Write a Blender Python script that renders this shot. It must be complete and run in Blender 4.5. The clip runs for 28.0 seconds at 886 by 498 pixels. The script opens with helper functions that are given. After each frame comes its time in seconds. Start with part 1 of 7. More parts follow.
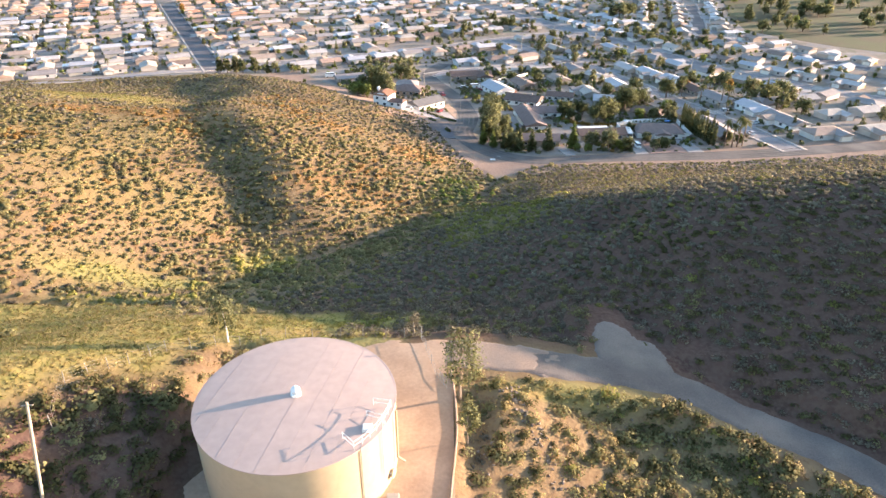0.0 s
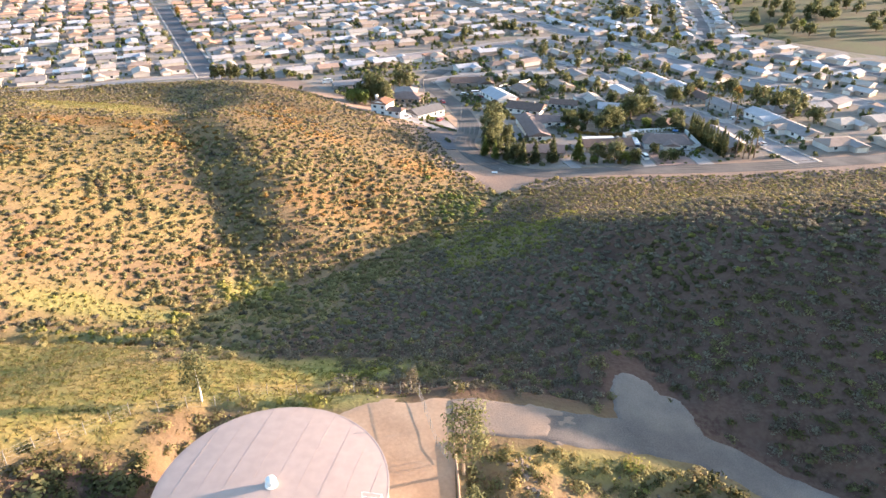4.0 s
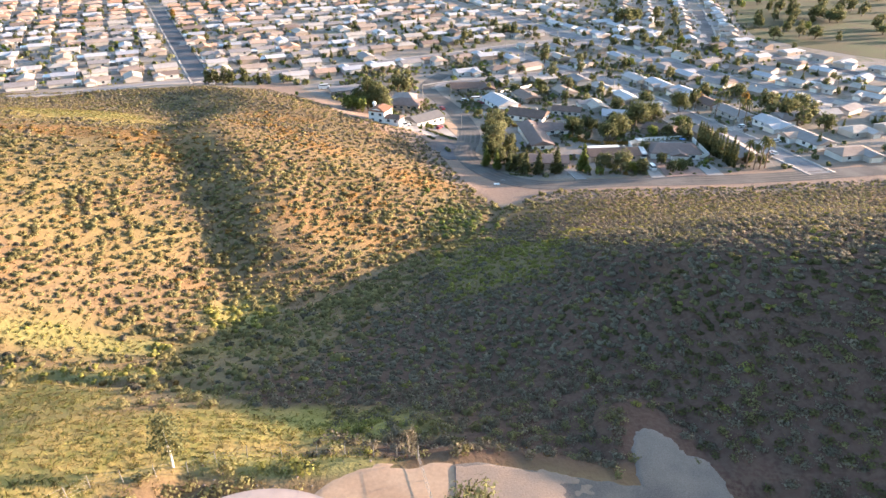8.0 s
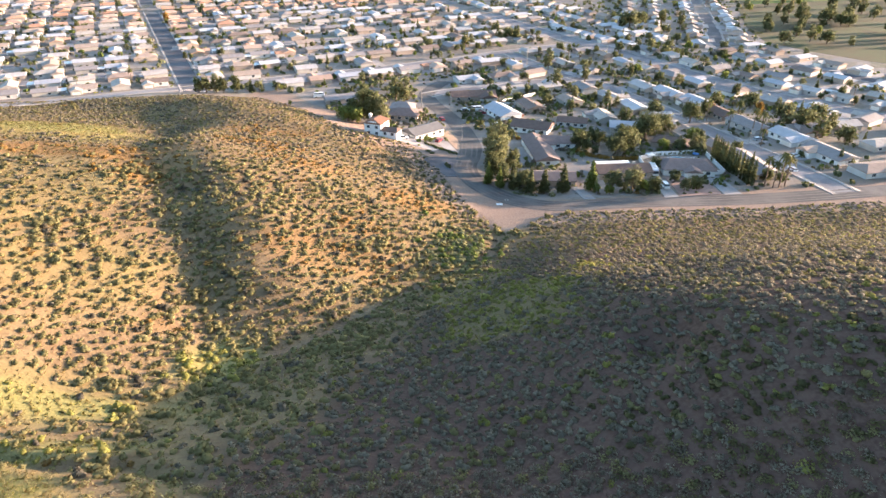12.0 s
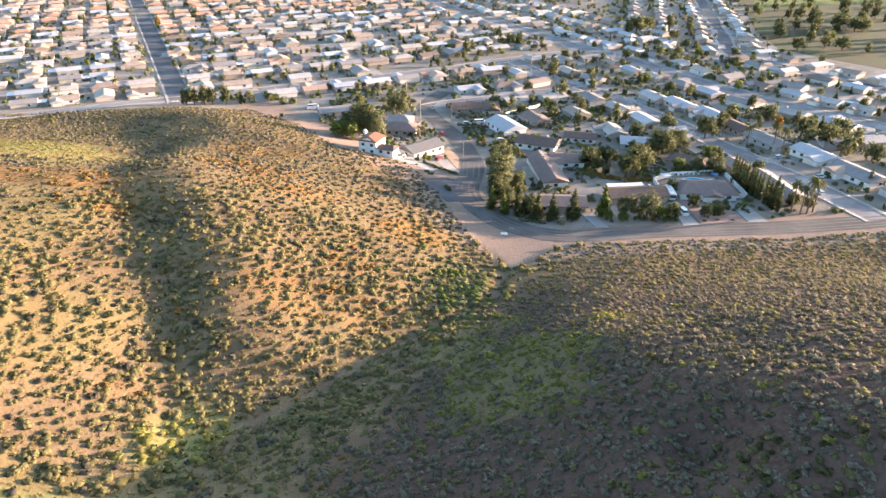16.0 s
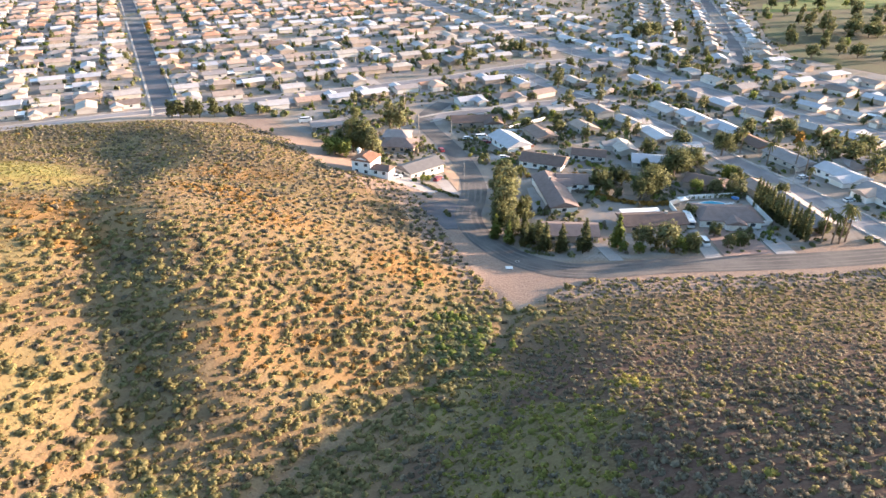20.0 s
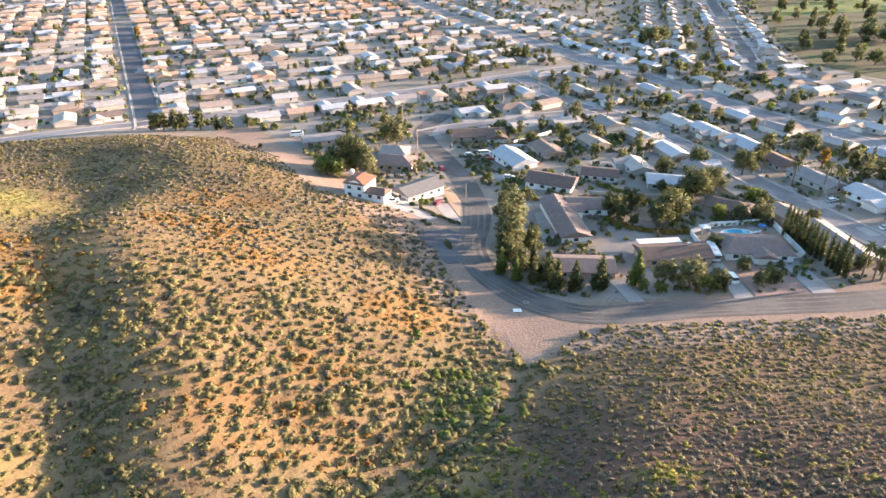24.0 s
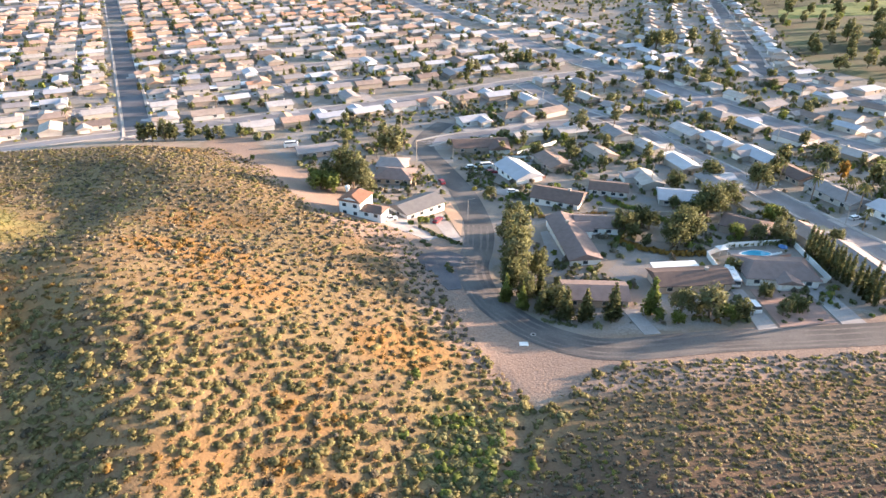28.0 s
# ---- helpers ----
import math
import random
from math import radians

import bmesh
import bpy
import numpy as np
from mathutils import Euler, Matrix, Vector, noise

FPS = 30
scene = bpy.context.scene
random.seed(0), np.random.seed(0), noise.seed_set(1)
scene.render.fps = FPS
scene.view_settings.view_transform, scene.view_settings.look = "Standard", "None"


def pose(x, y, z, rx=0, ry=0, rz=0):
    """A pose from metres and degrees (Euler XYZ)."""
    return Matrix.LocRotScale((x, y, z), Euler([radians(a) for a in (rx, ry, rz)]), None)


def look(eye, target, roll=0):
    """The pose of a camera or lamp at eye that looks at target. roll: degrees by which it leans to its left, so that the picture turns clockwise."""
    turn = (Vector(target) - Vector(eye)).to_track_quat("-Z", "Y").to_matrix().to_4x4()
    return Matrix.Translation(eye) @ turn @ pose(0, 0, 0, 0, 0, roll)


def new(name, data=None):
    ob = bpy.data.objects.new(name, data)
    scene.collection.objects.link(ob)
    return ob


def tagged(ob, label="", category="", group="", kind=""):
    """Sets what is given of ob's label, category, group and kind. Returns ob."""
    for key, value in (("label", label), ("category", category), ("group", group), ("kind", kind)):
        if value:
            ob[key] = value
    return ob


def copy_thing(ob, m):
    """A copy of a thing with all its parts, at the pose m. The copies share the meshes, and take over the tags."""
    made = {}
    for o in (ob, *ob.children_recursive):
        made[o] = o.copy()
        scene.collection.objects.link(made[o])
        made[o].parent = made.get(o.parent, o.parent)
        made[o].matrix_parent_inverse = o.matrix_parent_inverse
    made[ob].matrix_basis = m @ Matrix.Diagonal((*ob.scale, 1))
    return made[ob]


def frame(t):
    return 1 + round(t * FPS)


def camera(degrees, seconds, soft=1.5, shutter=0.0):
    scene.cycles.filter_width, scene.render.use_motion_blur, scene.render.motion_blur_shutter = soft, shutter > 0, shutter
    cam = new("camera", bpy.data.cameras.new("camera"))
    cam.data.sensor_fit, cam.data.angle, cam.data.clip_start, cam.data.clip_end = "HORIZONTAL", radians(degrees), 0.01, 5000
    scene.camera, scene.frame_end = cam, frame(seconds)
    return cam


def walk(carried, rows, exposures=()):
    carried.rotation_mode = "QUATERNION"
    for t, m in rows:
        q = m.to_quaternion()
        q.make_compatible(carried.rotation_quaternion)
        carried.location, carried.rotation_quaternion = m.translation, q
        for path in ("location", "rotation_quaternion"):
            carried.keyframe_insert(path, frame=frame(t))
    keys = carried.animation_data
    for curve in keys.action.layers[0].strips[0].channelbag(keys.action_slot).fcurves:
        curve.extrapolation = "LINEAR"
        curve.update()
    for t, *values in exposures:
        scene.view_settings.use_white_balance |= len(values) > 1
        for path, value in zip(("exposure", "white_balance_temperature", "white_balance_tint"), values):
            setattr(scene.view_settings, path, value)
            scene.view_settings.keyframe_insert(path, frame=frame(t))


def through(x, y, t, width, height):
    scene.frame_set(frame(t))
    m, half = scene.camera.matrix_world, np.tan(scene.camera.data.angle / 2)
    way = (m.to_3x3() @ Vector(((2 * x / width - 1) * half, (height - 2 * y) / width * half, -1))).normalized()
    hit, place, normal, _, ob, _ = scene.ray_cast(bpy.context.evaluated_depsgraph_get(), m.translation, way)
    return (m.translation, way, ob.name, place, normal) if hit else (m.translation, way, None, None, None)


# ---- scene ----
cam = camera(67.65, 28.0)
PATH = [
    (0.0, pose(0.98, 0.00, 100.00, 61.18, 0.00, -0.06)),
    (1.0, pose(0.94, 3.42, 99.97, 61.20, 0.00, -0.09)),
    (2.0, pose(0.89, 6.68, 100.07, 61.22, 0.00, -0.09)),
    (3.0, pose(0.87, 9.63, 100.14, 61.24, 0.00, -0.08)),
    (3.5, pose(0.88, 11.13, 100.16, 61.25, 0.00, -0.08)),
    (5.5, pose(0.90, 16.56, 100.24, 61.28, 0.00, -0.08)),
    (6.0, pose(0.86, 17.87, 100.27, 61.29, 0.00, -0.09)),
    (7.0, pose(0.73, 20.62, 100.29, 61.31, 0.00, -0.12)),
    (8.0, pose(0.64, 23.75, 100.27, 61.29, 0.00, -0.15)),
    (9.0, pose(0.64, 26.78, 100.19, 61.28, 0.00, -0.14)),
    (10.0, pose(0.83, 31.27, 100.20, 61.26, 0.00, -0.13)),
    (11.0, pose(1.01, 36.71, 100.31, 61.26, 0.00, -0.11)),
    (11.5, pose(1.08, 39.37, 100.38, 61.27, 0.00, -0.10)),
    (13.5, pose(1.28, 50.06, 100.67, 61.26, 0.00, -0.06)),
    (14.0, pose(1.32, 52.79, 100.72, 61.27, 0.00, -0.05)),
    (15.0, pose(1.43, 58.37, 100.74, 61.28, 0.00, -0.04)),
    (16.0, pose(1.52, 64.12, 100.71, 61.29, 0.00, -0.03)),
    (17.0, pose(1.62, 69.71, 100.67, 61.34, 0.00, -0.03)),
    (18.0, pose(1.71, 74.96, 100.60, 61.38, 0.00, -0.02)),
    (19.0, pose(1.82, 80.28, 100.54, 61.41, 0.00, -0.01)),
    (20.0, pose(1.93, 85.90, 100.50, 61.40, 0.00, 0.01)),
    (21.0, pose(2.01, 91.56, 100.47, 61.37, 0.00, -0.01)),
    (21.5, pose(2.00, 94.42, 100.48, 61.38, 0.00, -0.01)),
    (23.5, pose(1.77, 106.17, 100.48, 61.36, 0.00, -0.03)),
    (24.0, pose(1.69, 108.99, 100.48, 61.36, 0.00, -0.03)),
    (25.0, pose(1.60, 114.16, 100.48, 61.39, 0.00, -0.05)),
    (26.0, pose(1.58, 118.05, 100.43, 61.41, 0.00, -0.02)),
    (27.0, pose(1.60, 121.00, 100.34, 61.41, 0.00, -0.02)),
    (28.0, pose(1.57, 123.89, 100.27, 61.41, 0.00, -0.01)),
]
walk(cam, PATH)

# ---- light ----
SUN_EL, SUN_AZ = 7.87, 75.3          # degrees above the horizon; clockwise from ahead
sun_way = Vector((math.sin(radians(SUN_AZ)) * math.cos(radians(SUN_EL)), math.cos(radians(SUN_AZ)) * math.cos(radians(SUN_EL)), math.sin(radians(SUN_EL))))
world = bpy.data.worlds.new("world")
scene.world = world
world.use_nodes = True
wn = world.node_tree
sky = wn.nodes.new("ShaderNodeTexSky")
sky.sky_type, sky.sun_disc = "NISHITA", False
sky.sun_elevation, sky.sun_rotation = radians(SUN_EL), radians(SUN_AZ)
sky.dust_density, sky.ozone_density = 1.4, 1.9
wn.nodes["Background"].inputs["Strength"].default_value = 0.123
wn.links.new(sky.outputs[0], wn.nodes["Background"].inputs["Color"])
lamp = bpy.data.lights.new("sun", "SUN")
lamp.energy, lamp.angle, lamp.color = 4.1, radians(0.6), (1.0, 0.72, 0.55)
sun = new("sun", lamp)
sun.matrix_world = look(sun_way * 900, (0, 0, 0))
scene.view_settings.exposure = 2.53


# ---- materials ----
def mat(name, color, rough=0.85, var=0.2, scale=1.0, bump=0.3, metal=0.0, palette=None, second=None, amount=0.5, scale2=None, world_space=False, dist=0.05, spec=0.3, tint=False):
    """A worn surface: grain and stains round one colour, or round a palette that differs from object to object."""
    m = bpy.data.materials.new(name)
    m.use_nodes = True
    nt = m.node_tree
    b = nt.nodes["Principled BSDF"]
    b.inputs["Roughness"].default_value = rough
    b.inputs["Metallic"].default_value = metal
    b.inputs["Specular IOR Level"].default_value = spec
    if world_space:
        co = nt.nodes.new("ShaderNodeNewGeometry").outputs["Position"]
    else:
        co = nt.nodes.new("ShaderNodeTexCoord").outputs["Object"]
    fine = nt.nodes.new("ShaderNodeTexNoise")
    fine.inputs["Scale"].default_value, fine.inputs["Detail"].default_value = scale * 4, 5
    wide = nt.nodes.new("ShaderNodeTexNoise")
    wide.inputs["Scale"].default_value, wide.inputs["Detail"].default_value = (scale2 or scale * 0.35), 4
    nt.links.new(co, fine.inputs["Vector"])
    nt.links.new(co, wide.inputs["Vector"])
    if palette:
        info = nt.nodes.new("ShaderNodeObjectInfo")
        ramp = nt.nodes.new("ShaderNodeValToRGB")
        ramp.color_ramp.interpolation = "CONSTANT"
        while len(ramp.color_ramp.elements) < len(palette):
            ramp.color_ramp.elements.new(0.5)
        for i, c in enumerate(palette):
            ramp.color_ramp.elements[i].position = i / len(palette)
            ramp.color_ramp.elements[i].color = (*c, 1)
        nt.links.new(info.outputs["Random"], ramp.inputs[0])
        basec = ramp.outputs[0]
    else:
        rgb = nt.nodes.new("ShaderNodeRGB")
        rgb.outputs[0].default_value = (*color, 1)
        basec = rgb.outputs[0]
    if second:
        mix2 = nt.nodes.new("ShaderNodeMix")
        mix2.data_type = "RGBA"
        cr = nt.nodes.new("ShaderNodeMapRange")
        cr.inputs["From Min"].default_value, cr.inputs["From Max"].default_value = 0.42, 0.6
        cr.inputs["To Max"].default_value = amount
        nt.links.new(wide.outputs["Fac"], cr.inputs["Value"])
        nt.links.new(cr.outputs[0], mix2.inputs["Factor"])
        nt.links.new(basec, mix2.inputs["A"])
        mix2.inputs["B"].default_value = (*second, 1)
        basec = mix2.outputs["Result"]
    # grain: value swings by +-var at two scales
    add = nt.nodes.new("ShaderNodeMath")
    add.operation = "ADD"
    nt.links.new(fine.outputs["Fac"], add.inputs[0])
    nt.links.new(wide.outputs["Fac"], add.inputs[1])
    rng = nt.nodes.new("ShaderNodeMapRange")
    rng.inputs["From Min"].default_value, rng.inputs["From Max"].default_value = 0.7, 1.3
    rng.inputs["To Min"].default_value, rng.inputs["To Max"].default_value = 1 - var, 1 + var
    nt.links.new(add.outputs[0], rng.inputs["Value"])
    hsv = nt.nodes.new("ShaderNodeHueSaturation")
    nt.links.new(basec, hsv.inputs["Color"])
    nt.links.new(rng.outputs[0], hsv.inputs["Value"])
    if tint:
        at = nt.nodes.new("ShaderNodeAttribute")
        at.attribute_name = "tint"
        mul = nt.nodes.new("ShaderNodeMath")
        mul.operation = "MULTIPLY"
        nt.links.new(rng.outputs[0], mul.inputs[0])
        nt.links.new(at.outputs["Fac"], mul.inputs[1])
        nt.links.new(mul.outputs[0], hsv.inputs["Value"])
    nt.links.new(hsv.outputs[0], b.inputs["Base Color"])
    if bump:
        bp = nt.nodes.new("ShaderNodeBump")
        bp.inputs["Strength"].default_value, bp.inputs["Distance"].default_value = bump, dist
        nt.links.new(fine.outputs["Fac"], bp.inputs["Height"])
        nt.links.new(bp.outputs[0], b.inputs["Normal"])
    return m


def leaf_mat(name, dark, light, rough=0.8, through=0.35):
    """Foliage: two greens that differ from plant to plant and from leaf to leaf, with light passing through the leaves."""
    m = bpy.data.materials.new(name)
    m.use_nodes = True
    nt = m.node_tree
    b = nt.nodes["Principled BSDF"]
    b.inputs["Roughness"].default_value, b.inputs["Specular IOR Level"].default_value = rough, 0.15
    geo, info = nt.nodes.new("ShaderNodeNewGeometry"), nt.nodes.new("ShaderNodeObjectInfo")
    at = nt.nodes.new("ShaderNodeAttribute")
    at.attribute_name = "tint"
    s = nt.nodes.new("ShaderNodeMath")
    s.operation = "MULTIPLY_ADD"
    nt.links.new(geo.outputs["Random Per Island"], s.inputs[0])
    s.inputs[1].default_value = 0.22
    s2 = nt.nodes.new("ShaderNodeMath")
    s2.operation = "MULTIPLY"
    nt.links.new(info.outputs["Random"], s2.inputs[0])
    s2.inputs[1].default_value = 0.3
    nt.links.new(s2.outputs[0], s.inputs[2])
    s3 = nt.nodes.new("ShaderNodeMath")
    s3.operation = "ADD"
    nt.links.new(s.outputs[0], s3.inputs[0])
    nt.links.new(at.outputs["Fac"], s3.inputs[1])
    mx = nt.nodes.new("ShaderNodeMix")
    mx.data_type = "RGBA"
    nt.links.new(s3.outputs[0], mx.inputs["Factor"])
    mx.inputs["A"].default_value, mx.inputs["B"].default_value = (*dark, 1), (*light, 1)
    nt.links.new(mx.outputs["Result"], b.inputs["Base Color"])
    tr = nt.nodes.new("ShaderNodeBsdfTranslucent")
    nt.links.new(mx.outputs["Result"], tr.inputs["Color"])
    ms = nt.nodes.new("ShaderNodeMixShader")
    ms.inputs[0].default_value = through
    nt.links.new(b.outputs[0], ms.inputs[1])
    nt.links.new(tr.outputs[0], ms.inputs[2])
    nt.links.new(ms.outputs[0], nt.nodes["Material Output"].inputs["Surface"])
    return m


ASPHALT = mat("asphalt", (0.085, 0.083, 0.095), 0.8, 0.25, 0.6, 0.2, second=(0.13, 0.125, 0.135), scale2=0.06, amount=0.8, world_space=True)
OLD_ASPHALT = mat("old_asphalt", (0.185, 0.178, 0.19), 0.8, 0.2, 0.6, 0.2, second=(0.24, 0.228, 0.235), scale2=0.08, amount=0.8, world_space=True)
DUSTY_ASPHALT = mat("dusty_asphalt", (0.095, 0.088, 0.086), 0.85, 0.22, 0.6, 0.2, second=(0.15, 0.135, 0.125), scale2=0.07, amount=0.9, world_space=True)
TYRE_DUST = mat("tyre_dust", (0.19, 0.17, 0.155), 0.9, 0.3, 0.5, 0.15, second=(0.12, 0.11, 0.104), scale2=0.1, amount=0.9, world_space=True)
CONCRETE = mat("concrete", (0.33, 0.305, 0.29), 0.85, 0.15, 0.5, 0.2, second=(0.38, 0.35, 0.33), world_space=True)
KERB = mat("kerb_concrete", (0.34, 0.32, 0.29), 0.85, 0.12, 0.5, 0.2, world_space=True)
GRAVEL = mat("gravel", (0.15, 0.132, 0.122), 0.95, 0.3, 1.6, 0.9, second=(0.215, 0.18, 0.15), scale2=0.12, world_space=True)
SAND = mat("packed_sand", (0.4, 0.275, 0.19), 0.95, 0.15, 0.5, 0.4, second=(0.45, 0.33, 0.235), scale2=0.15, world_space=True)
TANK_ROOF = mat("tank_roof_paint", (0.475, 0.37, 0.33), 0.6, 0.08, 0.25, 0.08, second=(0.43, 0.325, 0.28), scale2=0.1, amount=0.6)
TANK_WALL = mat("tank_wall_paint", (0.45, 0.365, 0.25), 0.55, 0.07, 0.3, 0.06, second=(0.44, 0.36, 0.255), scale2=0.2, amount=0.5)
STEEL = mat("galvanised_steel", (0.33, 0.32, 0.3), 0.55, 0.12, 2.0, 0.1, metal=0.3)
WOOD_GREY = mat("weathered_wood", (0.42, 0.36, 0.29), 0.9, 0.25, 3.0, 0.4)
BARK = mat("bark", (0.22, 0.16, 0.12), 0.95, 0.3, 3.0, 0.6)
PALE_BARK = mat("pale_bark", (0.36, 0.28, 0.21), 0.9, 0.25, 2.0, 0.4)
ROCK = mat("rock", (0.3, 0.26, 0.24), 0.9, 0.3, 1.5, 0.5, palette=[(0.2, 0.16, 0.13), (0.26, 0.21, 0.17), (0.15, 0.125, 0.11), (0.29, 0.23, 0.18)])
WALLS = mat("stucco", (0.7, 0.66, 0.6), 0.9, 0.1, 1.0, 0.2, palette=[(0.46, 0.435, 0.41), (0.4, 0.34, 0.29), (0.56, 0.545, 0.53), (0.36, 0.295, 0.25), (0.43, 0.4, 0.36)])
WHITE = mat("white_paint", (0.8, 0.79, 0.77), 0.7, 0.06, 1.0, 0.1)
TAN_STUCCO = mat("tan_stucco", (0.5, 0.38, 0.3), 0.9, 0.1, 1.0, 0.2)
ROOFS = mat("shingle_roof", (0.4, 0.36, 0.32), 0.9, 0.18, 1.0, 0.5, palette=[(0.27, 0.245, 0.24), (0.4, 0.365, 0.345), (0.32, 0.245, 0.205), (0.45, 0.42, 0.41), (0.22, 0.165, 0.14), (0.37, 0.29, 0.24), (0.42, 0.375, 0.335)])
PALE_ROOFS = mat("pale_roof", (0.6, 0.58, 0.56), 0.85, 0.12, 1.0, 0.4, palette=[(0.45, 0.45, 0.477), (0.378, 0.387, 0.423), (0.495, 0.495, 0.513), (0.288, 0.261, 0.257), (0.414, 0.423, 0.459)])
RED_ROOFS = mat("clay_tile_roof", (0.45, 0.22, 0.14), 0.85, 0.2, 1.5, 0.6, palette=[(0.48, 0.26, 0.17), (0.52, 0.31, 0.21), (0.44, 0.3, 0.23), (0.5, 0.36, 0.28)])
GREY_ROOF = mat("grey_shingle", (0.17, 0.165, 0.165), 0.9, 0.15, 1.5, 0.5)
BROWN_ROOF = mat("brown_shingle", (0.15, 0.105, 0.09), 0.9, 0.18, 1.5, 0.5)
MAUVE_ROOF = mat("mauve_shingle", (0.22, 0.165, 0.15), 0.9, 0.18, 1.5, 0.5)
RUST_TILE = mat("rust_tile", (0.23, 0.12, 0.08), 0.85, 0.2, 2.0, 0.5)
GLASS = mat("window_glass", (0.05, 0.06, 0.07), 0.08, 0.1, 1.0, 0.0, spec=0.6)
DOOR_PAINT = mat("garage_door_paint", (0.7, 0.67, 0.62), 0.6, 0.06, 1.0, 0.1)
POOL = mat("pool_water", (0.08, 0.4, 0.55), 0.08, 0.12, 1.0, 0.15, spec=0.5)
CAR_PAINT = mat("car_paint", (0.7, 0.7, 0.7), 0.3, 0.03, 1.0, 0.0, palette=[(0.78, 0.78, 0.78), (0.08, 0.08, 0.09), (0.4, 0.41, 0.43), (0.35, 0.05, 0.05), (0.75, 0.75, 0.76), (0.1, 0.16, 0.3)], spec=0.5)
CAR_WHITE = mat("white_car_paint", (0.8, 0.8, 0.8), 0.3, 0.03, 1.0, 0.0, spec=0.5)
CAR_RED = mat("dark_red_car_paint", (0.3, 0.03, 0.04), 0.3, 0.03, 1.0, 0.0, spec=0.5)
RUBBER = mat("rubber", (0.03, 0.03, 0.03), 0.8, 0.1, 1.0, 0.0)
BLOCK = mat("block_wall", (0.45, 0.4, 0.35), 0.9, 0.15, 1.0, 0.3)
LAWN = mat("lawn", (0.13, 0.17, 0.04), 0.95, 0.25, 1.0, 0.5, second=(0.2, 0.2, 0.06), scale2=0.05, world_space=True)
YARD_GRAVEL = mat("yard_gravel", (0.4, 0.34, 0.28), 0.95, 0.15, 1.0, 0.4, palette=[(0.37, 0.33, 0.305), (0.33, 0.31, 0.305), (0.34, 0.28, 0.24), (0.41, 0.385, 0.375), (0.24, 0.235, 0.17)])
SAGE = leaf_mat("sage_leaves", (0.17, 0.153, 0.067), (0.4, 0.368, 0.178), through=0.5)
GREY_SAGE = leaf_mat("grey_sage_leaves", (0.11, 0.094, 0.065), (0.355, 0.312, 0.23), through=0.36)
DARK_SAGE = leaf_mat("dark_sage_leaves", (0.07, 0.067, 0.028), (0.22, 0.205, 0.085), through=0.34)
MUSTARD = leaf_mat("mustard_leaves", (0.23, 0.225, 0.06), (0.4, 0.385, 0.12), through=0.45)
ORANGE_BUSH = leaf_mat("dry_orange_stems", (0.2, 0.12, 0.038), (0.38, 0.235, 0.075), through=0.35)
STRAW = leaf_mat("straw_grass", (0.31, 0.24, 0.1), (0.5, 0.405, 0.205), through=0.5)
TREE_GREEN = leaf_mat("tree_leaves", (0.07, 0.082, 0.036), (0.24, 0.25, 0.115), through=0.36)
OLIVE = leaf_mat("olive_leaves", (0.11, 0.12, 0.055), (0.31, 0.31, 0.16), through=0.36)
BRIGHT = leaf_mat("bright_leaves", (0.11, 0.145, 0.035), (0.31, 0.345, 0.1), through=0.42)
AUTUMN = leaf_mat("autumn_leaves", (0.2, 0.12, 0.03), (0.4, 0.24, 0.06))
PALM_LEAF = leaf_mat("palm_fronds", (0.05, 0.06, 0.02), (0.2, 0.19, 0.07))


# ---- shapes ----
def part(name, bm, material, parent=None, label=""):
    """Links a bmesh as one mesh object, under a thing or a part."""
    me = bpy.data.meshes.new(name)
    bm.to_mesh(me)
    bm.free()
    if material:
        me.materials.append(material)
    ob = new(name, me)
    if parent:
        ob.parent = parent
    if label:
        ob["label"] = label
    return ob


def raw(name, verts, faces, material, parent=None, tint=None, smooth=False, normals=None):
    me = bpy.data.meshes.new(name)
    verts, faces = np.asarray(verts, np.float32), np.asarray(faces, np.int32)
    n = faces.shape[1]
    me.vertices.add(len(verts))
    me.vertices.foreach_set("co", verts.ravel())
    me.loops.add(faces.size)
    me.loops.foreach_set("vertex_index", faces.ravel())
    me.polygons.add(len(faces))
    me.polygons.foreach_set("loop_start", np.arange(len(faces), dtype=np.int32) * n)
    me.polygons.foreach_set("loop_total", np.full(len(faces), n, np.int32))
    if smooth:
        me.polygons.foreach_set("use_smooth", np.ones(len(faces), bool))
    me.update(calc_edges=True)
    if tint is not None:
        me.attributes.new("tint", "FLOAT", "POINT").data.foreach_set("value", np.asarray(tint, np.float32))
    if normals is not None:
        me.normals_split_custom_set_from_vertices(np.asarray(normals, np.float32))
    if material:
        me.materials.append(material)
    ob = new(name, me)
    if parent:
        ob.parent = parent
    return ob


def box(bm, x0, x1, y0, y1, z0, z1, bevel=0.0):
    m = Matrix.Translation(((x0 + x1) / 2, (y0 + y1) / 2, (z0 + z1) / 2)) @ Matrix.Diagonal((x1 - x0, y1 - y0, z1 - z0, 1))
    vs = bmesh.ops.create_cube(bm, size=1, matrix=m)["verts"]
    if bevel:
        bmesh.ops.bevel(bm, geom=list({e for v in vs for e in v.link_edges}), offset=bevel, segments=1, affect="EDGES")
    return bm


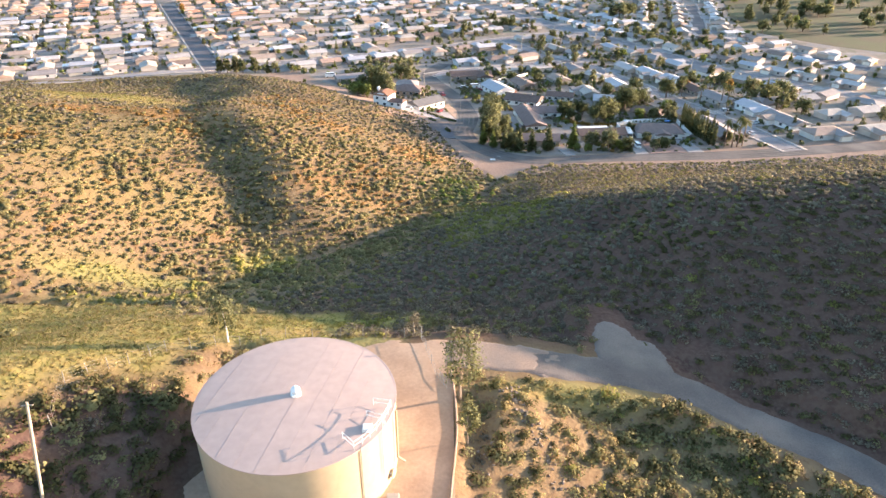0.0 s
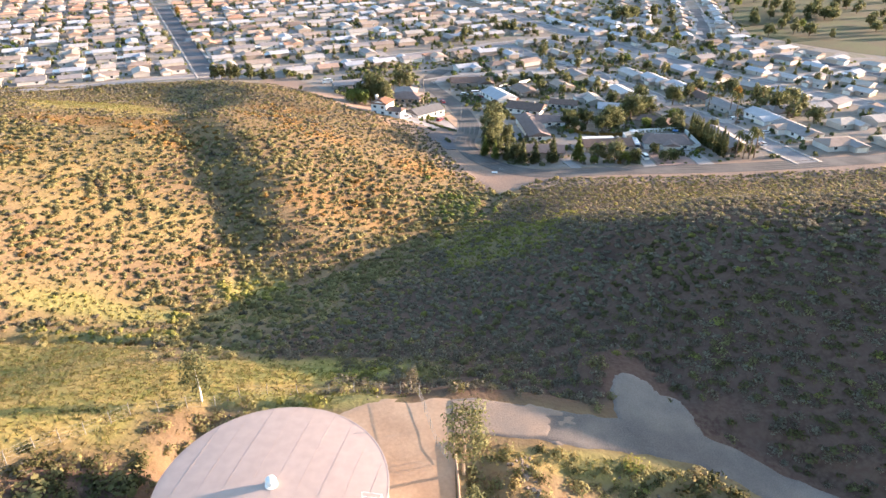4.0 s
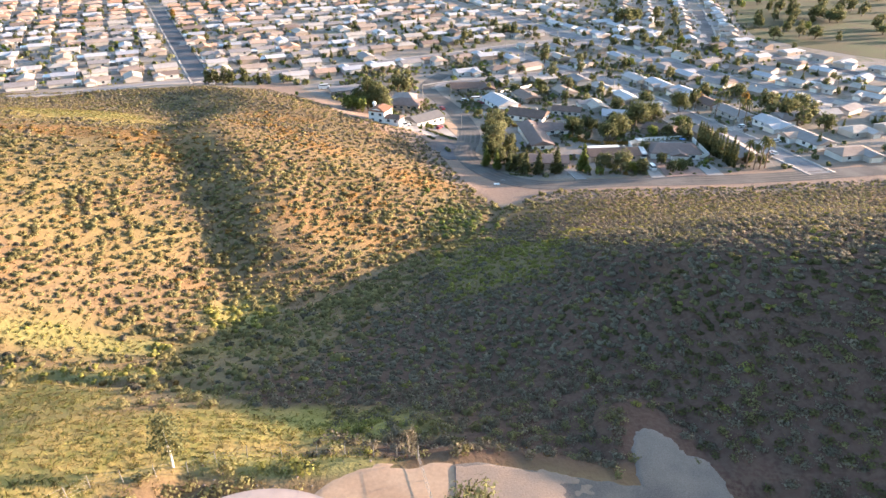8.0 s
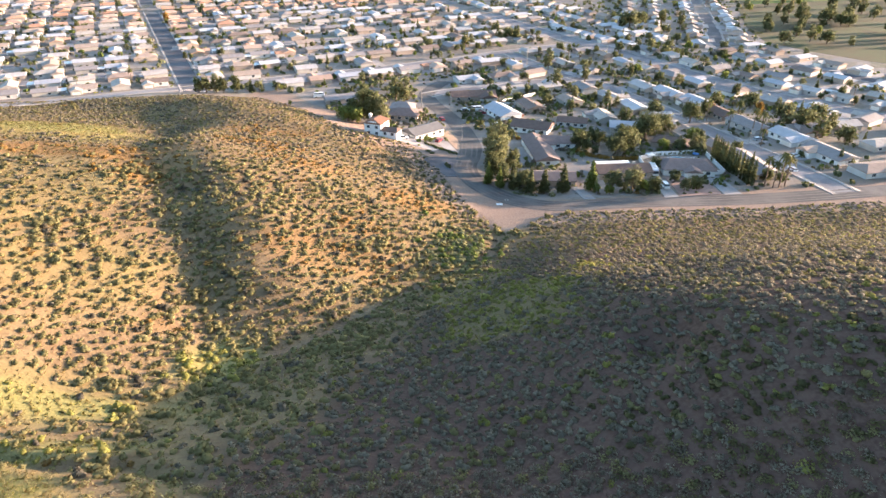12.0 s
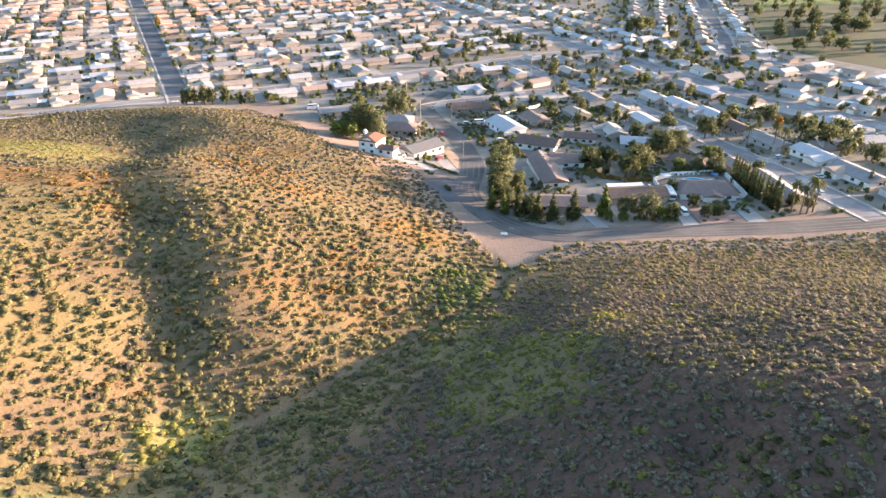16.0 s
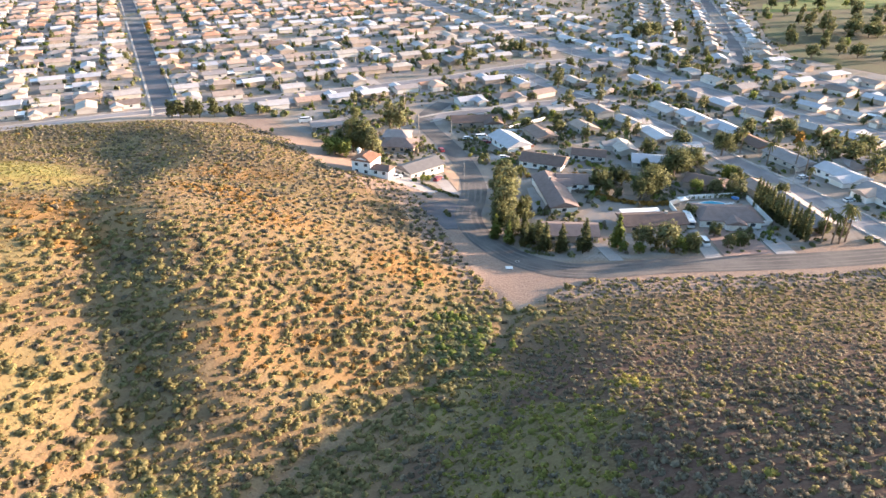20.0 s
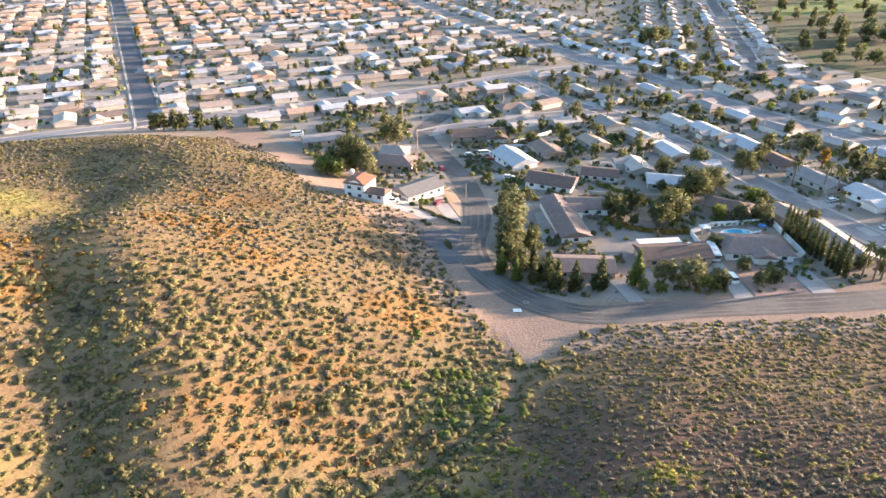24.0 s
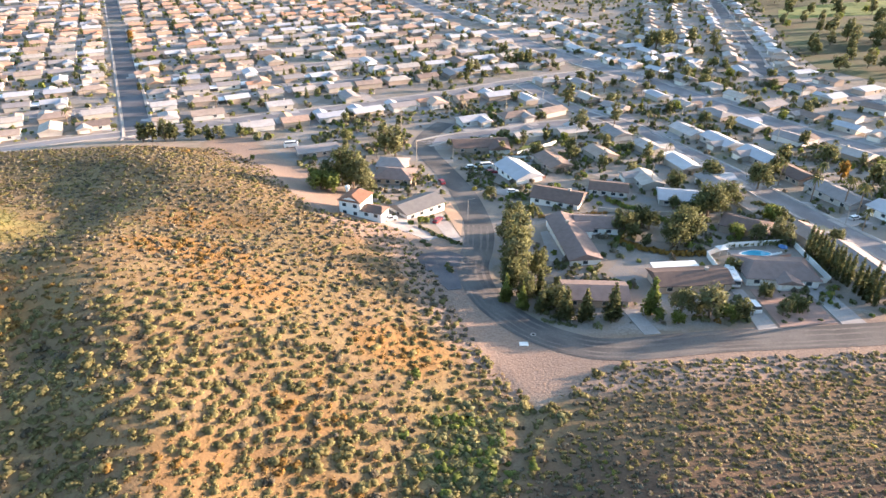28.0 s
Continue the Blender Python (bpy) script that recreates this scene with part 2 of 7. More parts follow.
def tube(bm, a, b, r0, r1=None, n=8):
    """A round bar from a to b."""
    a, b = Vector(a), Vector(b)
    r1 = r0 if r1 is None else r1
    q = (b - a).to_track_quat("Z", "Y").to_matrix().to_4x4()
    m = Matrix.Translation((a + b) / 2) @ q
    bmesh.ops.create_cone(bm, cap_ends=True, segments=n, radius1=r0, radius2=r1, depth=(b - a).length, matrix=m)
    return bm


def empty(name, m=None):
    ob = new(name)
    ob.empty_display_size = 0.5
    if m is not None:
        ob.matrix_basis = m
    return ob


# ---- land ----
# hills and hollows: middle, height, the two half widths, turn
HILLS = [
    (-62.2, 43.8, 41.68, 51.6, 30.2, 56.1),
    (103.7, 109.4, 47.24, 60.8, 33.4, 35.1),
    (15.8, 175.6, -2.05, 17.7, 139.8, 1.1),
    (-65.1, 249.9, 9.81, 41.9, 46.2, 23.9),
    (-213.2, 191.7, 31.13, 73.0, 93.0, 1.6),
    (-94.4, 352.5, 10.02, 53.8, 20.9, -37.6),
    (46.1, 151.6, 21.03, 66.5, 28.6, 24.1),
    (5.8, 72.9, 19.77, 27.9, 22.7, 46.8),
    (-116.3, 122.6, 17.90, 36.5, 77.3, 12.7),
    (-15.5, 3.6, 33.77, 84.7, 24.4, 18.2),
    (48.2, 124.4, 11.48, 22.8, 24.2, 6.4),
    (-3.6, 229.9, 5.48, 170.3, 29.7, -21.2),
    (-39.1, 267.8, 0.06, 16.2, 7.1, 37.9),
    (132.3, 76.5, 11.96, 23.1, 12.6, -38.9),
    (-1.7, 241.1, -3.04, 32.5, 30.7, 96.3),
    (51.1, 211.8, -0.46, 7.4, 8.4, 1.3),
    (37.1, 197.4, 2.35, 17.4, 9.3, 39.8),
]
# smaller spurs and dips on them
SPURS = [
    (-62.6, 217.3, 1.72, 22.5, 6.1, -2.5),
    (-45.3, 192.3, 3.86, 16.2, 10.5, -6.4),
    (-89.7, 270.4, 1.65, 19.3, 19.5, 1.6),
    (-115.6, 296.4, -1.62, 14.6, 18.0, 5.5),
    (-135.8, 271.1, -0.66, 19.9, 15.5, -0.2),
    (100.5, 160.3, -0.26, 17.4, 18.6, -0.5),
    (53.8, 145.2, -1.58, 9.8, 16.2, 4.1),
    (22.8, 174.8, 3.70, 18.5, 14.6, -5.7),
    (-30.1, 183.8, -1.62, 16.6, 13.9, -1.8),
    (-60.0, 112.3, 1.07, 10.9, 12.4, 5.3),
    (36.8, 128.5, -4.90, 4.4, 4.4, 1.4),
    (-9.0, 202.0, -1.94, 8.0, 21.9, -25.8),
]
LANDFORMS = HILLS + SPURS


def town_level(y):
    s = np.clip((y - 262) / 200, 0, 1)
    return -8 * s * s * (3 - 2 * s) - 3 * np.clip((y - 460) / 300, 0, 1)


def lattice(x, y, seed):
    return np.modf(np.abs(np.sin(x * 127.1 + y * 311.7 + seed * 74.7) * 43758.5453))[0]


def value_noise(x, y, seed=0):
    """Smooth noise from -1 to 1, one bump a unit."""
    xi, yi = np.floor(x), np.floor(y)
    u, v = x - xi, y - yi
    u, v = u * u * (3 - 2 * u), v * v * (3 - 2 * v)
    a, b = lattice(xi, yi, seed), lattice(xi + 1, yi, seed)
    c, d = lattice(xi, yi + 1, seed), lattice(xi + 1, yi + 1, seed)
    return 2 * (a * (1 - u) * (1 - v) + b * u * (1 - v) + c * (1 - u) * v + d * u * v) - 1


def to_line(x, y, pts, sided=False):
    """Distance to a polyline, how far along it, from 0 to 1 per piece, and on which side (1: left of its way)."""
    best, along, side = np.full(np.shape(x), 1e9), np.zeros(np.shape(x)), np.zeros(np.shape(x))
    for i in range(len(pts) - 1):
        (ax, ay), (bx, by) = pts[i][:2], pts[i + 1][:2]
        dx, dy = bx - ax, by - ay
        t = np.clip(((x - ax) * dx + (y - ay) * dy) / (dx * dx + dy * dy), 0, 1)
        d = np.hypot(x - ax - t * dx, y - ay - t * dy)
        along = np.where(d < best, i + t, along)
        side = np.where(d < best, np.where((x - ax) * dy - (y - ay) * dx > 0, -1.0, 1.0), side)
        best = np.minimum(best, d)
    return (best, along, side) if sided else (best, along)


EDGE_X = [-900, -400, -200, -100, -93, -70, -55, -41, -14, -6, 3, 9, 22, 38, 47, 115, 200, 330, 900]
EDGE_Y = [380, 395, 403, 417, 409, 382, 345, 326, 319, 305, 276, 258, 231, 245, 248, 254, 266, 296, 420]
GRAVEL_WAY = [(2.2, 77.6, 40), (6, 77.6, 39.8), (12, 77, 39.4), (20, 75.8, 38.6), (28, 75.8, 37.6), (35.2, 74.2, 36.3), (42, 70, 35.2), (49, 66.2, 34.1), (56, 61.3, 33.4), (66, 52, 32.5), (80, 38, 31), (96, 20, 29)]
SPUR = [(29, 76, 37.5), (29, 80, 37.7), (28.8, 84, 37.8), (28.4, 88.5, 37.8)]
MOUND = [(6.5, 74), (8.6, 70.5), (9.4, 65.8), (7.8, 60.5), (6.2, 54.7), (5, 47), (4, 38)]
GULLY = [(-130, 108), (-95, 115), (-78, 116), (-69, 117), (-56, 112), (-46, 112), (-34, 106.5)]
CREEK = [(-62, 150), (-48, 157), (-36, 163), (-29.4, 169), (-24, 177), (-14.7, 187.5), (-8, 194.5), (0, 201), (8, 207.5), (15, 214), (20, 229)]
RAVINE = [(-117.6, 332.4), (-109.1, 309.5), (-107.7, 267.0), (-83.3, 228.8), (-83.4, 214.7), (-67.7, 203.6), (-58.1, 171.9)]
RAVINE_LIP = [0.52, 3.09, 1.00, 1.92, 0.33, 2.57, -0.82]          # rise of its eastern bank, node by node
RAVINE_CUT = [-0.95, 0.10, 1.24, 3.61, 1.56, 3.03, 1.92]
PAD_Z = 40.0


def smooth(a, b, v):
    t = np.clip((v - a) / (b - a), 0, 1)
    return t * t * (3 - 2 * t)


def wild(x, y):
    """1 on the hills, 0 in the town."""
    return 1 - smooth(-2, 3, y - np.interp(x, EDGE_X, EDGE_Y))


def height(x, y, rough=True):
    x, y = np.asarray(x, float), np.asarray(y, float)
    z = town_level(y)
    for cx, cy, h, sx, sy, a in LANDFORMS:
        c, s = math.cos(radians(a)), math.sin(radians(a))
        u, v = (x - cx) * c + (y - cy) * s, -(x - cx) * s + (y - cy) * c
        z = z + h * np.exp(-(u / sx) ** 2 / 2 - (v / sy) ** 2 / 2)
    w = wild(x, y)
    if rough:
        z = z + w * (0.35 * value_noise(x / 17, y / 17, 1) + 0.2 * value_noise(x / 6, y / 6, 2) + 0.1 * value_noise(x / 2.6, y / 2.6, 3))
    d, _ = to_line(x, y, CREEK)
    z = z - 0.9 * np.exp(-(d / 2.2) ** 2)
    d, t, side = to_line(x, y, RAVINE, True)
    d = d * side
    z = z + np.interp(t, range(7), RAVINE_LIP) * np.exp(-((d - 16.22) / 16.65) ** 2) - np.interp(t, range(7), RAVINE_CUT) * np.exp(-((d - 0.79) / 10.72) ** 2)
    d, _ = to_line(x, y, GULLY)
    z = z - 1.7 * np.exp(-(d / 1.5) ** 2)
    d, t, side = to_line(x, y, MOUND, True)
    d = d * side
    z = z + 1.9 * np.where(d < 0, np.exp(-(d / 2.6) ** 2), np.exp(-(d / 11) ** 2)) * smooth(0, 1.0, t) * (1 - smooth(68, 74, y))
    # level pad of the tank and the gravel way
    ex = np.maximum(np.maximum(-29 - x, x - 2.2), np.maximum(30 - y, y - 80))
    k = 1 - smooth(0, 3.5, ex)
    z = z * (1 - k) + PAD_Z * k
    zz = np.interp(x, [p[0] for p in GRAVEL_WAY], [p[2] for p in GRAVEL_WAY])
    for way, half in ((GRAVEL_WAY, 5.0), (SPUR, 5.4)):
        d, s = to_line(x, y, way)
        k = 1 - smooth(half, half + 3.5, d)
        z = z * (1 - k) + zz * k
    return z


def at(x, y, up=0.0):
    return Vector((x, y, float(height(x, y)) + up))


def cover(x, y):
    """What grows where: shares of mustard green, straw and orange, by patches."""
    n1, n2 = value_noise(x / 14, y / 14, 5), value_noise(x / 5, y / 5, 6)
    j = 4 * n1 + 2 * n2

    def blob(cx, cy, rx, ry):
        return 1 - smooth(0.55, 1.15, np.hypot((x - cx) / rx, (y - cy) / ry) + 0.06 * j)
    green = np.maximum.reduce([blob(14, 160, 14, 17), blob(24, 172, 12, 12), 0.8 * blob(6, 184, 9, 9), 0.7 * blob(38, 185, 9, 4), blob(-72, 134, 24, 6), blob(-48, 158, 9, 12), blob(-155, 304, 36, 15), 0.7 * blob(4, 222, 11, 14), 0.6 * blob(12, 196, 14, 8), blob(-16, 91, 16, 4) * 0.9, 0.8 * blob(-62, 118, 22, 5), blob(-18, 81, 14, 3), 0.6 * blob(22, 70.5, 9, 2.5)])
    straw = np.maximum.reduce([0.3 * blob(-122, 215, 34, 40), 0.3 * blob(-90, 182, 26, 18), 0.9 * blob(-150, 292, 46, 22), 0.85 * blob(-57, 72, 28, 26), blob(-55, 84, 32, 14), blob(-80, 104, 34, 12), blob(-46, 68, 16, 14), blob(-22, 92, 26, 8), 0.35 * blob(-70, 135, 34, 12), 0.6 * blob(14, 70.5, 9, 2.5)])
    orange = np.maximum.reduce([blob(-124, 256, 44, 12), blob(-94, 241, 14, 11), 0.7 * blob(-150, 205, 22, 14), blob(-67, 279, 20, 9), 0.8 * blob(-71, 303, 22, 9), blob(-7, 248, 13, 10), 0.7 * blob(-45, 262, 18, 9), 0.6 * blob(-24, 222, 12, 8), 0.5 * blob(-30, 205, 30, 9), 0.3 * smooth(0.5, 0.85, n1 * 0.6 + n2 * 0.5 + 0.15) * (x < -10)])
    worn = (1 - 0.85 * blob(-28, 73, 10, 7)) * (1 - blob(-38, 54, 14, 17))          # the brown bank, and the ground darkened for the tank's shadow
    w = wild(x, y)
    return green * w * worn, straw * w * worn, orange * w


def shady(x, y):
    """1 on the close-grown western hill, which lies in shade."""
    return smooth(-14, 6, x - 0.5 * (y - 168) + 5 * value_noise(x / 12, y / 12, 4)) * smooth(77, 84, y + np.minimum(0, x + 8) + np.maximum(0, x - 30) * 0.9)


def axis(lo, hi, step, far):
    fine = list(np.arange(lo, hi + step / 2, step))
    a, g = [], step
    v = hi
    while v < far:
        g *= 1.35
        v += g
        a.append(v)
    b, g = [], step
    v = lo
    while v > -far:
        g *= 1.35
        v -= g
        b.append(v)
    return np.array(b[::-1] + fine + a)


gx, gy = axis(-260, 240, 2.0, 4200), axis(10, 440, 2.0, 4200)
gx = np.unique(np.concatenate([gx, np.arange(-30.5, 62, 1.0)]))
gy = np.unique(np.concatenate([gy, np.arange(37, 122, 1.0)]))
GX, GY = np.meshgrid(gx, gy)
GZ = height(GX, GY)
nx, ny = len(gx), len(gy)
idx = np.arange(nx * ny).reshape(ny, nx)
quads = np.stack([idx[:-1, :-1], idx[:-1, 1:], idx[1:, 1:], idx[1:, :-1]], -1).reshape(-1, 4)


def ground_material():
    m = bpy.data.materials.new("earth")
    m.use_nodes = True
    nt = m.node_tree
    b = nt.nodes["Principled BSDF"]
    b.inputs["Roughness"].default_value, b.inputs["Specular IOR Level"].default_value = 0.95, 0.1
    pos = nt.nodes.new("ShaderNodeNewGeometry").outputs["Position"]

    def noise_at(scale, detail=5):
        n = nt.nodes.new("ShaderNodeTexNoise")
        n.inputs["Scale"].default_value, n.inputs["Detail"].default_value = scale, detail
        nt.links.new(pos, n.inputs["Vector"])
        return n.outputs["Fac"]

    def mix(f, a, c):
        n = nt.nodes.new("ShaderNodeMix")
        n.data_type = "RGBA"
        nt.links.new(f, n.inputs["Factor"])
        for k, v in (("A", a), ("B", c)):
            if isinstance(v, tuple):
                n.inputs[k].default_value = (*v, 1)
            else:
                nt.links.new(v, n.inputs[k])
        return n.outputs["Result"]

    def band(v, lo, hi):
        n = nt.nodes.new("ShaderNodeMapRange")
        n.inputs["From Min"].default_value, n.inputs["From Max"].default_value = lo, hi
        nt.links.new(v, n.inputs["Value"])
        return n.outputs[0]
    fine, mid, wide = noise_at(1.6), noise_at(0.22), noise_at(0.05)
    soil = mix(band(mid, 0.4, 0.62), (0.192, 0.132, 0.076), (0.235, 0.17, 0.097))
    soil = mix(band(wide, 0.45, 0.65), soil, (0.245, 0.185, 0.098))
    soil = mix(band(fine, 0.5, 0.68), soil, (0.17, 0.11, 0.065))
    # soil darkened for shade on the western hill and beside the tank, with litter
    shade_litter = mix(band(fine, 0.38, 0.62), mix(band(mid, 0.4, 0.6), (0.082, 0.047, 0.037), (0.115, 0.067, 0.053)), (0.13, 0.085, 0.064))
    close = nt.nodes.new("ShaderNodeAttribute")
    close.attribute_name = "shade_litter"
    soil = mix(close.outputs["Fac"], soil, shade_litter)
    worn = nt.nodes.new("ShaderNodeAttribute")
    worn.attribute_name = "worn"
    soil = mix(worn.outputs["Fac"], soil, mix(band(fine, 0.4, 0.65), (0.33, 0.245, 0.2), (0.26, 0.185, 0.145)))
    cell = nt.nodes.new("ShaderNodeTexVoronoi")
    cell.inputs["Scale"].default_value = 0.075
    warp = nt.nodes.new("ShaderNodeVectorMath")
    warp.operation = "ADD"
    nt.links.new(pos, warp.inputs[0])
    wob = nt.nodes.new("ShaderNodeTexNoise")
    wob.inputs["Scale"].default_value = 0.123
    nt.links.new(pos, wob.inputs["Vector"])
    amp = nt.nodes.new("ShaderNodeVectorMath")
    amp.operation = "SCALE"
    amp.inputs["Scale"].default_value = 9.0
    nt.links.new(wob.outputs["Color"], amp.inputs[0])
    nt.links.new(amp.outputs[0], warp.inputs[1])
    nt.links.new(warp.outputs[0], cell.inputs["Vector"])
    pal = nt.nodes.new("ShaderNodeValToRGB")
    pal.color_ramp.interpolation = "CONSTANT"
    cols = [(0.3, 0.262, 0.235), (0.26, 0.215, 0.18), (0.33, 0.295, 0.27), (0.21, 0.185, 0.145), (0.29, 0.238, 0.2), (0.25, 0.235, 0.23), (0.17, 0.165, 0.105)]
    while len(pal.color_ramp.elements) < len(cols):
        pal.color_ramp.elements.new(0.5)
    for i, k in enumerate(cols):
        pal.color_ramp.elements[i].position = i / len(cols)
        pal.color_ramp.elements[i].color = (*k, 1)
    nt.links.new(cell.outputs["Color"], pal.inputs[0])
    yard = mix(band(fine, 0.42, 0.66), pal.outputs[0], (0.25, 0.22, 0.185))
    yard = mix(band(mid, 0.5, 0.66), yard, (0.29, 0.245, 0.205))
    sep = nt.nodes.new("ShaderNodeAttribute")
    sep.attribute_name = "cover"
    rgb = nt.nodes.new("ShaderNodeSeparateColor")
    nt.links.new(sep.outputs["Color"], rgb.inputs[0])
    c = mix(sep.outputs["Alpha"], yard, soil)
    c = mix(rgb.outputs[1], c, mix(band(mid, 0.38, 0.62), mix(band(fine, 0.35, 0.65), (0.3, 0.228, 0.08), (0.39, 0.3, 0.112)), (0.245, 0.22, 0.066)))
    c = mix(rgb.outputs[0], c, mix(band(fine, 0.35, 0.65), (0.22, 0.205, 0.07), (0.34, 0.31, 0.115)))
    c = mix(rgb.outputs[2], c, mix(band(fine, 0.35, 0.65), (0.25, 0.125, 0.04), (0.36, 0.19, 0.07)))
    nt.links.new(c, b.inputs["Base Color"])
    bp = nt.nodes.new("ShaderNodeBump")
    bp.inputs["Strength"].default_value, bp.inputs["Distance"].default_value = 0.6, 0.25
    nt.links.new(fine, bp.inputs["Height"])
    nt.links.new(bp.outputs[0], b.inputs["Normal"])
    return m


EARTH = ground_material()
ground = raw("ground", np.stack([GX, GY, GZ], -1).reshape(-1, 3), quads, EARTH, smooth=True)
cg, cs, co = cover(GX, GY)
lane, _ = to_line(GX, GY, [(-100, 425), (-84, 400), (-62, 375), (-43, 346), (-24, 320), (-4, 306), (8, 270), (22, 246), (60, 250), (200, 274)])
dirt = 1 - smooth(9, 15, lane)
ca = ground.data.attributes.new("cover", "FLOAT_COLOR", "POINT")
ca.data.foreach_set("color", np.stack([cg * np.where((GX > -30) & (GY > 140), 0.3, 0.75), cs * 0.9, co * 0.6, np.maximum(wild(GX, GY), dirt)], -1).astype(np.float32).ravel())
ground.data.attributes.new("worn", "FLOAT", "POINT").data.foreach_set("value", np.maximum(dirt * 0.9, 0.2 * (1 - smooth(0.6, 1.8, to_line(GX, GY, CREEK)[0]))).astype(np.float32).ravel())
# shade put in: western hill less its lit crest, tank's shadow; then the brown bank
ground.data.attributes.new("shade_litter", "FLOAT", "POINT").data.foreach_set("value", (np.maximum.reduce([shady(GX, GY) * (1 - 0.55 * smooth(190, 225, GY)), 1 - smooth(0.7, 1.2, np.hypot((GX + 38) / 12, (GY - 55) / 17)), 0.55 * (1 - smooth(0.6, 1.2, np.hypot((GX + 28) / 8, (GY - 73) / 6)))]) * wild(GX, GY)).astype(np.float32).ravel())
tagged(ground, "dry sandy hills falling to a flat desert town", "ground", kind="structure")


# ---- roads ----
def curve_points(pts, step=3.0):
    """A smooth line through the points, cut into steps."""
    P = [Vector(p[:2]) for p in pts]
    P = [P[0] * 2 - P[1]] + P + [P[-1] * 2 - P[-2]]
    out = []
    for i in range(1, len(P) - 2):
        n = max(2, int((P[i + 1] - P[i]).length / step))
        for k in range(n):
            t = k / n
            a, b, c, d = P[i - 1], P[i], P[i + 1], P[i + 2]
            out.append(0.5 * (2 * b + (c - a) * t + (2 * a - 5 * b + 4 * c - d) * t * t + (3 * b - a - 3 * c + d) * t ** 3))
    return out + [P[-2]]


def strip(name, pts, off0, off1, up, material, label, thick=0.0, step=3.0, cat="road", kind="structure", cols=1, ragged=0.0, sink=0.0):
    """A band beside a line, from off0 to off1 metres to its right, lying up metres over the land."""
    line = curve_points(pts, step)
    V, F = [], []
    m = cols + 1
    for i, p in enumerate(line):
        d = (line[min(i + 1, len(line) - 1)] - line[max(i - 1, 0)]).normalized()
        r = Vector((d.y, -d.x))
        e0 = ragged * float(value_noise(np.array(p.x / 1.7), np.array(p.y / 1.7), 61))
        e1 = ragged * float(value_noise(np.array(p.x / 1.9), np.array(p.y / 1.9), 62))
        ks = [off0 + e0 + (off1 + e1 - off0 - e0) * k / cols for k in range(m)]
        for j, k in enumerate(ks):
            q = p + r * k
            V.append((q.x, q.y, float(height(q.x, q.y, False)) + up - (sink if j in (0, cols) else 0)))
        if thick:
            for k in (ks[0], ks[-1]):
                q = p + r * k
                V.append((q.x, q.y, float(height(q.x, q.y, False)) + up - thick))
    w = m + (2 if thick else 0)
    for i in range(len(line) - 1):
        a, b = i * w, (i + 1) * w
        for k in range(cols):
            F.append((a + k, a + k + 1, b + k + 1, b + k))
        if thick:
            F.append((a + m, a, b, b + m))
            F.append((a + cols, a + m + 1, b + m + 1, b + cols))
    ob = raw(name, V, F, material, smooth=False)
    return tagged(ob, label, cat, kind=kind)


D1, D2 = Vector((-0.427, 0.904)), Vector((0.904, 0.427))
MAIN_ROAD = [(-145, 428), (-158, 458), (-259, 672), (-360, 886), (-500, 1182)]
CROSS_ROAD = [(-330, 350), (-250, 382), (-199, 411), (-152, 441), (-112, 463), (-57, 489), (5, 521), (44, 546), (103, 578)]
DIAGONAL = [(-150, 1150), (-39, 913), (10, 796), (57, 701), (106, 597), (132, 556), (146, 523), (159, 493), (174, 464), (188, 437), (206, 410), (262, 330)]
RIGHT_ROAD = [(330, 1000), (288, 836), (246, 670), (221, 580), (228, 545), (254, 492), (300, 430)]
NEAR_ROAD = [(330, 318), (230, 284), (160, 269), (115, 262), (74, 258), (45, 254), (32, 258), (21.5, 267), (13.5, 280), (10.5, 296), (13, 312), (14, 330), (9.6, 362), (1.8, 390), (-5, 411), (-8, 428), (-4, 446), (3, 462)]
BACK_ROAD = [(-8, 428), (6, 438), (29, 447), (53, 457), (104, 472)]
SIDE_ROAD = [(152, 268), (144, 300), (130, 350), (121, 394), (109, 428), (99, 455), (75, 488), (60, 522), (52, 546)]
for nm, pts, half, material, lab in (
        ("road_main", MAIN_ROAD, 6.2, ASPHALT, "wide dark asphalt street between rows of houses"),
        ("road_cross", CROSS_ROAD, 5.0, OLD_ASPHALT, "greyed asphalt street in front of houses"),
        ("road_diagonal", DIAGONAL, 7.5, OLD_ASPHALT, "broad greyed asphalt street through the town"),
        ("road_right", RIGHT_ROAD, 5.6, ASPHALT, "dark asphalt street beside the golf course"),
        ("road_near", NEAR_ROAD, 4.9, DUSTY_ASPHALT, "dusty dark asphalt road bending at the foot of the hill"),
        ("road_back", BACK_ROAD, 4.2, OLD_ASPHALT, "short greyed asphalt street between houses"),
        ("road_side", SIDE_ROAD, 4.6, OLD_ASPHALT, "greyed asphalt side street with driveways")):
    strip(nm, pts, -half, half, 0.08, material, lab, cols=4)
    for side in (-1, 1):
        if nm == "road_near":
            continue
        a, b = sorted((side * half, side * (half + 0.45)))
        strip("kerb", pts, a, b, 0.2, KERB, "pale concrete kerb along a street", 0.3, cat="kerb")
        a, b = sorted((side * (half + 0.5), side * (half + 1.9)))
        if nm not in ("road_near",):
            strip("pavement", pts, a, b, 0.17, CONCRETE, "pale concrete pavement along a street", 0.3, cat="pavement")
for a, b in ((-3.9, -3.2), (-2.1, -1.5), (0.5, 1.2), (2.6, 3.4)):
    strip("road_marking", NEAR_ROAD[2:-6], a, b, 0.1, TYRE_DUST, "pale dusty tyre track along the road", ragged=0.25, cat="tyre track", step=2.0)
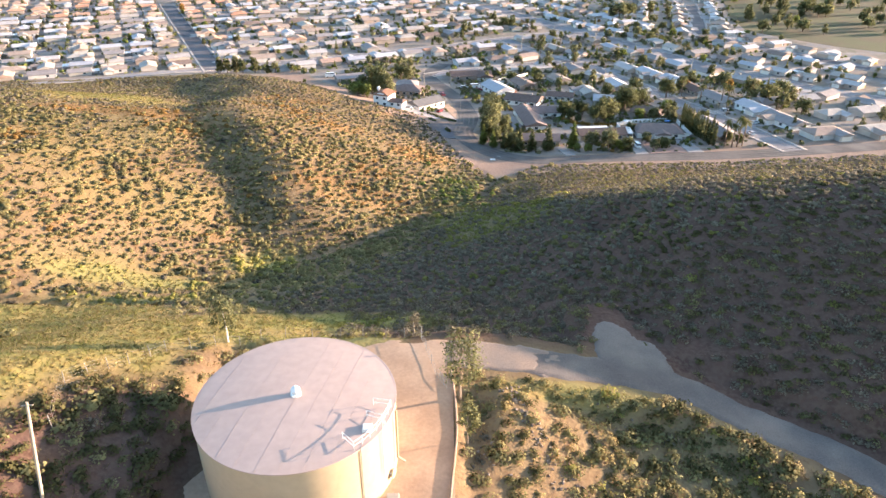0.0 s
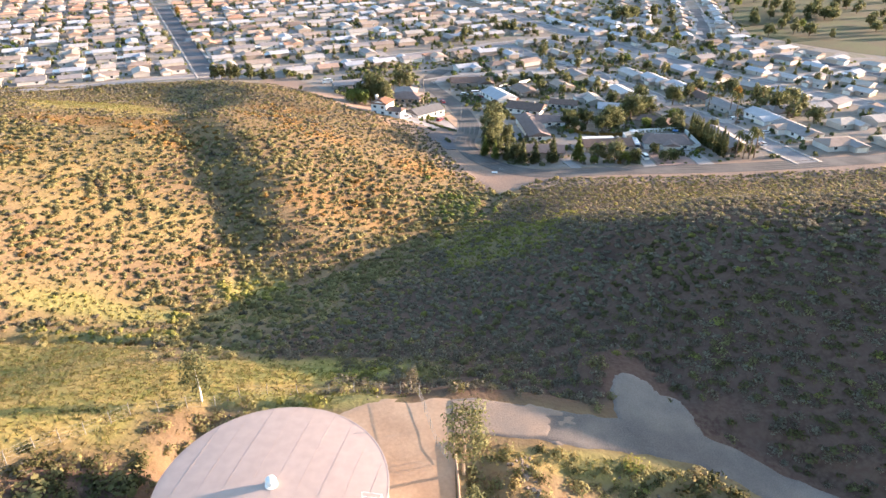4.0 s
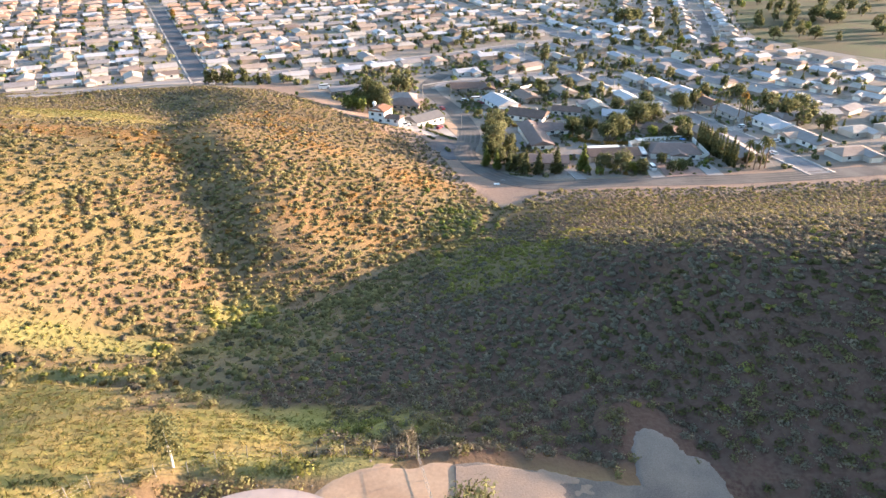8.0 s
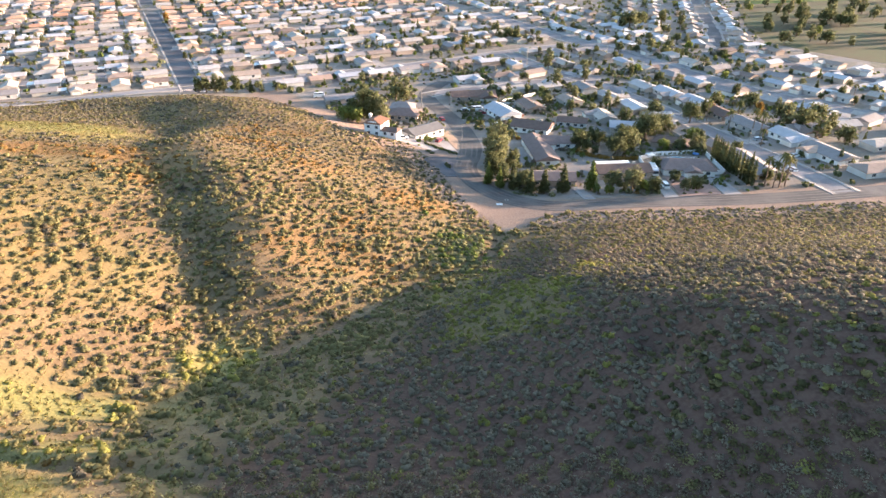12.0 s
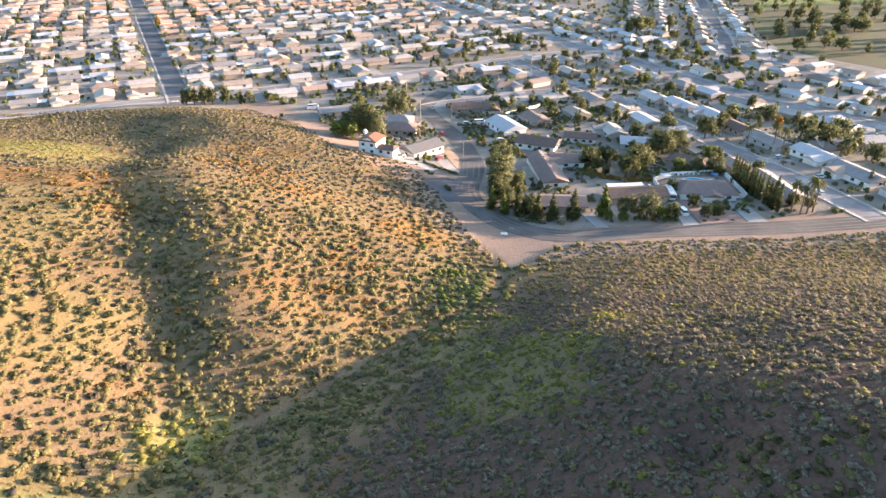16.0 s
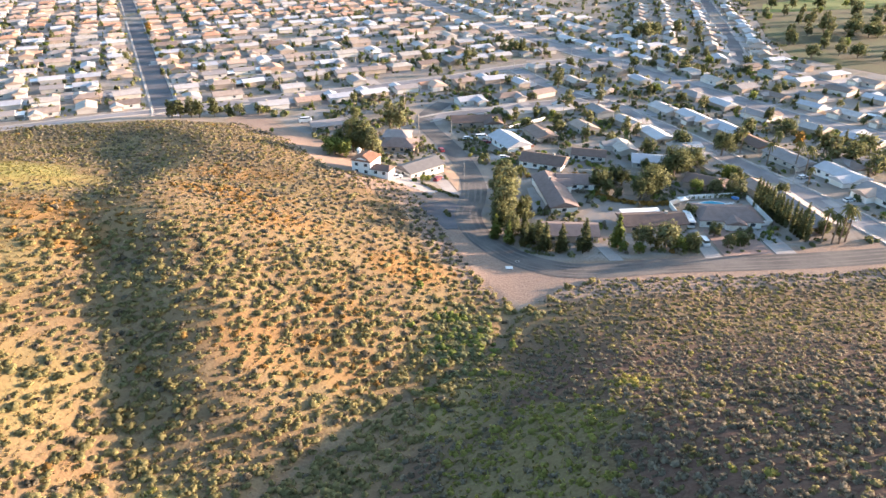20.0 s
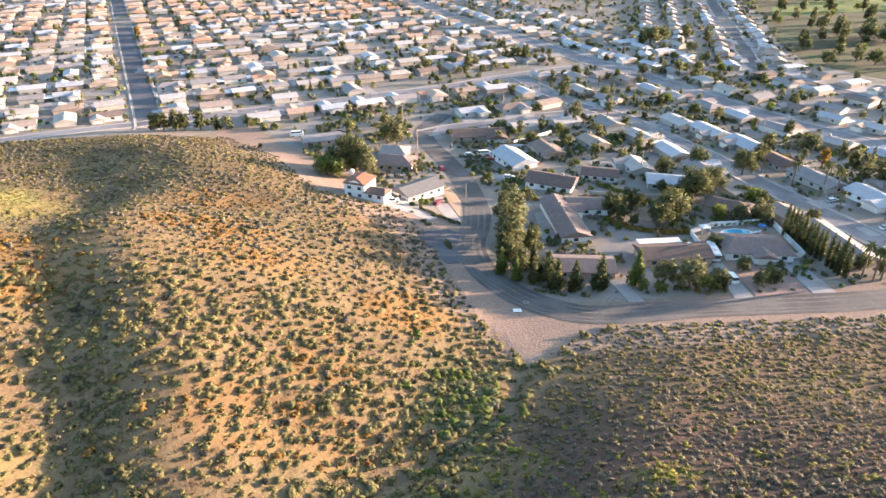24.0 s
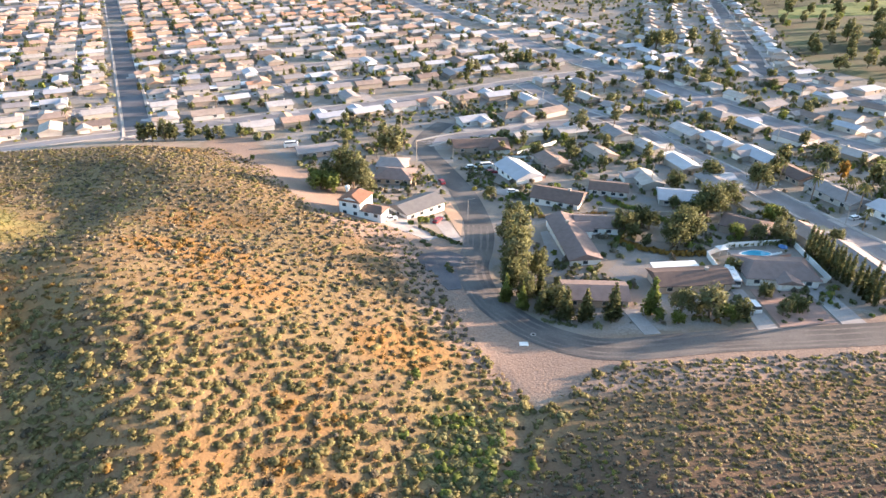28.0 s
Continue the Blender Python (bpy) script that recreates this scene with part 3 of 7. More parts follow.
strip("road_gravel", GRAVEL_WAY, -3.6, 3.6, 0.12, GRAVEL, "grey gravel track round the hill", cols=9, step=0.8, ragged=0.45, sink=0.4)
# paler tan skin where sun reaches the track's start: sunlight put in the colour
X, Y = np.meshgrid(np.linspace(2.3, 22, 52), np.linspace(72, 82, 34))
edge = np.maximum(to_line(X, Y, GRAVEL_WAY)[0] / 3.3, 0.55 + (X - 9) / 22 + 0.05 * (77 - Y)) + 0.16 * value_noise(X / 2.6, Y / 1.1, 37) + 0.08 * value_noise(X / 0.9, Y / 0.5, 38)
Z = height(X, Y, False) + 0.17 - 0.5 * smooth(0.85, 1.15, edge)
F = [(j * 52 + i, j * 52 + i + 1, (j + 1) * 52 + i + 1, (j + 1) * 52 + i) for j in range(33) for i in range(51)]
SUNLIT_GRAVEL = mat("sunlit_track", (0.27, 0.208, 0.165), 0.95, 0.2, 1.2, 0.6, second=(0.19, 0.158, 0.138), scale2=0.15, amount=0.9, world_space=True)
tagged(raw("road_dust", np.stack([X, Y, Z], -1).reshape(-1, 3), F, SUNLIT_GRAVEL, smooth=True), "tan dust over the start of the gravel track", "road", kind="structure")
# turnout of two lobes off the track
X, Y = np.meshgrid(np.linspace(21, 38, 35), np.linspace(72, 92, 41))
edge = np.minimum(np.hypot((X - 28.2) / 4.4, (Y - 81) / 8.0), np.hypot((X - 32.3) / 3.4, (Y - 79) / 6.2)) + 0.07 * value_noise(X / 1.7, Y / 1.7, 35) + 0.06 * value_noise(X / 0.7, Y / 0.7, 36)
Z = height(X, Y) + 0.13 - 0.55 * smooth(0.88, 1.12, edge)
F = [(j * 35 + i, j * 35 + i + 1, (j + 1) * 35 + i + 1, (j + 1) * 35 + i) for j in range(40) for i in range(34)]
tagged(raw("road_spur", np.stack([X, Y, Z], -1).reshape(-1, 3), F, GRAVEL, smooth=True), "short gravel turnout off the track", "road", kind="structure")


# ---- scrub on the hills ----
rnd = np.random.RandomState(7)


def clump(n, size, flat=0.75, lumps=5, seed=0, stretch=1.0, body=0.0):
    """Leaf blades on the outside of a few lumps: vertices and quads of a plant about one unit in radius."""
    r = np.random.RandomState(seed)
    cen = np.c_[r.uniform(-0.52, 0.52, (lumps, 2)), r.uniform(0.18, 0.5, lumps) * flat]
    rad = r.uniform(0.34, 0.56, lumps)
    k = r.randint(0, lumps, n)
    d = r.normal(size=(n, 3))
    d[:, 2] = np.abs(d[:, 2]) * 0.9 - 0.15
    d /= np.linalg.norm(d, axis=1)[:, None]
    p = cen[k] + d * (rad[k] * r.uniform(0.78, 1.06, n))[:, None] * np.array([1, 1, flat])
    p[:, 2] = np.maximum(p[:, 2], 0.03)
    t = np.cross(d, r.normal(size=(n, 3)))
    t /= np.linalg.norm(t, axis=1)[:, None]
    nn = d + 0.6 * r.normal(size=(n, 3))
    nn -= t * (nn * t).sum(1)[:, None]
    nn /= np.linalg.norm(nn, axis=1)[:, None]
    b = np.cross(nn, t)
    s = (size * r.uniform(0.6, 1.3, n))[:, None]
    V = np.stack([p - t * s - b * s * 0.6, p + t * s - b * s * 0.6, p + t * s * 0.6 + b * s * stretch, p - t * s * 0.6 + b * s * stretch], 1)
    out = p - np.array([0, 0, 0.05])
    out = out / np.linalg.norm(out, axis=1)[:, None] * 0.7 + d * 0.5 + np.array([0, 0, 0.25])
    out /= np.linalg.norm(out, axis=1)[:, None]
    V, F, N = V.reshape(-1, 3), np.arange(4 * n).reshape(n, 4), np.repeat(out, 4, 0)
    if body:
        # the twiggy inside of each lump: a rough dome of six sides under the leaves
        a = np.arange(6) * math.tau / 6
        dome = np.r_[np.c_[np.cos(a), np.sin(a), np.full(6, -0.35)], np.c_[0.72 * np.cos(a + 0.4), 0.72 * np.sin(a + 0.4), np.full(6, 0.68)]]
        ring = np.array([(i, (i + 1) % 6, 6 + (i + 1) % 6, 6 + i) for i in range(6)] + [(6, 7, 8, 9), (6, 9, 10, 11)])
        for i in range(lumps):
            rough = dome * r.uniform(0.8, 1.12, (12, 1))
            W = cen[i] + rough * rad[i] * body * np.array([1, 1, flat])
            W[:, 2] = np.maximum(W[:, 2], 0.0)
            w = dome * 0.8 + (W - np.array([0, 0, 0.05])) * 0.7 + np.array([0, 0, 0.3])
            F = np.r_[F, ring + len(V)]
            V, N = np.r_[V, W], np.r_[N, w / np.linalg.norm(w, axis=1)[:, None]]
        return V, F, N, 4 * n
    return V, F, N


def scatter(name, templates, xs, ys, radii, tall, material, label, category, tint, parent=None, sink=0.08):
    """Many plants as one mesh."""
    Vs, Fs, Ts, Ns = [], [], [], []
    off = 0
    zs = height(xs, ys)
    for i in range(len(xs)):
        V, F, N, *leaves = templates[i % len(templates)]
        a = rnd.uniform(0, 6.28)
        c, s = math.cos(a), math.sin(a)
        W = np.empty_like(V)
        W[:, 0] = (V[:, 0] * c - V[:, 1] * s) * radii[i] + xs[i]
        W[:, 1] = (V[:, 0] * s + V[:, 1] * c) * radii[i] + ys[i]
        W[:, 2] = V[:, 2] * radii[i] * tall[i] + zs[i] - sink
        Vs.append(W)
        Ns.append(np.c_[N[:, 0] * c - N[:, 1] * s, N[:, 0] * s + N[:, 1] * c, N[:, 2]])
        Fs.append(F + off)
        Ts.append(np.full(len(V), tint[i]))
        if leaves:
            Ts[-1][leaves[0]:] -= 0.2          # twigs under the leaves tinted darker, as self-shade inside the bush
        off += len(V)
    ob = raw(name, np.concatenate(Vs), np.concatenate(Fs), material, parent, np.concatenate(Ts), normals=np.concatenate(Ns))
    return tagged(ob, label, category, kind="stuff")


def seen_zone(x, y):
    """Inside the sweep of land that the flight overlooks."""
    z = height(x, y, False)
    return np.abs(x) < 0.74 * (0.876 * y + 0.482 * (100 - z)) + 8


def bare(x, y):
    """Tracks, pad and cut banks, where nothing grows."""
    d1, _ = to_line(x, y, GRAVEL_WAY)
    d2, _ = to_line(x, y, SPUR)
    pad = (x > -30) & (x < 3.2) & (y > 28) & (y < 81) & (19 * (x + 12) - 16 * (y - 81) > 0)
    bank = (np.hypot((x - 38) / 8, (y - 80.5) / 4) < 1) & (value_noise(x, y, 9) < 0.6)
    d3, _ = to_line(x, y, CREEK)
    return (d1 < 4.6) | (d2 < 4.0) | (d3 < 0.9) | pad | bank


def field(step, seed):
    """Jittered places on the hills."""
    r = np.random.RandomState(seed)
    X, Y = np.meshgrid(np.arange(-270, 250, step), np.arange(38, 425, step))
    x, y = X.ravel() + r.uniform(-0.48, 0.48, X.size) * step, Y.ravel() + r.uniform(-0.48, 0.48, X.size) * step
    k = (wild(x, y) > 0.6) & seen_zone(x, y) & ~bare(x, y)
    return x[k], y[k], r


sage = [clump(24, 0.165, 0.85, 4, k, body=0.84) for k in range(8)]
leafy_sage = [clump(46, 0.125, 0.85, 4, 60 + k, body=0.82) for k in range(8)]
fine_sage = [clump(104, 0.1, 0.8, 8, 30 + k) for k in range(6)]
small_sage = [clump(20, 0.175, 0.85, 3, 20 + k, body=0.84) for k in range(8)]
leafy_small = [clump(36, 0.135, 0.85, 3, 40 + k, body=0.8) for k in range(8)]
KINDS = ((SAGE, "olive-green sagebrush dotted over sandy slopes", "sagebrush"), (GREY_SAGE, "grey-green sagebrush crowding the shady hill", "grey_sagebrush"),
         (ORANGE_BUSH, "orange dried brush in patches on the slope", "orange_brush"), (MUSTARD, "yellow-green mustard bushes in the hollow", "mustard_bush"),
         (DARK_SAGE, "dark green shrubs on brown banks", "dark_shrub"))
for step, seed, close in ((2.4, 11, False), (1.6, 13, True)):
    x, y, r = field(step, seed)
    g, s, o = cover(x, y)
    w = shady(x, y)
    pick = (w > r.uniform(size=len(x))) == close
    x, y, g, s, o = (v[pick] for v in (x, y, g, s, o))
    lush = value_noise(x / 20, y / 20, 21) + 0.6 * value_noise(x / 7, y / 7, 22)
    creek, _ = to_line(x, y, CREEK)
    wash, _ = to_line(x, y, RAVINE)
    bank = smooth(4, 8, x) * (1 - smooth(70, 75, y - np.minimum(0, 40 - x) * 0.6))
    meadow = np.maximum(1 - smooth(0.7, 1.15, np.hypot((x + 152) / 40, (y - 304) / 20)), 0.75 * (1 - smooth(0.7, 1.15, np.hypot((x + 122) / 44, (y - 254) / 15))))
    # ground in the tank's cast shadow: more bushes, more of them dark-leaved
    tank_shadow = (x < -27) & (x > -47) & (y > 40) & (y < 68)
    u = r.uniform(size=len(x))
    if close:
        thin_top = smooth(28, 45, height(x, y, False)) * smooth(30, 50, x)
        keep = u < 1.05 - 0.3 * g - 0.05 * thin_top + 0.1 * lush
    else:
        keep = u < 1.0 + 0.1 * lush + 0.5 * bank + 0.9 * tank_shadow + 0.5 * np.exp(-(creek / 7) ** 2) + 0.1 * np.exp(-(wash / 9) ** 2) - 0.95 * s * (y < 145) - 0.4 * s - 0.4 * g - 0.12 * (1 - smooth(-85, -60, x)) * smooth(165, 185, y) - 0.85 * meadow
    dark_share = 0.5 * bank + 0.6 * tank_shadow if not close else 0.35 * (1 - smooth(108, 135, y)) * smooth(20, 34, x)
    keep &= ~((y < 112) & (x < -16) & (s > 0.3) & (r.uniform(size=len(x)) < 0.9))
    x, y, g, s, o, lush, dark_share = (v[keep] for v in (x, y, g, s, o, lush, dark_share))
    n = len(x)
    rad = r.uniform(0.75, 1.35, n) * (1 - 0.15 * smooth(175, 200, y)) if close else r.uniform(0.85, 1.35, n) * r.uniform(1.0, 1.6, n) * (1 + 0.25 * np.clip(lush, -1, 1)) * (1 - 0.25 * smooth(235, 275, y))
    u, v = r.uniform(size=n), r.uniform(size=n)
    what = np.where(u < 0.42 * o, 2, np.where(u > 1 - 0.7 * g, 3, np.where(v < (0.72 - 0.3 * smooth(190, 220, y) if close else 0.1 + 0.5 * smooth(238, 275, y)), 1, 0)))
    what = np.where(r.uniform(size=n) < dark_share, 4, what)
    if close:
        what = np.where((what == 0) & (v > 0.975), 3, what)
    fine = (y < 106) & (np.abs(x) < 75)
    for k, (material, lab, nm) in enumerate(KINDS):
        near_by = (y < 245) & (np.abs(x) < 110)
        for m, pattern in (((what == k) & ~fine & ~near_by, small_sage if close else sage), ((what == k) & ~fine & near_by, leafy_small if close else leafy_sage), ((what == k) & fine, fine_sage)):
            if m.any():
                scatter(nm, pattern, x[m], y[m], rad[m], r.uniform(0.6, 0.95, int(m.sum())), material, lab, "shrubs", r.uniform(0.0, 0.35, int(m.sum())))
# the bank between pad and track
r = np.random.RandomState(17)
X, Y = np.meshgrid(np.arange(5, 75, 2.0), np.arange(34, 76, 2.0))
x, y = X.ravel() + r.uniform(-0.9, 0.9, X.size), Y.ravel() + r.uniform(-0.9, 0.9, X.size)
k = ~bare(x, y) & (y < 77 - 0.5 * np.maximum(0, x - 30)) & (r.uniform(size=len(x)) < 0.45 + 0.55 * smooth(14, 22, x) + 0.25 * value_noise(x / 5, y / 5, 23))
x, y = x[k], y[k]
what = r.choice(4, len(x), p=[0.5, 0.3, 0.12, 0.08])
for k, (material, nm, lab) in enumerate(((DARK_SAGE, "bank_shrub", "dark green shrubs on the brown bank"), (SAGE, "bank_shrub", "olive shrubs on the brown bank"), (STRAW, "bank_brush", "straw-coloured dry brush on the brown bank"), (MUSTARD, "bank_shrub", "yellow-green shrubs on the brown bank"))):
    m = what == k
    n = int(m.sum())
    scatter(nm, fine_sage, x[m], y[m], r.uniform(0.7, 1.4, n) * (1 + 0.3 * smooth(18, 26, x[m])), r.uniform(0.8, 1.2, n), material, lab, "shrubs", r.uniform(0, 0.35, n))
# dark bushes in the tank's shadow
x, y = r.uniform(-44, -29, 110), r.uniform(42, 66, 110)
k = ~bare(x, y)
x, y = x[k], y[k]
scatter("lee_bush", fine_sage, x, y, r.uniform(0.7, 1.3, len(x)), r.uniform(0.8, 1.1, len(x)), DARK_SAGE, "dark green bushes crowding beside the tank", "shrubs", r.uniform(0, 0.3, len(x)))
# green bushes where the hollow meets the foot of the slope
x, y = r.normal(5, 6.0, 150), r.normal(217, 8.0, 150)
k = wild(x, y) > 0.6
x, y = x[k], y[k]
n = len(x)
for nm, material, lab, m in (("green_bush", BRIGHT, "fresh green bushes in the hollow", np.arange(n) % 3 == 0), ("olive_bush", OLIVE, "olive-green bushes in the hollow", np.arange(n) % 3 > 0)):
    k = int(m.sum())
    scatter(nm, sage, x[m], y[m], r.uniform(0.9, 1.9, k), r.uniform(0.6, 0.9, k), material, lab, "shrubs", r.uniform(0, 0.35, k))
# closer growth on the slope that faces the sun
x, y = r.uniform(-78, -14, 420), r.uniform(166, 232, 420)
k = (shady(x, y) < 0.3) & (to_line(x, y, RAVINE)[0] > 5)
x, y = x[k], y[k]
n = len(x)
scatter("sagebrush", sage, x, y, r.uniform(0.6, 1.15, n), r.uniform(0.5, 0.85, n), SAGE, "olive-green sagebrush dotted over sandy slopes", "shrubs", r.uniform(0, 0.35, n))
# low tufts between the shrubs, and the grass of the patches
def blades(n, seed, wide=0.07):
    """A tuft of narrow upright blades, one unit across."""
    r = np.random.RandomState(seed)
    p = np.c_[r.normal(0, 0.4, (n, 2)), np.zeros(n)]
    lean = np.c_[r.normal(0, 0.35, (n, 2)), r.uniform(0.45, 1.0, n)]
    a = r.uniform(0, 6.28, n)
    side = np.c_[np.cos(a), np.sin(a), np.zeros(n)] * wide
    V = np.stack([p - side, p + side, p + lean * 0.7 + side * 0.8, p + lean - side * 0.3], 1)
    up = np.c_[p[:, :2] * 0.8, np.full(n, 0.8)]
    up /= np.linalg.norm(up, axis=1)[:, None]
    return V.reshape(-1, 3), np.arange(4 * n).reshape(n, 4), np.repeat(up, 4, 0)


tuft = [blades(11, 40 + k, 0.12) for k in range(6)]
fine_tuft = [blades(16, 50 + k) for k in range(6)]
for step, seed, near_only in ((1.5, 12, False), (0.8, 14, True)):
    x, y, r = field(step, seed)
    k = (y < 122) & (x < 62)
    if not near_only:
        k = ~k
    x, y = x[k], y[k]
    g, s, o = cover(x, y)
    w = shady(x, y)
    u, v = r.uniform(size=len(x)), r.uniform(size=len(x))
    green = np.clip(0.7 * g + 0.35 * s, 0, 1) if near_only else 0.85 * g
    rows = (("straw_grass", (u < 0.12 + 0.6 * s) & (w < 0.4) if near_only else (u < (0.76 + 0.2 * s) * (1 - 0.92 * w)), STRAW, "straw-yellow grass in tufts on the hills", (0.45, 1.05)),
            ("mustard_grass", (v < green) & (v < 0.8), MUSTARD, "soft yellow-green grass in the hollows", (0.5, 1.1)),
            ("orange_stems", v > (0.995 if near_only else 0.985 + 0.015 * w) - 0.55 * o, ORANGE_BUSH, "low orange dried stems on the slope", (0.4, 0.9)))
    for nm, sel, material, lab, size in rows:
        n = int(sel.sum())
        if n:
            scatter(nm, fine_tuft if near_only else tuft, x[sel], y[sel], r.uniform(*size, n) * (0.9 if near_only else 1), r.uniform(0.6, 1.1, n) * (0.36 if near_only else 0.45), material, lab, "grass", r.uniform(0.0, 0.4, n), sink=0.02)


# ---- trees ----
def crown_mesh(blobs, n, size, seed, droop=0.0):
    """Leaves round a set of uneven clumps (x, y, z, radius)."""
    r = np.random.RandomState(seed)
    B = np.array(blobs)
    k = r.choice(len(B), n, p=B[:, 3] ** 2 / (B[:, 3] ** 2).sum())
    d = r.normal(size=(n, 3))
    d /= np.linalg.norm(d, axis=1)[:, None]
    p = B[k, :3] + d * (B[k, 3] * r.uniform(0.3, 1.25, n))[:, None]
    p[:, 2] -= droop * r.uniform(0, 1, n)
    t = np.cross(d, r.normal(size=(n, 3)))
    t /= np.linalg.norm(t, axis=1)[:, None]
    nn = d + 0.6 * r.normal(size=(n, 3))
    nn -= t * (nn * t).sum(1)[:, None]
    nn /= np.linalg.norm(nn, axis=1)[:, None]
    b = np.cross(nn, t)
    s = (size * r.uniform(0.5, 1.4, n))[:, None]
    V = np.stack([p - t * s * 0.6 - b * s, p + t * s * 0.6 - b * s, p + t * s * 0.3 + b * s * 1.2, p - t * s * 0.3 + b * s * 1.2], 1)
    mid = B[:, :3].mean(0)
    out = p - mid
    out = out / np.linalg.norm(out, axis=1)[:, None] * 0.75 + d * 0.4 + 0.45 * r.normal(size=(n, 3))
    out /= np.linalg.norm(out, axis=1)[:, None]
    return V.reshape(-1, 3), np.arange(4 * n).reshape(n, 4), np.repeat(r.uniform(0, 0.25, len(B))[k], 4), np.repeat(out, 4, 0)


def tree(name, h, spread, leaf, label, seed, trunk=0.35, n=500, size=0.35, bark=None, blobs=7, bare_part=0.35, tip=False, lean=0.0, slim=False):
    """A tapered trunk with limbs, and a crown of leaf clumps."""
    r = random.Random(seed)
    root = empty(name)
    bm = bmesh.new()
    prev, pr = Vector((0, 0, -0.3)), trunk
    for i in range(1, 5):
        f = i / 4
        q = Vector((lean * h * f * f + r.uniform(-1, 1) * 0.12 * spread * f, r.uniform(-1, 1) * 0.12 * spread * f, h * (0.75 if not tip else 0.92) * f))
        tube(bm, prev, q, pr, trunk * (1 - 0.75 * f), 6)
        prev, pr = q, trunk * (1 - 0.75 * f)
    B = []
    blobs = int(blobs * 1.7)
    for i in range(blobs):
        f = (i + 0.5) / blobs
        a = i * 2.4 + r.uniform(-0.5, 0.5)
        if slim:
            rad = spread * math.sin(math.pi * min(1.0, 0.16 + 0.84 * f)) ** 0.7 * r.uniform(0.75, 1.0) + 0.08
            c = Vector((math.cos(a) * rad * 0.2, math.sin(a) * rad * 0.2, h * (bare_part + (0.985 - bare_part) * f)))
        elif tip:
            rad = spread * (1.05 - 0.9 * f) * r.uniform(0.34, 0.6)
            c = Vector((math.cos(a) * rad * 0.7, math.sin(a) * rad * 0.7, h * (bare_part + (0.97 - bare_part) * f)))
        else:
            rad = spread * r.uniform(0.2, 0.42)
            e = spread * 0.74 * math.sqrt(r.uniform(0.15, 1.0)) * (1 - 0.45 * f)
            c = Vector((math.cos(a) * e + lean * h * 0.6, math.sin(a) * e, h * (bare_part + (0.9 - bare_part) * f)))
        B.append((*c, rad))
        if i < 4:
            s0 = Vector((0, 0, h * (bare_part * 0.75 + 0.4 * f)))
            tube(bm, s0, s0.lerp(c, 0.85), trunk * 0.38, trunk * 0.12, 4)
    part("trunk", bm, bark or BARK, root)
    V, F, T, N = crown_mesh(B, n, size, seed + 100)
    raw("crown", V, F, leaf, root, T, normals=N)
    return tagged(root, label, "tree")


def palm(h, label, seed, fronds=22, length=2.6, trunk=0.22):
    r = random.Random(seed)
    root = empty("palm_tree")
    bm = bmesh.new()
    bend = r.uniform(-0.5, 0.5)
    pts = [Vector((bend * (k / 5) ** 2, 0, h * k / 5 - 0.2 * (k == 0))) for k in range(6)]
    for k in range(5):
        tube(bm, pts[k], pts[k + 1], trunk * (1.3 - 0.1 * k), trunk * (1.2 - 0.1 * k), 7)
    part("trunk", bm, BARK, root)
    V, F = [], []
    for k in range(fronds):
        a, up = k * 2.4 + r.uniform(-0.2, 0.2), r.uniform(-0.5, 1.1)
        d, side = Vector((math.cos(a), math.sin(a), 0)), Vector((-math.sin(a), math.cos(a), 0))
        p = pts[-1].copy()
        for j in range(4):
            f0, f1 = j / 4, (j + 1) / 4
            q0 = p + d * (length * f0) + Vector((0, 0, length * (up * f0 - 0.75 * f0 * f0 * (1.3 + 0.2 * up))))
            q1 = p + d * (length * f1) + Vector((0, 0, length * (up * f1 - 0.75 * f1 * f1 * (1.3 + 0.2 * up))))
            w0, w1 = length * 0.17 * (1 - f0 * 0.4), length * 0.17 * (1 - f1 * 0.9)
            for s in (-1, 1):
                n = len(V)
                V += [q0, q1, q1 + side * s * w1 - Vector((0, 0, w1 * 0.5)), q0 + side * s * w0 - Vector((0, 0, w0 * 0.5))]
                F.append((n, n + 1, n + 2, n + 3))
    raw("crown", [tuple(v) for v in V], F, PALM_LEAF, root, np.full(len(V), 0.2))
    return tagged(root, label, "palm tree")


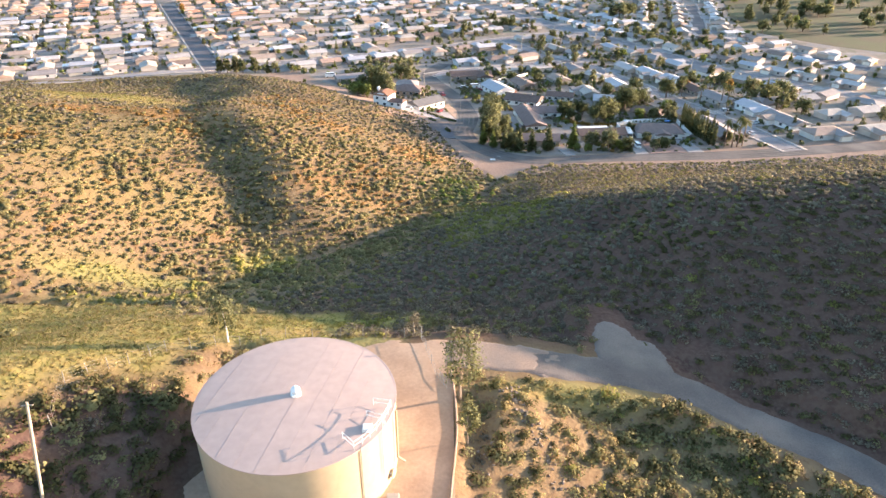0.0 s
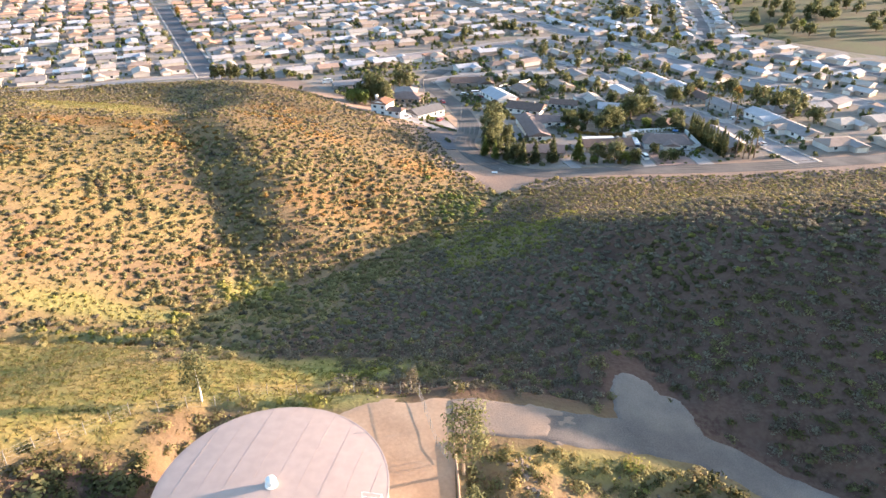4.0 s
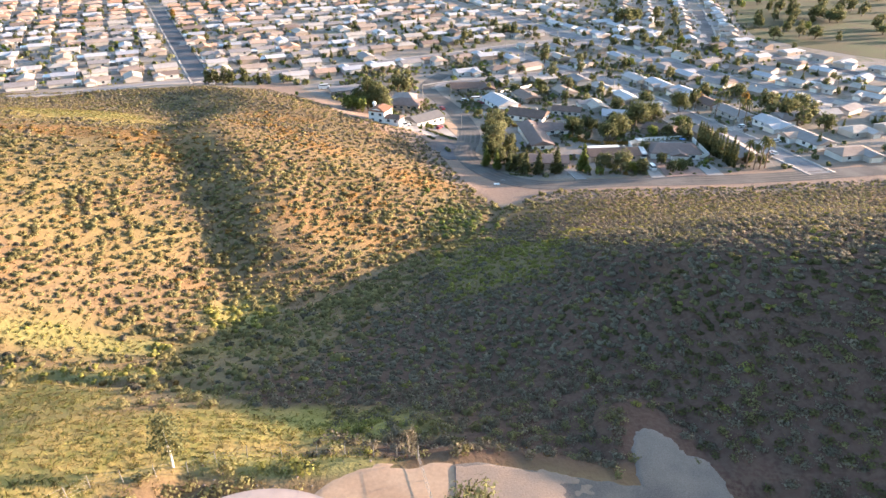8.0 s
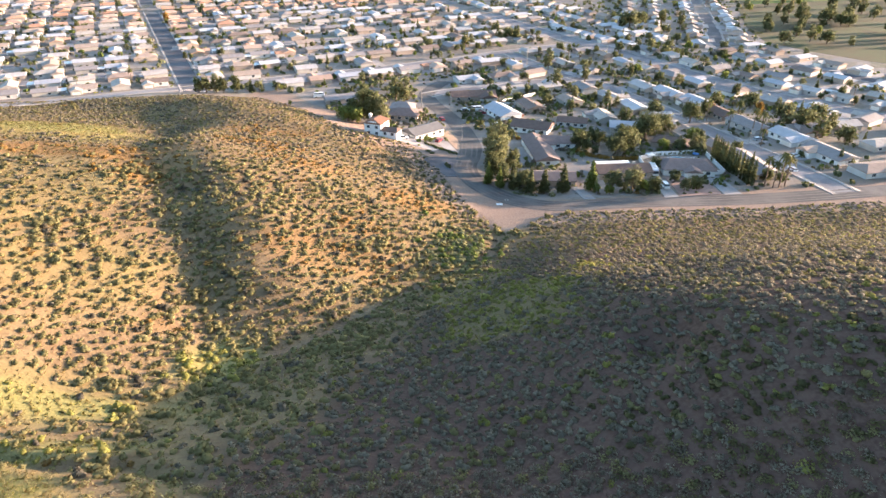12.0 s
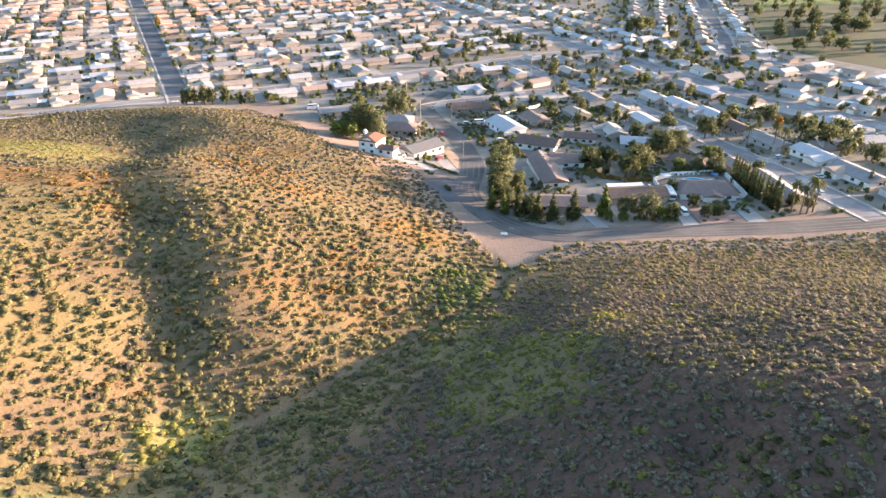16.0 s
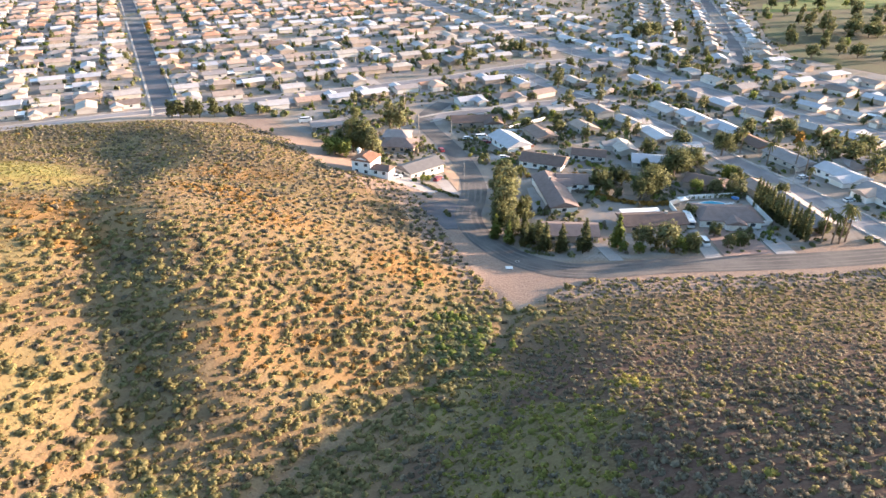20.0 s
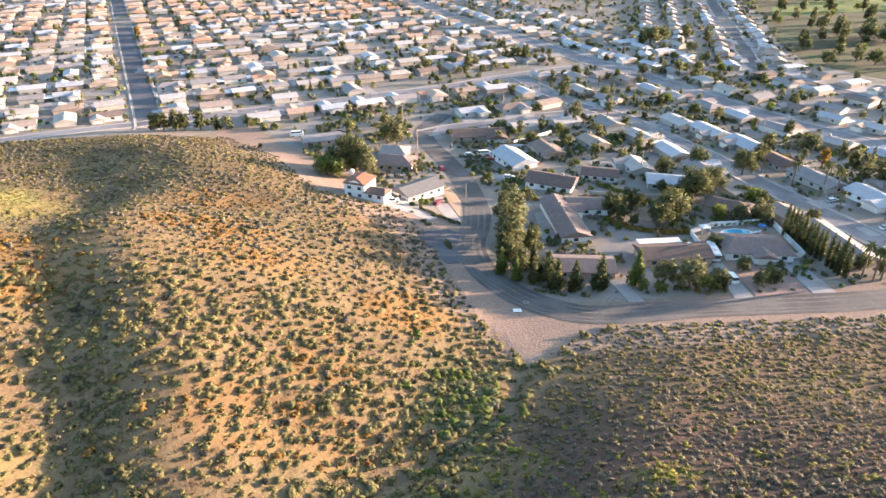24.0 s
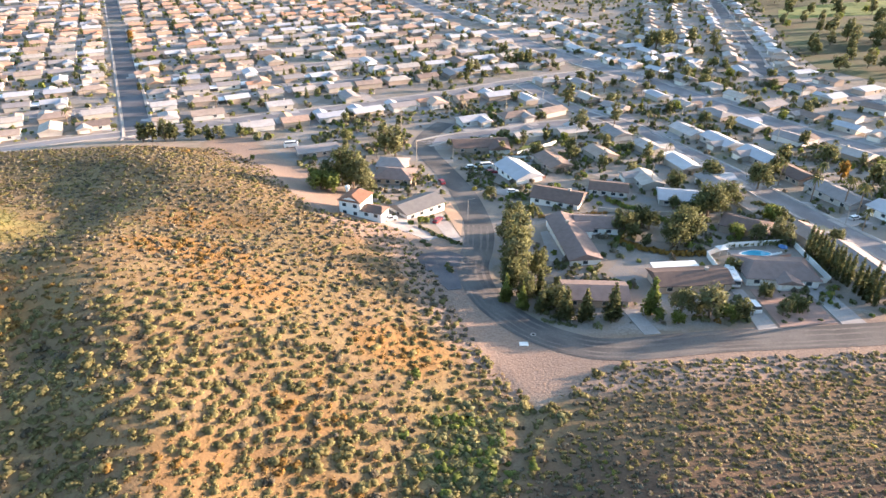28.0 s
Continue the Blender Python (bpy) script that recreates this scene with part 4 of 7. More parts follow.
PARK = pose(0, 0, -500)
def make_trees(fine):
    """The patterns of the town's trees: leafy ones for the near corner, simpler ones far off."""
    k, z = (2.7, 0.6) if fine else (0.55, 1.2)

    def t(name, h, spread, leaf, label, seed, n, size, **more):
        return tree(name, h, spread, leaf, label, seed, n=int(n * k), size=size * z, **more)
    return {
        "round": [t("round_tree", 6.5, 3.6, TREE_GREEN, "round dark green leafy tree in a garden", 1, n=520, size=0.42, blobs=9, bare_part=0.3),
                  t("leafy_tree", 5.0, 3.0, BRIGHT, "small bright green leafy tree in a garden", 2, n=420, size=0.38, blobs=8, bare_part=0.3),
                  t("olive_tree", 7.5, 4.2, OLIVE, "broad olive-green leafy tree in a garden", 3, n=560, size=0.45, blobs=10, bare_part=0.3)],
        "tall": [t("tall_tree", 11, 4.0, TREE_GREEN, "tall dark green tree with an uneven crown", 4, n=800, size=0.45, blobs=12, bare_part=0.2),
                 t("tall_tree", 12, 3.6, OLIVE, "tall olive-green gum tree with drooping leaves", 5, n=800, size=0.42, blobs=12, bare_part=0.22)],
        "pine": [t("pine_tree", 10, 2.6, TREE_GREEN, "pointed dark green pine tree", 6, n=700, size=0.4, blobs=14, bare_part=0.1, tip=True),
                 t("pine_tree", 8.5, 2.4, BRIGHT, "pointed sunlit green conifer", 7, n=650, size=0.38, blobs=13, bare_part=0.1, tip=True)],
        "broad": [t("broad_tree", 9.5, 6.5, TREE_GREEN, "broad dark green spreading tree", 8, n=1300, size=0.45, blobs=18, trunk=0.5, bare_part=0.35)],
        "autumn": [t("autumn_tree", 8, 3.4, AUTUMN, "orange autumn-coloured tree beside the street", 9, n=520, size=0.42, blobs=9, bare_part=0.25)],
        "cypress": [t("cypress", 9, 0.75, TREE_GREEN, "narrow dark green cypress in a row", 10, n=420, size=0.3, blobs=14, bare_part=0.03, tip=True, trunk=0.14, slim=True)],
        "palm": [palm(11, "tall slender fan palm with a ragged crown", 11), palm(8, "fan palm with a ragged crown", 12)],
        "date": [palm(3.6, "squat date palm with a wide golden crown", 13, 34, 3.4, 0.4)],
    }


TREES, FAR_TREES = make_trees(True), make_trees(False)
for group in (*TREES.values(), *FAR_TREES.values()):
    for ob in group:
        ob.matrix_basis = PARK
planted = []


def plant(kind, x, y, scale=1.0, which=None, turn=None):
    group = (TREES if y < 372 and abs(x) < 150 else FAR_TREES)[kind]
    src = group[rnd.randint(len(group)) if which is None else which]
    ob = copy_thing(src, Matrix.Translation(at(x, y, -0.05)) @ Matrix.Rotation(rnd.uniform(0, 6.28) if turn is None else turn, 4, "Z") @ Matrix.Diagonal((scale, scale, scale * rnd.uniform(0.9, 1.12), 1)))
    planted.append(ob)
    return ob


far_list = []


def far_plant(kind, x, y, scale=1.0):
    far_list.append((kind, x, y, scale))


def grow_far():
    """Trees too far to tell apart: trunks and crowns in one mass a kind."""
    for kind in sorted({f[0] for f in far_list}):
        src = FAR_TREES[kind][0]
        places = [f for f in far_list if f[0] == kind]
        for ob in src.children:
            me = ob.data
            V = np.empty(len(me.vertices) * 3, np.float32)
            me.vertices.foreach_get("co", V)
            V = V.reshape(-1, 3)
            groups = {}
            for p in me.polygons:
                groups.setdefault(len(p.vertices), []).append(tuple(p.vertices))
            bits = []
            for n, F in groups.items():
                F = np.array(F)
                Vs, Fs = [], []
                for k, (_, x, y, s) in enumerate(places):
                    a = rnd.uniform(0, 6.28)
                    c, q = math.cos(a), math.sin(a)
                    Vs.append(np.c_[(V[:, 0] * c - V[:, 1] * q) * s + x, (V[:, 0] * q + V[:, 1] * c) * s + y, V[:, 2] * s + float(height(x, y)) - 0.05])
                    Fs.append(F + k * len(V))
                bits.append((np.concatenate(Vs), np.concatenate(Fs)))
            W, F = max(bits, key=lambda b: len(b[1]))
            m = raw("far_" + ("tree_crowns" if ob.name.startswith("crown") else "tree_trunks"), W, F, me.materials[0], None, np.repeat(rnd.uniform(0, 0.3, len(places)), len(V)))
            tagged(m, "green trees among the far houses" if ob.name.startswith("crown") else "trunks of trees among the far houses", "trees", kind="stuff")


# ---- houses ----
def gable(bm, x0, x1, y0, y1, z, rise, over=0.6, along="x", hip=0.0, thick=0.18):
    """A pitched roof over a rectangle, its ridge along x or y; hip: how far the ridge ends are drawn in."""
    x0, x1, y0, y1 = x0 - over, x1 + over, y0 - over, y1 + over
    if along == "x":
        ym = (y0 + y1) / 2
        top = [(x0, y0, z), (x1, y0, z), (x1, y1, z), (x0, y1, z), (x0 + hip, ym, z + rise), (x1 - hip, ym, z + rise)]
        faces = [(0, 1, 5, 4), (2, 3, 4, 5), (1, 2, 5), (3, 0, 4)]
    else:
        xm = (x0 + x1) / 2
        top = [(x0, y0, z), (x1, y0, z), (x1, y1, z), (x0, y1, z), (xm, y0 + hip, z + rise), (xm, y1 - hip, z + rise)]
        faces = [(1, 2, 5, 4), (3, 0, 4, 5), (0, 1, 4), (2, 3, 5)]
    up = [bm.verts.new(v) for v in top]
    low = [bm.verts.new((v[0], v[1], v[2] - thick)) for v in top[:4]]
    for f in faces:
        bm.faces.new([up[i] for i in f])
    for i in range(4):
        j = (i + 1) % 4
        bm.faces.new([low[i], low[j], up[j], up[i]])
    bm.faces.new(low[::-1])
    return bm


def walls(bm, x0, x1, y0, y1, z0, z1, rise=0.0, along="x", over=0.6):
    """A walled block whose ends run up under the gables."""
    box(bm, x0, x1, y0, y1, z0, z1)
    if rise:
        s = rise * 0.86
        if along == "x":
            ym = (y0 + y1) / 2
            for xx, e in ((x0, 0.12), (x1 - 0.12, 0.12)):
                a = [bm.verts.new((xx + k, yy, zz)) for k in (0, e) for yy, zz in ((y0, z1), (y1, z1), (ym, z1 + s))]
                bm.faces.new(a[:3]), bm.faces.new(a[3:][::-1])
        else:
            xm = (x0 + x1) / 2
            for yy, e in ((y0, 0.12), (y1 - 0.12, 0.12)):
                a = [bm.verts.new((xx, yy + k, zz)) for k in (0, e) for xx, zz in ((x0, z1), (x1, z1), (xm, z1 + s))]
                bm.faces.new(a[:3]), bm.faces.new(a[3:][::-1])
    return bm


def window(parent, x, y, z, w, h, face):
    """A pane in a white frame, on the wall that faces n, s, e or w."""
    bm, fr = bmesh.new(), bmesh.new()
    if face in "ns":
        s = 1 if face == "n" else -1
        box(fr, x - w / 2 - 0.08, x + w / 2 + 0.08, *sorted((y - 0.02 * s, y + 0.06 * s)), z - 0.08, z + h + 0.08)
        box(bm, x - w / 2, x + w / 2, *sorted((y + 0.0 * s, y + 0.075 * s)), z, z + h)
    else:
        s = 1 if face == "e" else -1
        box(fr, *sorted((x - 0.02 * s, x + 0.06 * s)), y - w / 2 - 0.08, y + w / 2 + 0.08, z - 0.08, z + h + 0.08)
        box(bm, *sorted((x + 0.0 * s, x + 0.075 * s)), y - w / 2, y + w / 2, z, z + h)
    f = part("window", fr, WHITE, parent)
    part("pane", bm, GLASS, f)


def house(w, d, roof_mat, wall_mat, label, hip=0.0, wing=None, rise=None, h=2.7, carport=False, chimney=False, drive=None, rich=False, yard=None, over=0.6, name="house", plain=False):
    """A one-storey house, its front towards -y. wing: (x, width, depth) of a cross wing to the front; drive: (x, width, length)."""
    root = empty(name)
    rise = rise or d * 0.17
    bm, rf = bmesh.new(), bmesh.new()
    walls(bm, -w / 2, w / 2, -d / 2, d / 2, -0.6, h, 0 if hip else rise)
    gable(rf, -w / 2, w / 2, -d / 2, d / 2, h + 0.05, rise, over, "x", hip)
    part("wall", bm, wall_mat, root)
    main = part("roof", rf, roof_mat, root)
    if chimney:
        bm = bmesh.new()
        box(bm, w * 0.2, w * 0.2 + 0.9, -0.3, 0.6, h, h + rise + 0.7)
        box(bm, w * 0.2 - 0.08, w * 0.2 + 0.98, -0.38, 0.68, h + rise + 0.7, h + rise + 0.82)
        part("chimney", bm, BLOCK, root)
    if wing:
        wx, ww, wd = wing
        bm, rf = bmesh.new(), bmesh.new()
        r2 = min(rise * 0.95, ww * 0.2)
        walls(bm, wx - ww / 2, wx + ww / 2, -d / 2 - wd, -d / 2 + 1.0, -0.6, h - 0.02, r2, "y")
        gable(rf, wx - ww / 2, wx + ww / 2, -d / 2 - wd, 0, h + 0.02, r2, over, "y", 0.0)
        part("wing_wall", bm, wall_mat, root)
        part("wing_roof", rf, roof_mat, root)
        bm = bmesh.new()
        for k in range(4):
            box(bm, wx - ww * 0.36, wx + ww * 0.36, -d / 2 - wd - 0.06, -d / 2 - wd + 0.02, 0.02 + k * 0.54, 0.53 + k * 0.54)
        part("garage_door", bm, DOOR_PAINT, root)
    if carport:
        bm = bmesh.new()
        box(bm, w / 2 - 0.4, w / 2 + 5.2, -d / 2 - 0.3, d / 2 - 1.5, h - 0.35, h - 0.2)
        part("carport_roof", bm, WHITE, root)
        for yy in (-d / 2, 0, d / 2 - 1.8):
            bm = bmesh.new()
            box(bm, w / 2 + 4.9, w / 2 + 5.02, yy, yy + 0.12, -0.4, h - 0.35)
            part("post", bm, WHITE, root)
    for xx in () if plain else ((-w * 0.36, -w * 0.12, w * 0.14, w * 0.36) if rich else (w * (-0.3 if wing and wing[0] > 0 else 0.2),)):
        if not wing or abs(xx - wing[0]) > wing[1] / 2 + 0.6:
            window(root, xx, -d / 2, 0.95, 1.6, 1.2, "s")
    if rich:
        window(root, -w / 2, 0, 0.95, 1.5, 1.2, "w")
        window(root, w / 2, 0.5, 0.95, 1.5, 1.2, "e")
    if drive:
        dx, dw, dl = drive
        bm = bmesh.new()
        y0 = -d / 2 - (wing[2] if wing else 0)
        box(bm, dx - dw / 2, dx + dw / 2, y0 - dl, y0 - 0.1, -0.5, 0.12)
        part("driveway", bm, CONCRETE, root)
    if yard:
        bm = bmesh.new()
        box(bm, -yard[0] / 2, yard[0] / 2, -yard[1], -d / 2 + 0.5, -0.5, 0.06)
        part("front_yard", bm, YARD_GRAVEL, root)
    return tagged(root, label, "house")


def make_types(plain):
    return [
        house(14.5, 9, ROOFS, WALLS, "low stucco house with a shingle gable roof and garage wing", wing=(-4.2, 6.2, 4), drive=(-4.2, 5, 6), name="ranch_house", yard=None if plain else (19, 14), plain=plain),
        house(15.5, 9.5, ROOFS, WALLS, "low stucco house with a shallow hipped shingle roof", hip=4.5, wing=(4.5, 6.2, 3.5), drive=(4.5, 5, 6), name="hipped_house", yard=None if plain else (19, 14), plain=plain),
        house(13.5, 8.5, PALE_ROOFS, WALLS, "low stucco house with a pale roof and open carport", carport=True, drive=(9, 4.5, 7), name="carport_house", yard=None if plain else (19, 13), plain=plain),
        house(15, 9, PALE_ROOFS, WALLS, "low house with a pale gable roof and garage wing", wing=(4.4, 6.4, 4.5), drive=(4.4, 5.2, 6), name="garage_house", yard=None if plain else (19, 14), plain=plain),
        house(15, 10, ROOFS, WALLS, "low stucco house with a plain shingle gable roof", chimney=True, drive=(-5, 5, 7), name="bungalow", yard=None if plain else (19, 14), plain=plain),
        house(14, 10, RED_ROOFS, WALLS, "stucco house with a clay tile hipped roof", hip=4.0, wing=(-3.8, 6.0, 4), drive=(-3.8, 5, 6), name="tiled_house", yard=None if plain else (18, 14), plain=plain),
        house(13, 9.5, RED_ROOFS, WALLS, "stucco house with a clay tile gable roof and garage wing", wing=(3.6, 6.0, 5), drive=(3.6, 5, 6), name="tiled_bungalow", yard=None if plain else (18, 14), plain=plain),
    ]


TYPES, FAR_TYPES = make_types(False), make_types(True)
for ob in TYPES + FAR_TYPES:
    ob.matrix_basis = PARK
taken = []


def free(x, y, r):
    return all((x - a) ** 2 + (y - b) ** 2 > (r + c) ** 2 for a, b, c in taken)


def place(kind, x, y, turn, r=9.0, up=0.12, group="houses of the town", k=1.0):
    ob = (FAR_TYPES if y > 690 else TYPES)[kind]
    taken.append((x, y, r))
    c = copy_thing(ob, Matrix.Translation(at(x, y, up)) @ Matrix.Rotation(radians(turn), 4, "Z") @ Matrix.Diagonal((k, 0.5 + 0.5 * k, 1, 1)))
    return tagged(c, group=group)


def clear_of(x, y, line, d):
    return float(to_line(np.array(x), np.array(y), line)[0]) > d


BUSHES = []
for k, (leaf, lab) in enumerate(((TREE_GREEN, "dark green clipped bush in a garden"), (OLIVE, "olive-green shaggy bush in a garden"), (BRIGHT, "bright green leafy bush in a garden"), (MUSTARD, "yellow-green leafy bush in a garden"))):
    V, F, N = clump(90, 0.2, 0.95, 5, 70 + k)
    b = raw("garden_bush", V, F, leaf, None, np.full(len(V), 0.1), normals=N)
    tagged(b, lab, "bush", "garden bushes")
    b.matrix_basis = PARK
    BUSHES.append(b)
bush_list = []


def bush(x, y, s, which=None):
    bush_list.append((x, y, s, rnd.randint(4) if which is None else which))


def grow_bushes():
    """The nearest stand singly, those far off in the town as one mass a colour."""
    order = sorted(bush_list, key=lambda b: (b[0] - 40) ** 2 + (b[1] - 270) ** 2)
    for x, y, s, w in order[:200]:
        copy_thing(BUSHES[w], Matrix.Translation(at(x, y, -0.05)) @ Matrix.Rotation(rnd.uniform(0, 6.28), 4, "Z") @ Matrix.Diagonal((s, s, s * rnd.uniform(0.8, 1.2), 1)))
    for w, (leaf, lab) in enumerate(((TREE_GREEN, "dark green bushes in far gardens"), (OLIVE, "olive-green bushes in far gardens"), (BRIGHT, "bright green bushes in far gardens"), (MUSTARD, "yellow-green bushes in far gardens"))):
        rest = [b for b in order[200:] if b[3] == w]
        n = len(rest)
        scatter("far_bushes", [clump(26, 0.32, 0.95, 4, 80 + k) for k in range(4)], np.array([b[0] for b in rest]), np.array([b[1] for b in rest]), np.array([b[2] for b in rest]), np.ones(n), leaf, lab, "bushes", rnd.uniform(0, 0.3, n))


ALL_ROADS = [(MAIN_ROAD, 6.2), (CROSS_ROAD, 5), (DIAGONAL, 7.5), (RIGHT_ROAD, 5.6), (NEAR_ROAD, 5.3), (BACK_ROAD, 4.2), (SIDE_ROAD, 4.6)]


def off_roads(x, y, d):
    return all(clear_of(x, y, line, half + d) for line, half in ALL_ROADS)


def in_view(x, y):
    z = -8
    return abs(x) < 0.70 * (0.876 * (y - 0) + 0.482 * (100 - z)) + 10 and (y < 940)


# ---- the near corner of the town ----
def set_house(ob, x, y, turn, r=11.0, up=0.1):
    taken.append((x, y, r))
    ob.matrix_basis = Matrix.Translation(at(x, y, up)) @ Matrix.Rotation(radians(turn), 4, "Z")
    return ob


def slab(name, pts, up, material, label, cat="yard", thick=0.4, kind="structure"):
    """A flat polygon lying on the land."""
    n = len(pts)
    bm = bmesh.new()
    top = [bm.verts.new(at(px, py, up)) for px, py in pts]
    low = [bm.verts.new(at(px, py, up - thick)) for px, py in pts]
    bm.faces.new(top)
    for i in range(n):
        j = (i + 1) % n
        bm.faces.new([low[i], low[j], top[j], top[i]])
    bmesh.ops.recalc_face_normals(bm, faces=bm.faces)
    return tagged(part(name, bm, material), label, cat, kind=kind)


def fence_wall(name, pts, h, thick, material, label, cap=True):
    """A garden wall along a line: one panel a piece, each with its cap."""
    root = empty(name, Matrix.Translation(at(*pts[0])))
    o = root.matrix_basis.translation
    for (ax, ay), (bx, by) in zip(pts, pts[1:]):
        n = max(1, round(math.hypot(bx - ax, by - ay) / 5))
        for k in range(n):
            p, q = at(ax + (bx - ax) * k / n, ay + (by - ay) * k / n) - o, at(ax + (bx - ax) * (k + 1) / n, ay + (by - ay) * (k + 1) / n) - o
            d = (q - p).normalized()
            s = Vector((-d.y, d.x, 0)).normalized() * thick / 2
            bm = bmesh.new()
            vs = [bm.verts.new(c + Vector((0, 0, zz))) for zz in (-0.3, h) for c in (p - s, q - s, q + s, p + s)]
            for f in ((0, 1, 5, 4), (1, 2, 6, 5), (2, 3, 7, 6), (3, 0, 4, 7), (4, 5, 6, 7)):
                bm.faces.new([vs[i] for i in f])
            part("panel", bm, material, root)
    return tagged(root, label, "wall")


def hedge(pts, w, h, leaf, label, name="hedge", step=0.9):
    """A clipped hedge: clumps along a line."""
    root = empty(name, Matrix.Translation(at(*pts[0])))
    o = root.matrix_basis.translation
    line = curve_points(pts, step)
    Vs, Fs, Ns, off = [], [], [], 0
    for i, p in enumerate(line):
        V, F, N = clump(46, 0.22, 0.9, 4, i % 7)
        q = at(p.x, p.y) - o
        k = rnd.uniform(0.85, 1.15)
        Vs.append(V * np.array([w * k, w * k, h * 1.1 * k]) + np.array(q))
        Fs.append(F + off)
        Ns.append(N)
        off += len(V)
    V = np.concatenate(Vs)
    raw("foliage", V, np.concatenate(Fs), leaf, root, np.repeat(rnd.uniform(0, 0.3, len(line)), len(V) // len(line)), normals=np.concatenate(Ns))
    return tagged(root, label, "hedge")


# white two-storey house on the slope
villa = empty("villa")
bm, rf = bmesh.new(), bmesh.new()
walls(bm, -4, 4, -4.5, 4.5, -1.5, 5.4, 1.5, "y")
part("wall", bm, WHITE, villa)
gable(rf, -4, 4, -4.5, 4.5, 5.45, 1.7, 0.5, "y", 2.0)
part("roof", rf, RUST_TILE, villa, "rust-red tiled roof")
bm, rf = bmesh.new(), bmesh.new()
walls(bm, 4, 11.5, -4.2, 1.5, -1.5, 2.6)
part("wing_wall", bm, WHITE, villa)
gable(rf, 4, 11.5, -4.2, 1.5, 2.65, 1.3, 0.5, "x", 1.5)
part("wing_roof", rf, BROWN_ROOF, villa, "brown shingle roof")
for xx, zz in ((-2, 3.3), (2, 3.3), (-2, 0.6), (2, 0.6), (6, 0.9), (9.5, 0.9)):
    window(villa, xx, -4.5 if xx < 4 else -4.2, zz, 1.4, 1.2, "s")
for zz in (0.6, 3.3):
    window(villa, -4, 0, zz, 1.5, 1.2, "w")
bm = bmesh.new()
tube(bm, (-4.6, 3, 5.3), (-4.6, 3, 6.6), 0.55, 0.55, 12)
bmesh.ops.create_uvsphere(bm, u_segments=14, v_segments=8, radius=0.9, matrix=Matrix.Translation((-4.6, 3, 6.8)))
part("chimney_cap", bm, WHITE, villa)
tagged(villa, "white two-storey house with rust tiles on the hillside", "house")
set_house(villa, -28.3, 331, -21, 11, 0.6)

near = [
    (house(17, 10.5, GREY_ROOF, WHITE, "pale house with a dark grey shingle roof beside the bend", rich=True, h=2.8, rise=2.1), -7.8, 341, 41, 11),
    (house(15, 12, MAUVE_ROOF, TAN_STUCCO, "house with a mauve-brown hipped roof under trees", hip=5.5, rich=True, rise=2.4), -18, 376, -8, 9),
    (house(12, 11, ROOFS, TAN_STUCCO, "house with a tan hipped roof behind another", hip=4.5, rise=2.2), -20, 391, -8, 7),
    (house(25, 12, BROWN_ROOF, WALLS, "long pale house with a brown roof and white eaves", wing=(8, 9, 4), rich=True, chimney=True), 19, 421, 6, 13),
    (house(19, 12, PALE_ROOFS, WHITE, "white house with a pale gable roof", rich=True, rise=2.4), 33, 382, -66, 11),
    (house(18, 12, BROWN_ROOF, WHITE, "white house with a dark brown roof", rich=True, rise=2.3, chimney=True), 45, 352, -24, 11),
    (house(30, 9.5, MAUVE_ROOF, WHITE, "long house with a mauve-brown shingle roof and white gable", rich=True, rise=1.9, chimney=True, wing=(7, 7, 3)), 43.5, 314, 96, 13),
    (house(17, 10, MAUVE_ROOF, WHITE, "low wing with a mauve-brown shingle roof", rich=True, rise=1.9), 55, 326, -4, 9),
    (house(17, 9.5, MAUVE_ROOF, TAN_STUCCO, "tan house with a mauve shingle roof behind pines", rich=True, rise=1.8), 43.5, 279, -3, 9),
    (house(21, 9.5, BROWN_ROOF, TAN_STUCCO, "tan house with a reddish-brown shingle roof", rich=True, rise=1.8, chimney=True), 72.5, 287, 5, 11),
    (house(20, 13, MAUVE_ROOF, WHITE, "white house with a broad mauve striped roof and porch", rich=True, rise=2.3, hip=4.0, wing=(1, 6, 2.5)), 99.5, 292, -5, 12),
    (house(25, 10, ROOFS, TAN_STUCCO, "long tan house behind the cypress row", rich=True, rise=1.9), 127, 294, -81, 12),
    (house(18, 11, PALE_ROOFS, WALLS, "low house with a grey roof among trees", rich=True, rise=1.9), 91.8, 351, -12, 10),
    (house(15, 10, BROWN_ROOF, WALLS, "low house with a dark brown roof among trees", rise=1.9, hip=4), 104, 324, -30, 9),
    (house(18, 10, PALE_ROOFS, WALLS, "low house with a pale blue-grey roof", wing=(4, 6, 4)), 134, 425, -72, 10),
    (house(18, 11, PALE_ROOFS, WALLS, "low house with a pale blue-grey roof and garage", wing=(-4, 6.5, 4)), 143, 402, -72, 10),
    (house(16, 10, BROWN_ROOF, WALLS, "low house with a brown roof beside the side street", rich=True), 146, 378, -72, 9),
    (house(21, 10.5, ROOFS, WALLS, "long low house with a tan roof beside palms", rich=True), 151, 354, -72, 11),
    (house(18, 10.5, PALE_ROOFS, WHITE, "white house with a bright pale roof beside palms", rich=True, wing=(5, 7, 3)), 162, 333, -72, 11),
    (house(20, 11, ROOFS, WHITE, "low white house with a tan roof on the corner", rich=True, wing=(-5, 7, 4)), 166, 308, -72, 12),
    (house(18, 10, PALE_ROOFS, WALLS, "low house with a blue-grey roof at the town's edge", rich=True), -56, 411, 20, 10),
    (house(14, 9, BROWN_ROOF, WALLS, "low house with a brown roof behind hedges", rich=True), 66, 361, -15, 9),
]
for ob, hx, hy, turn, r in near:
    set_house(ob, hx, hy, turn, r)
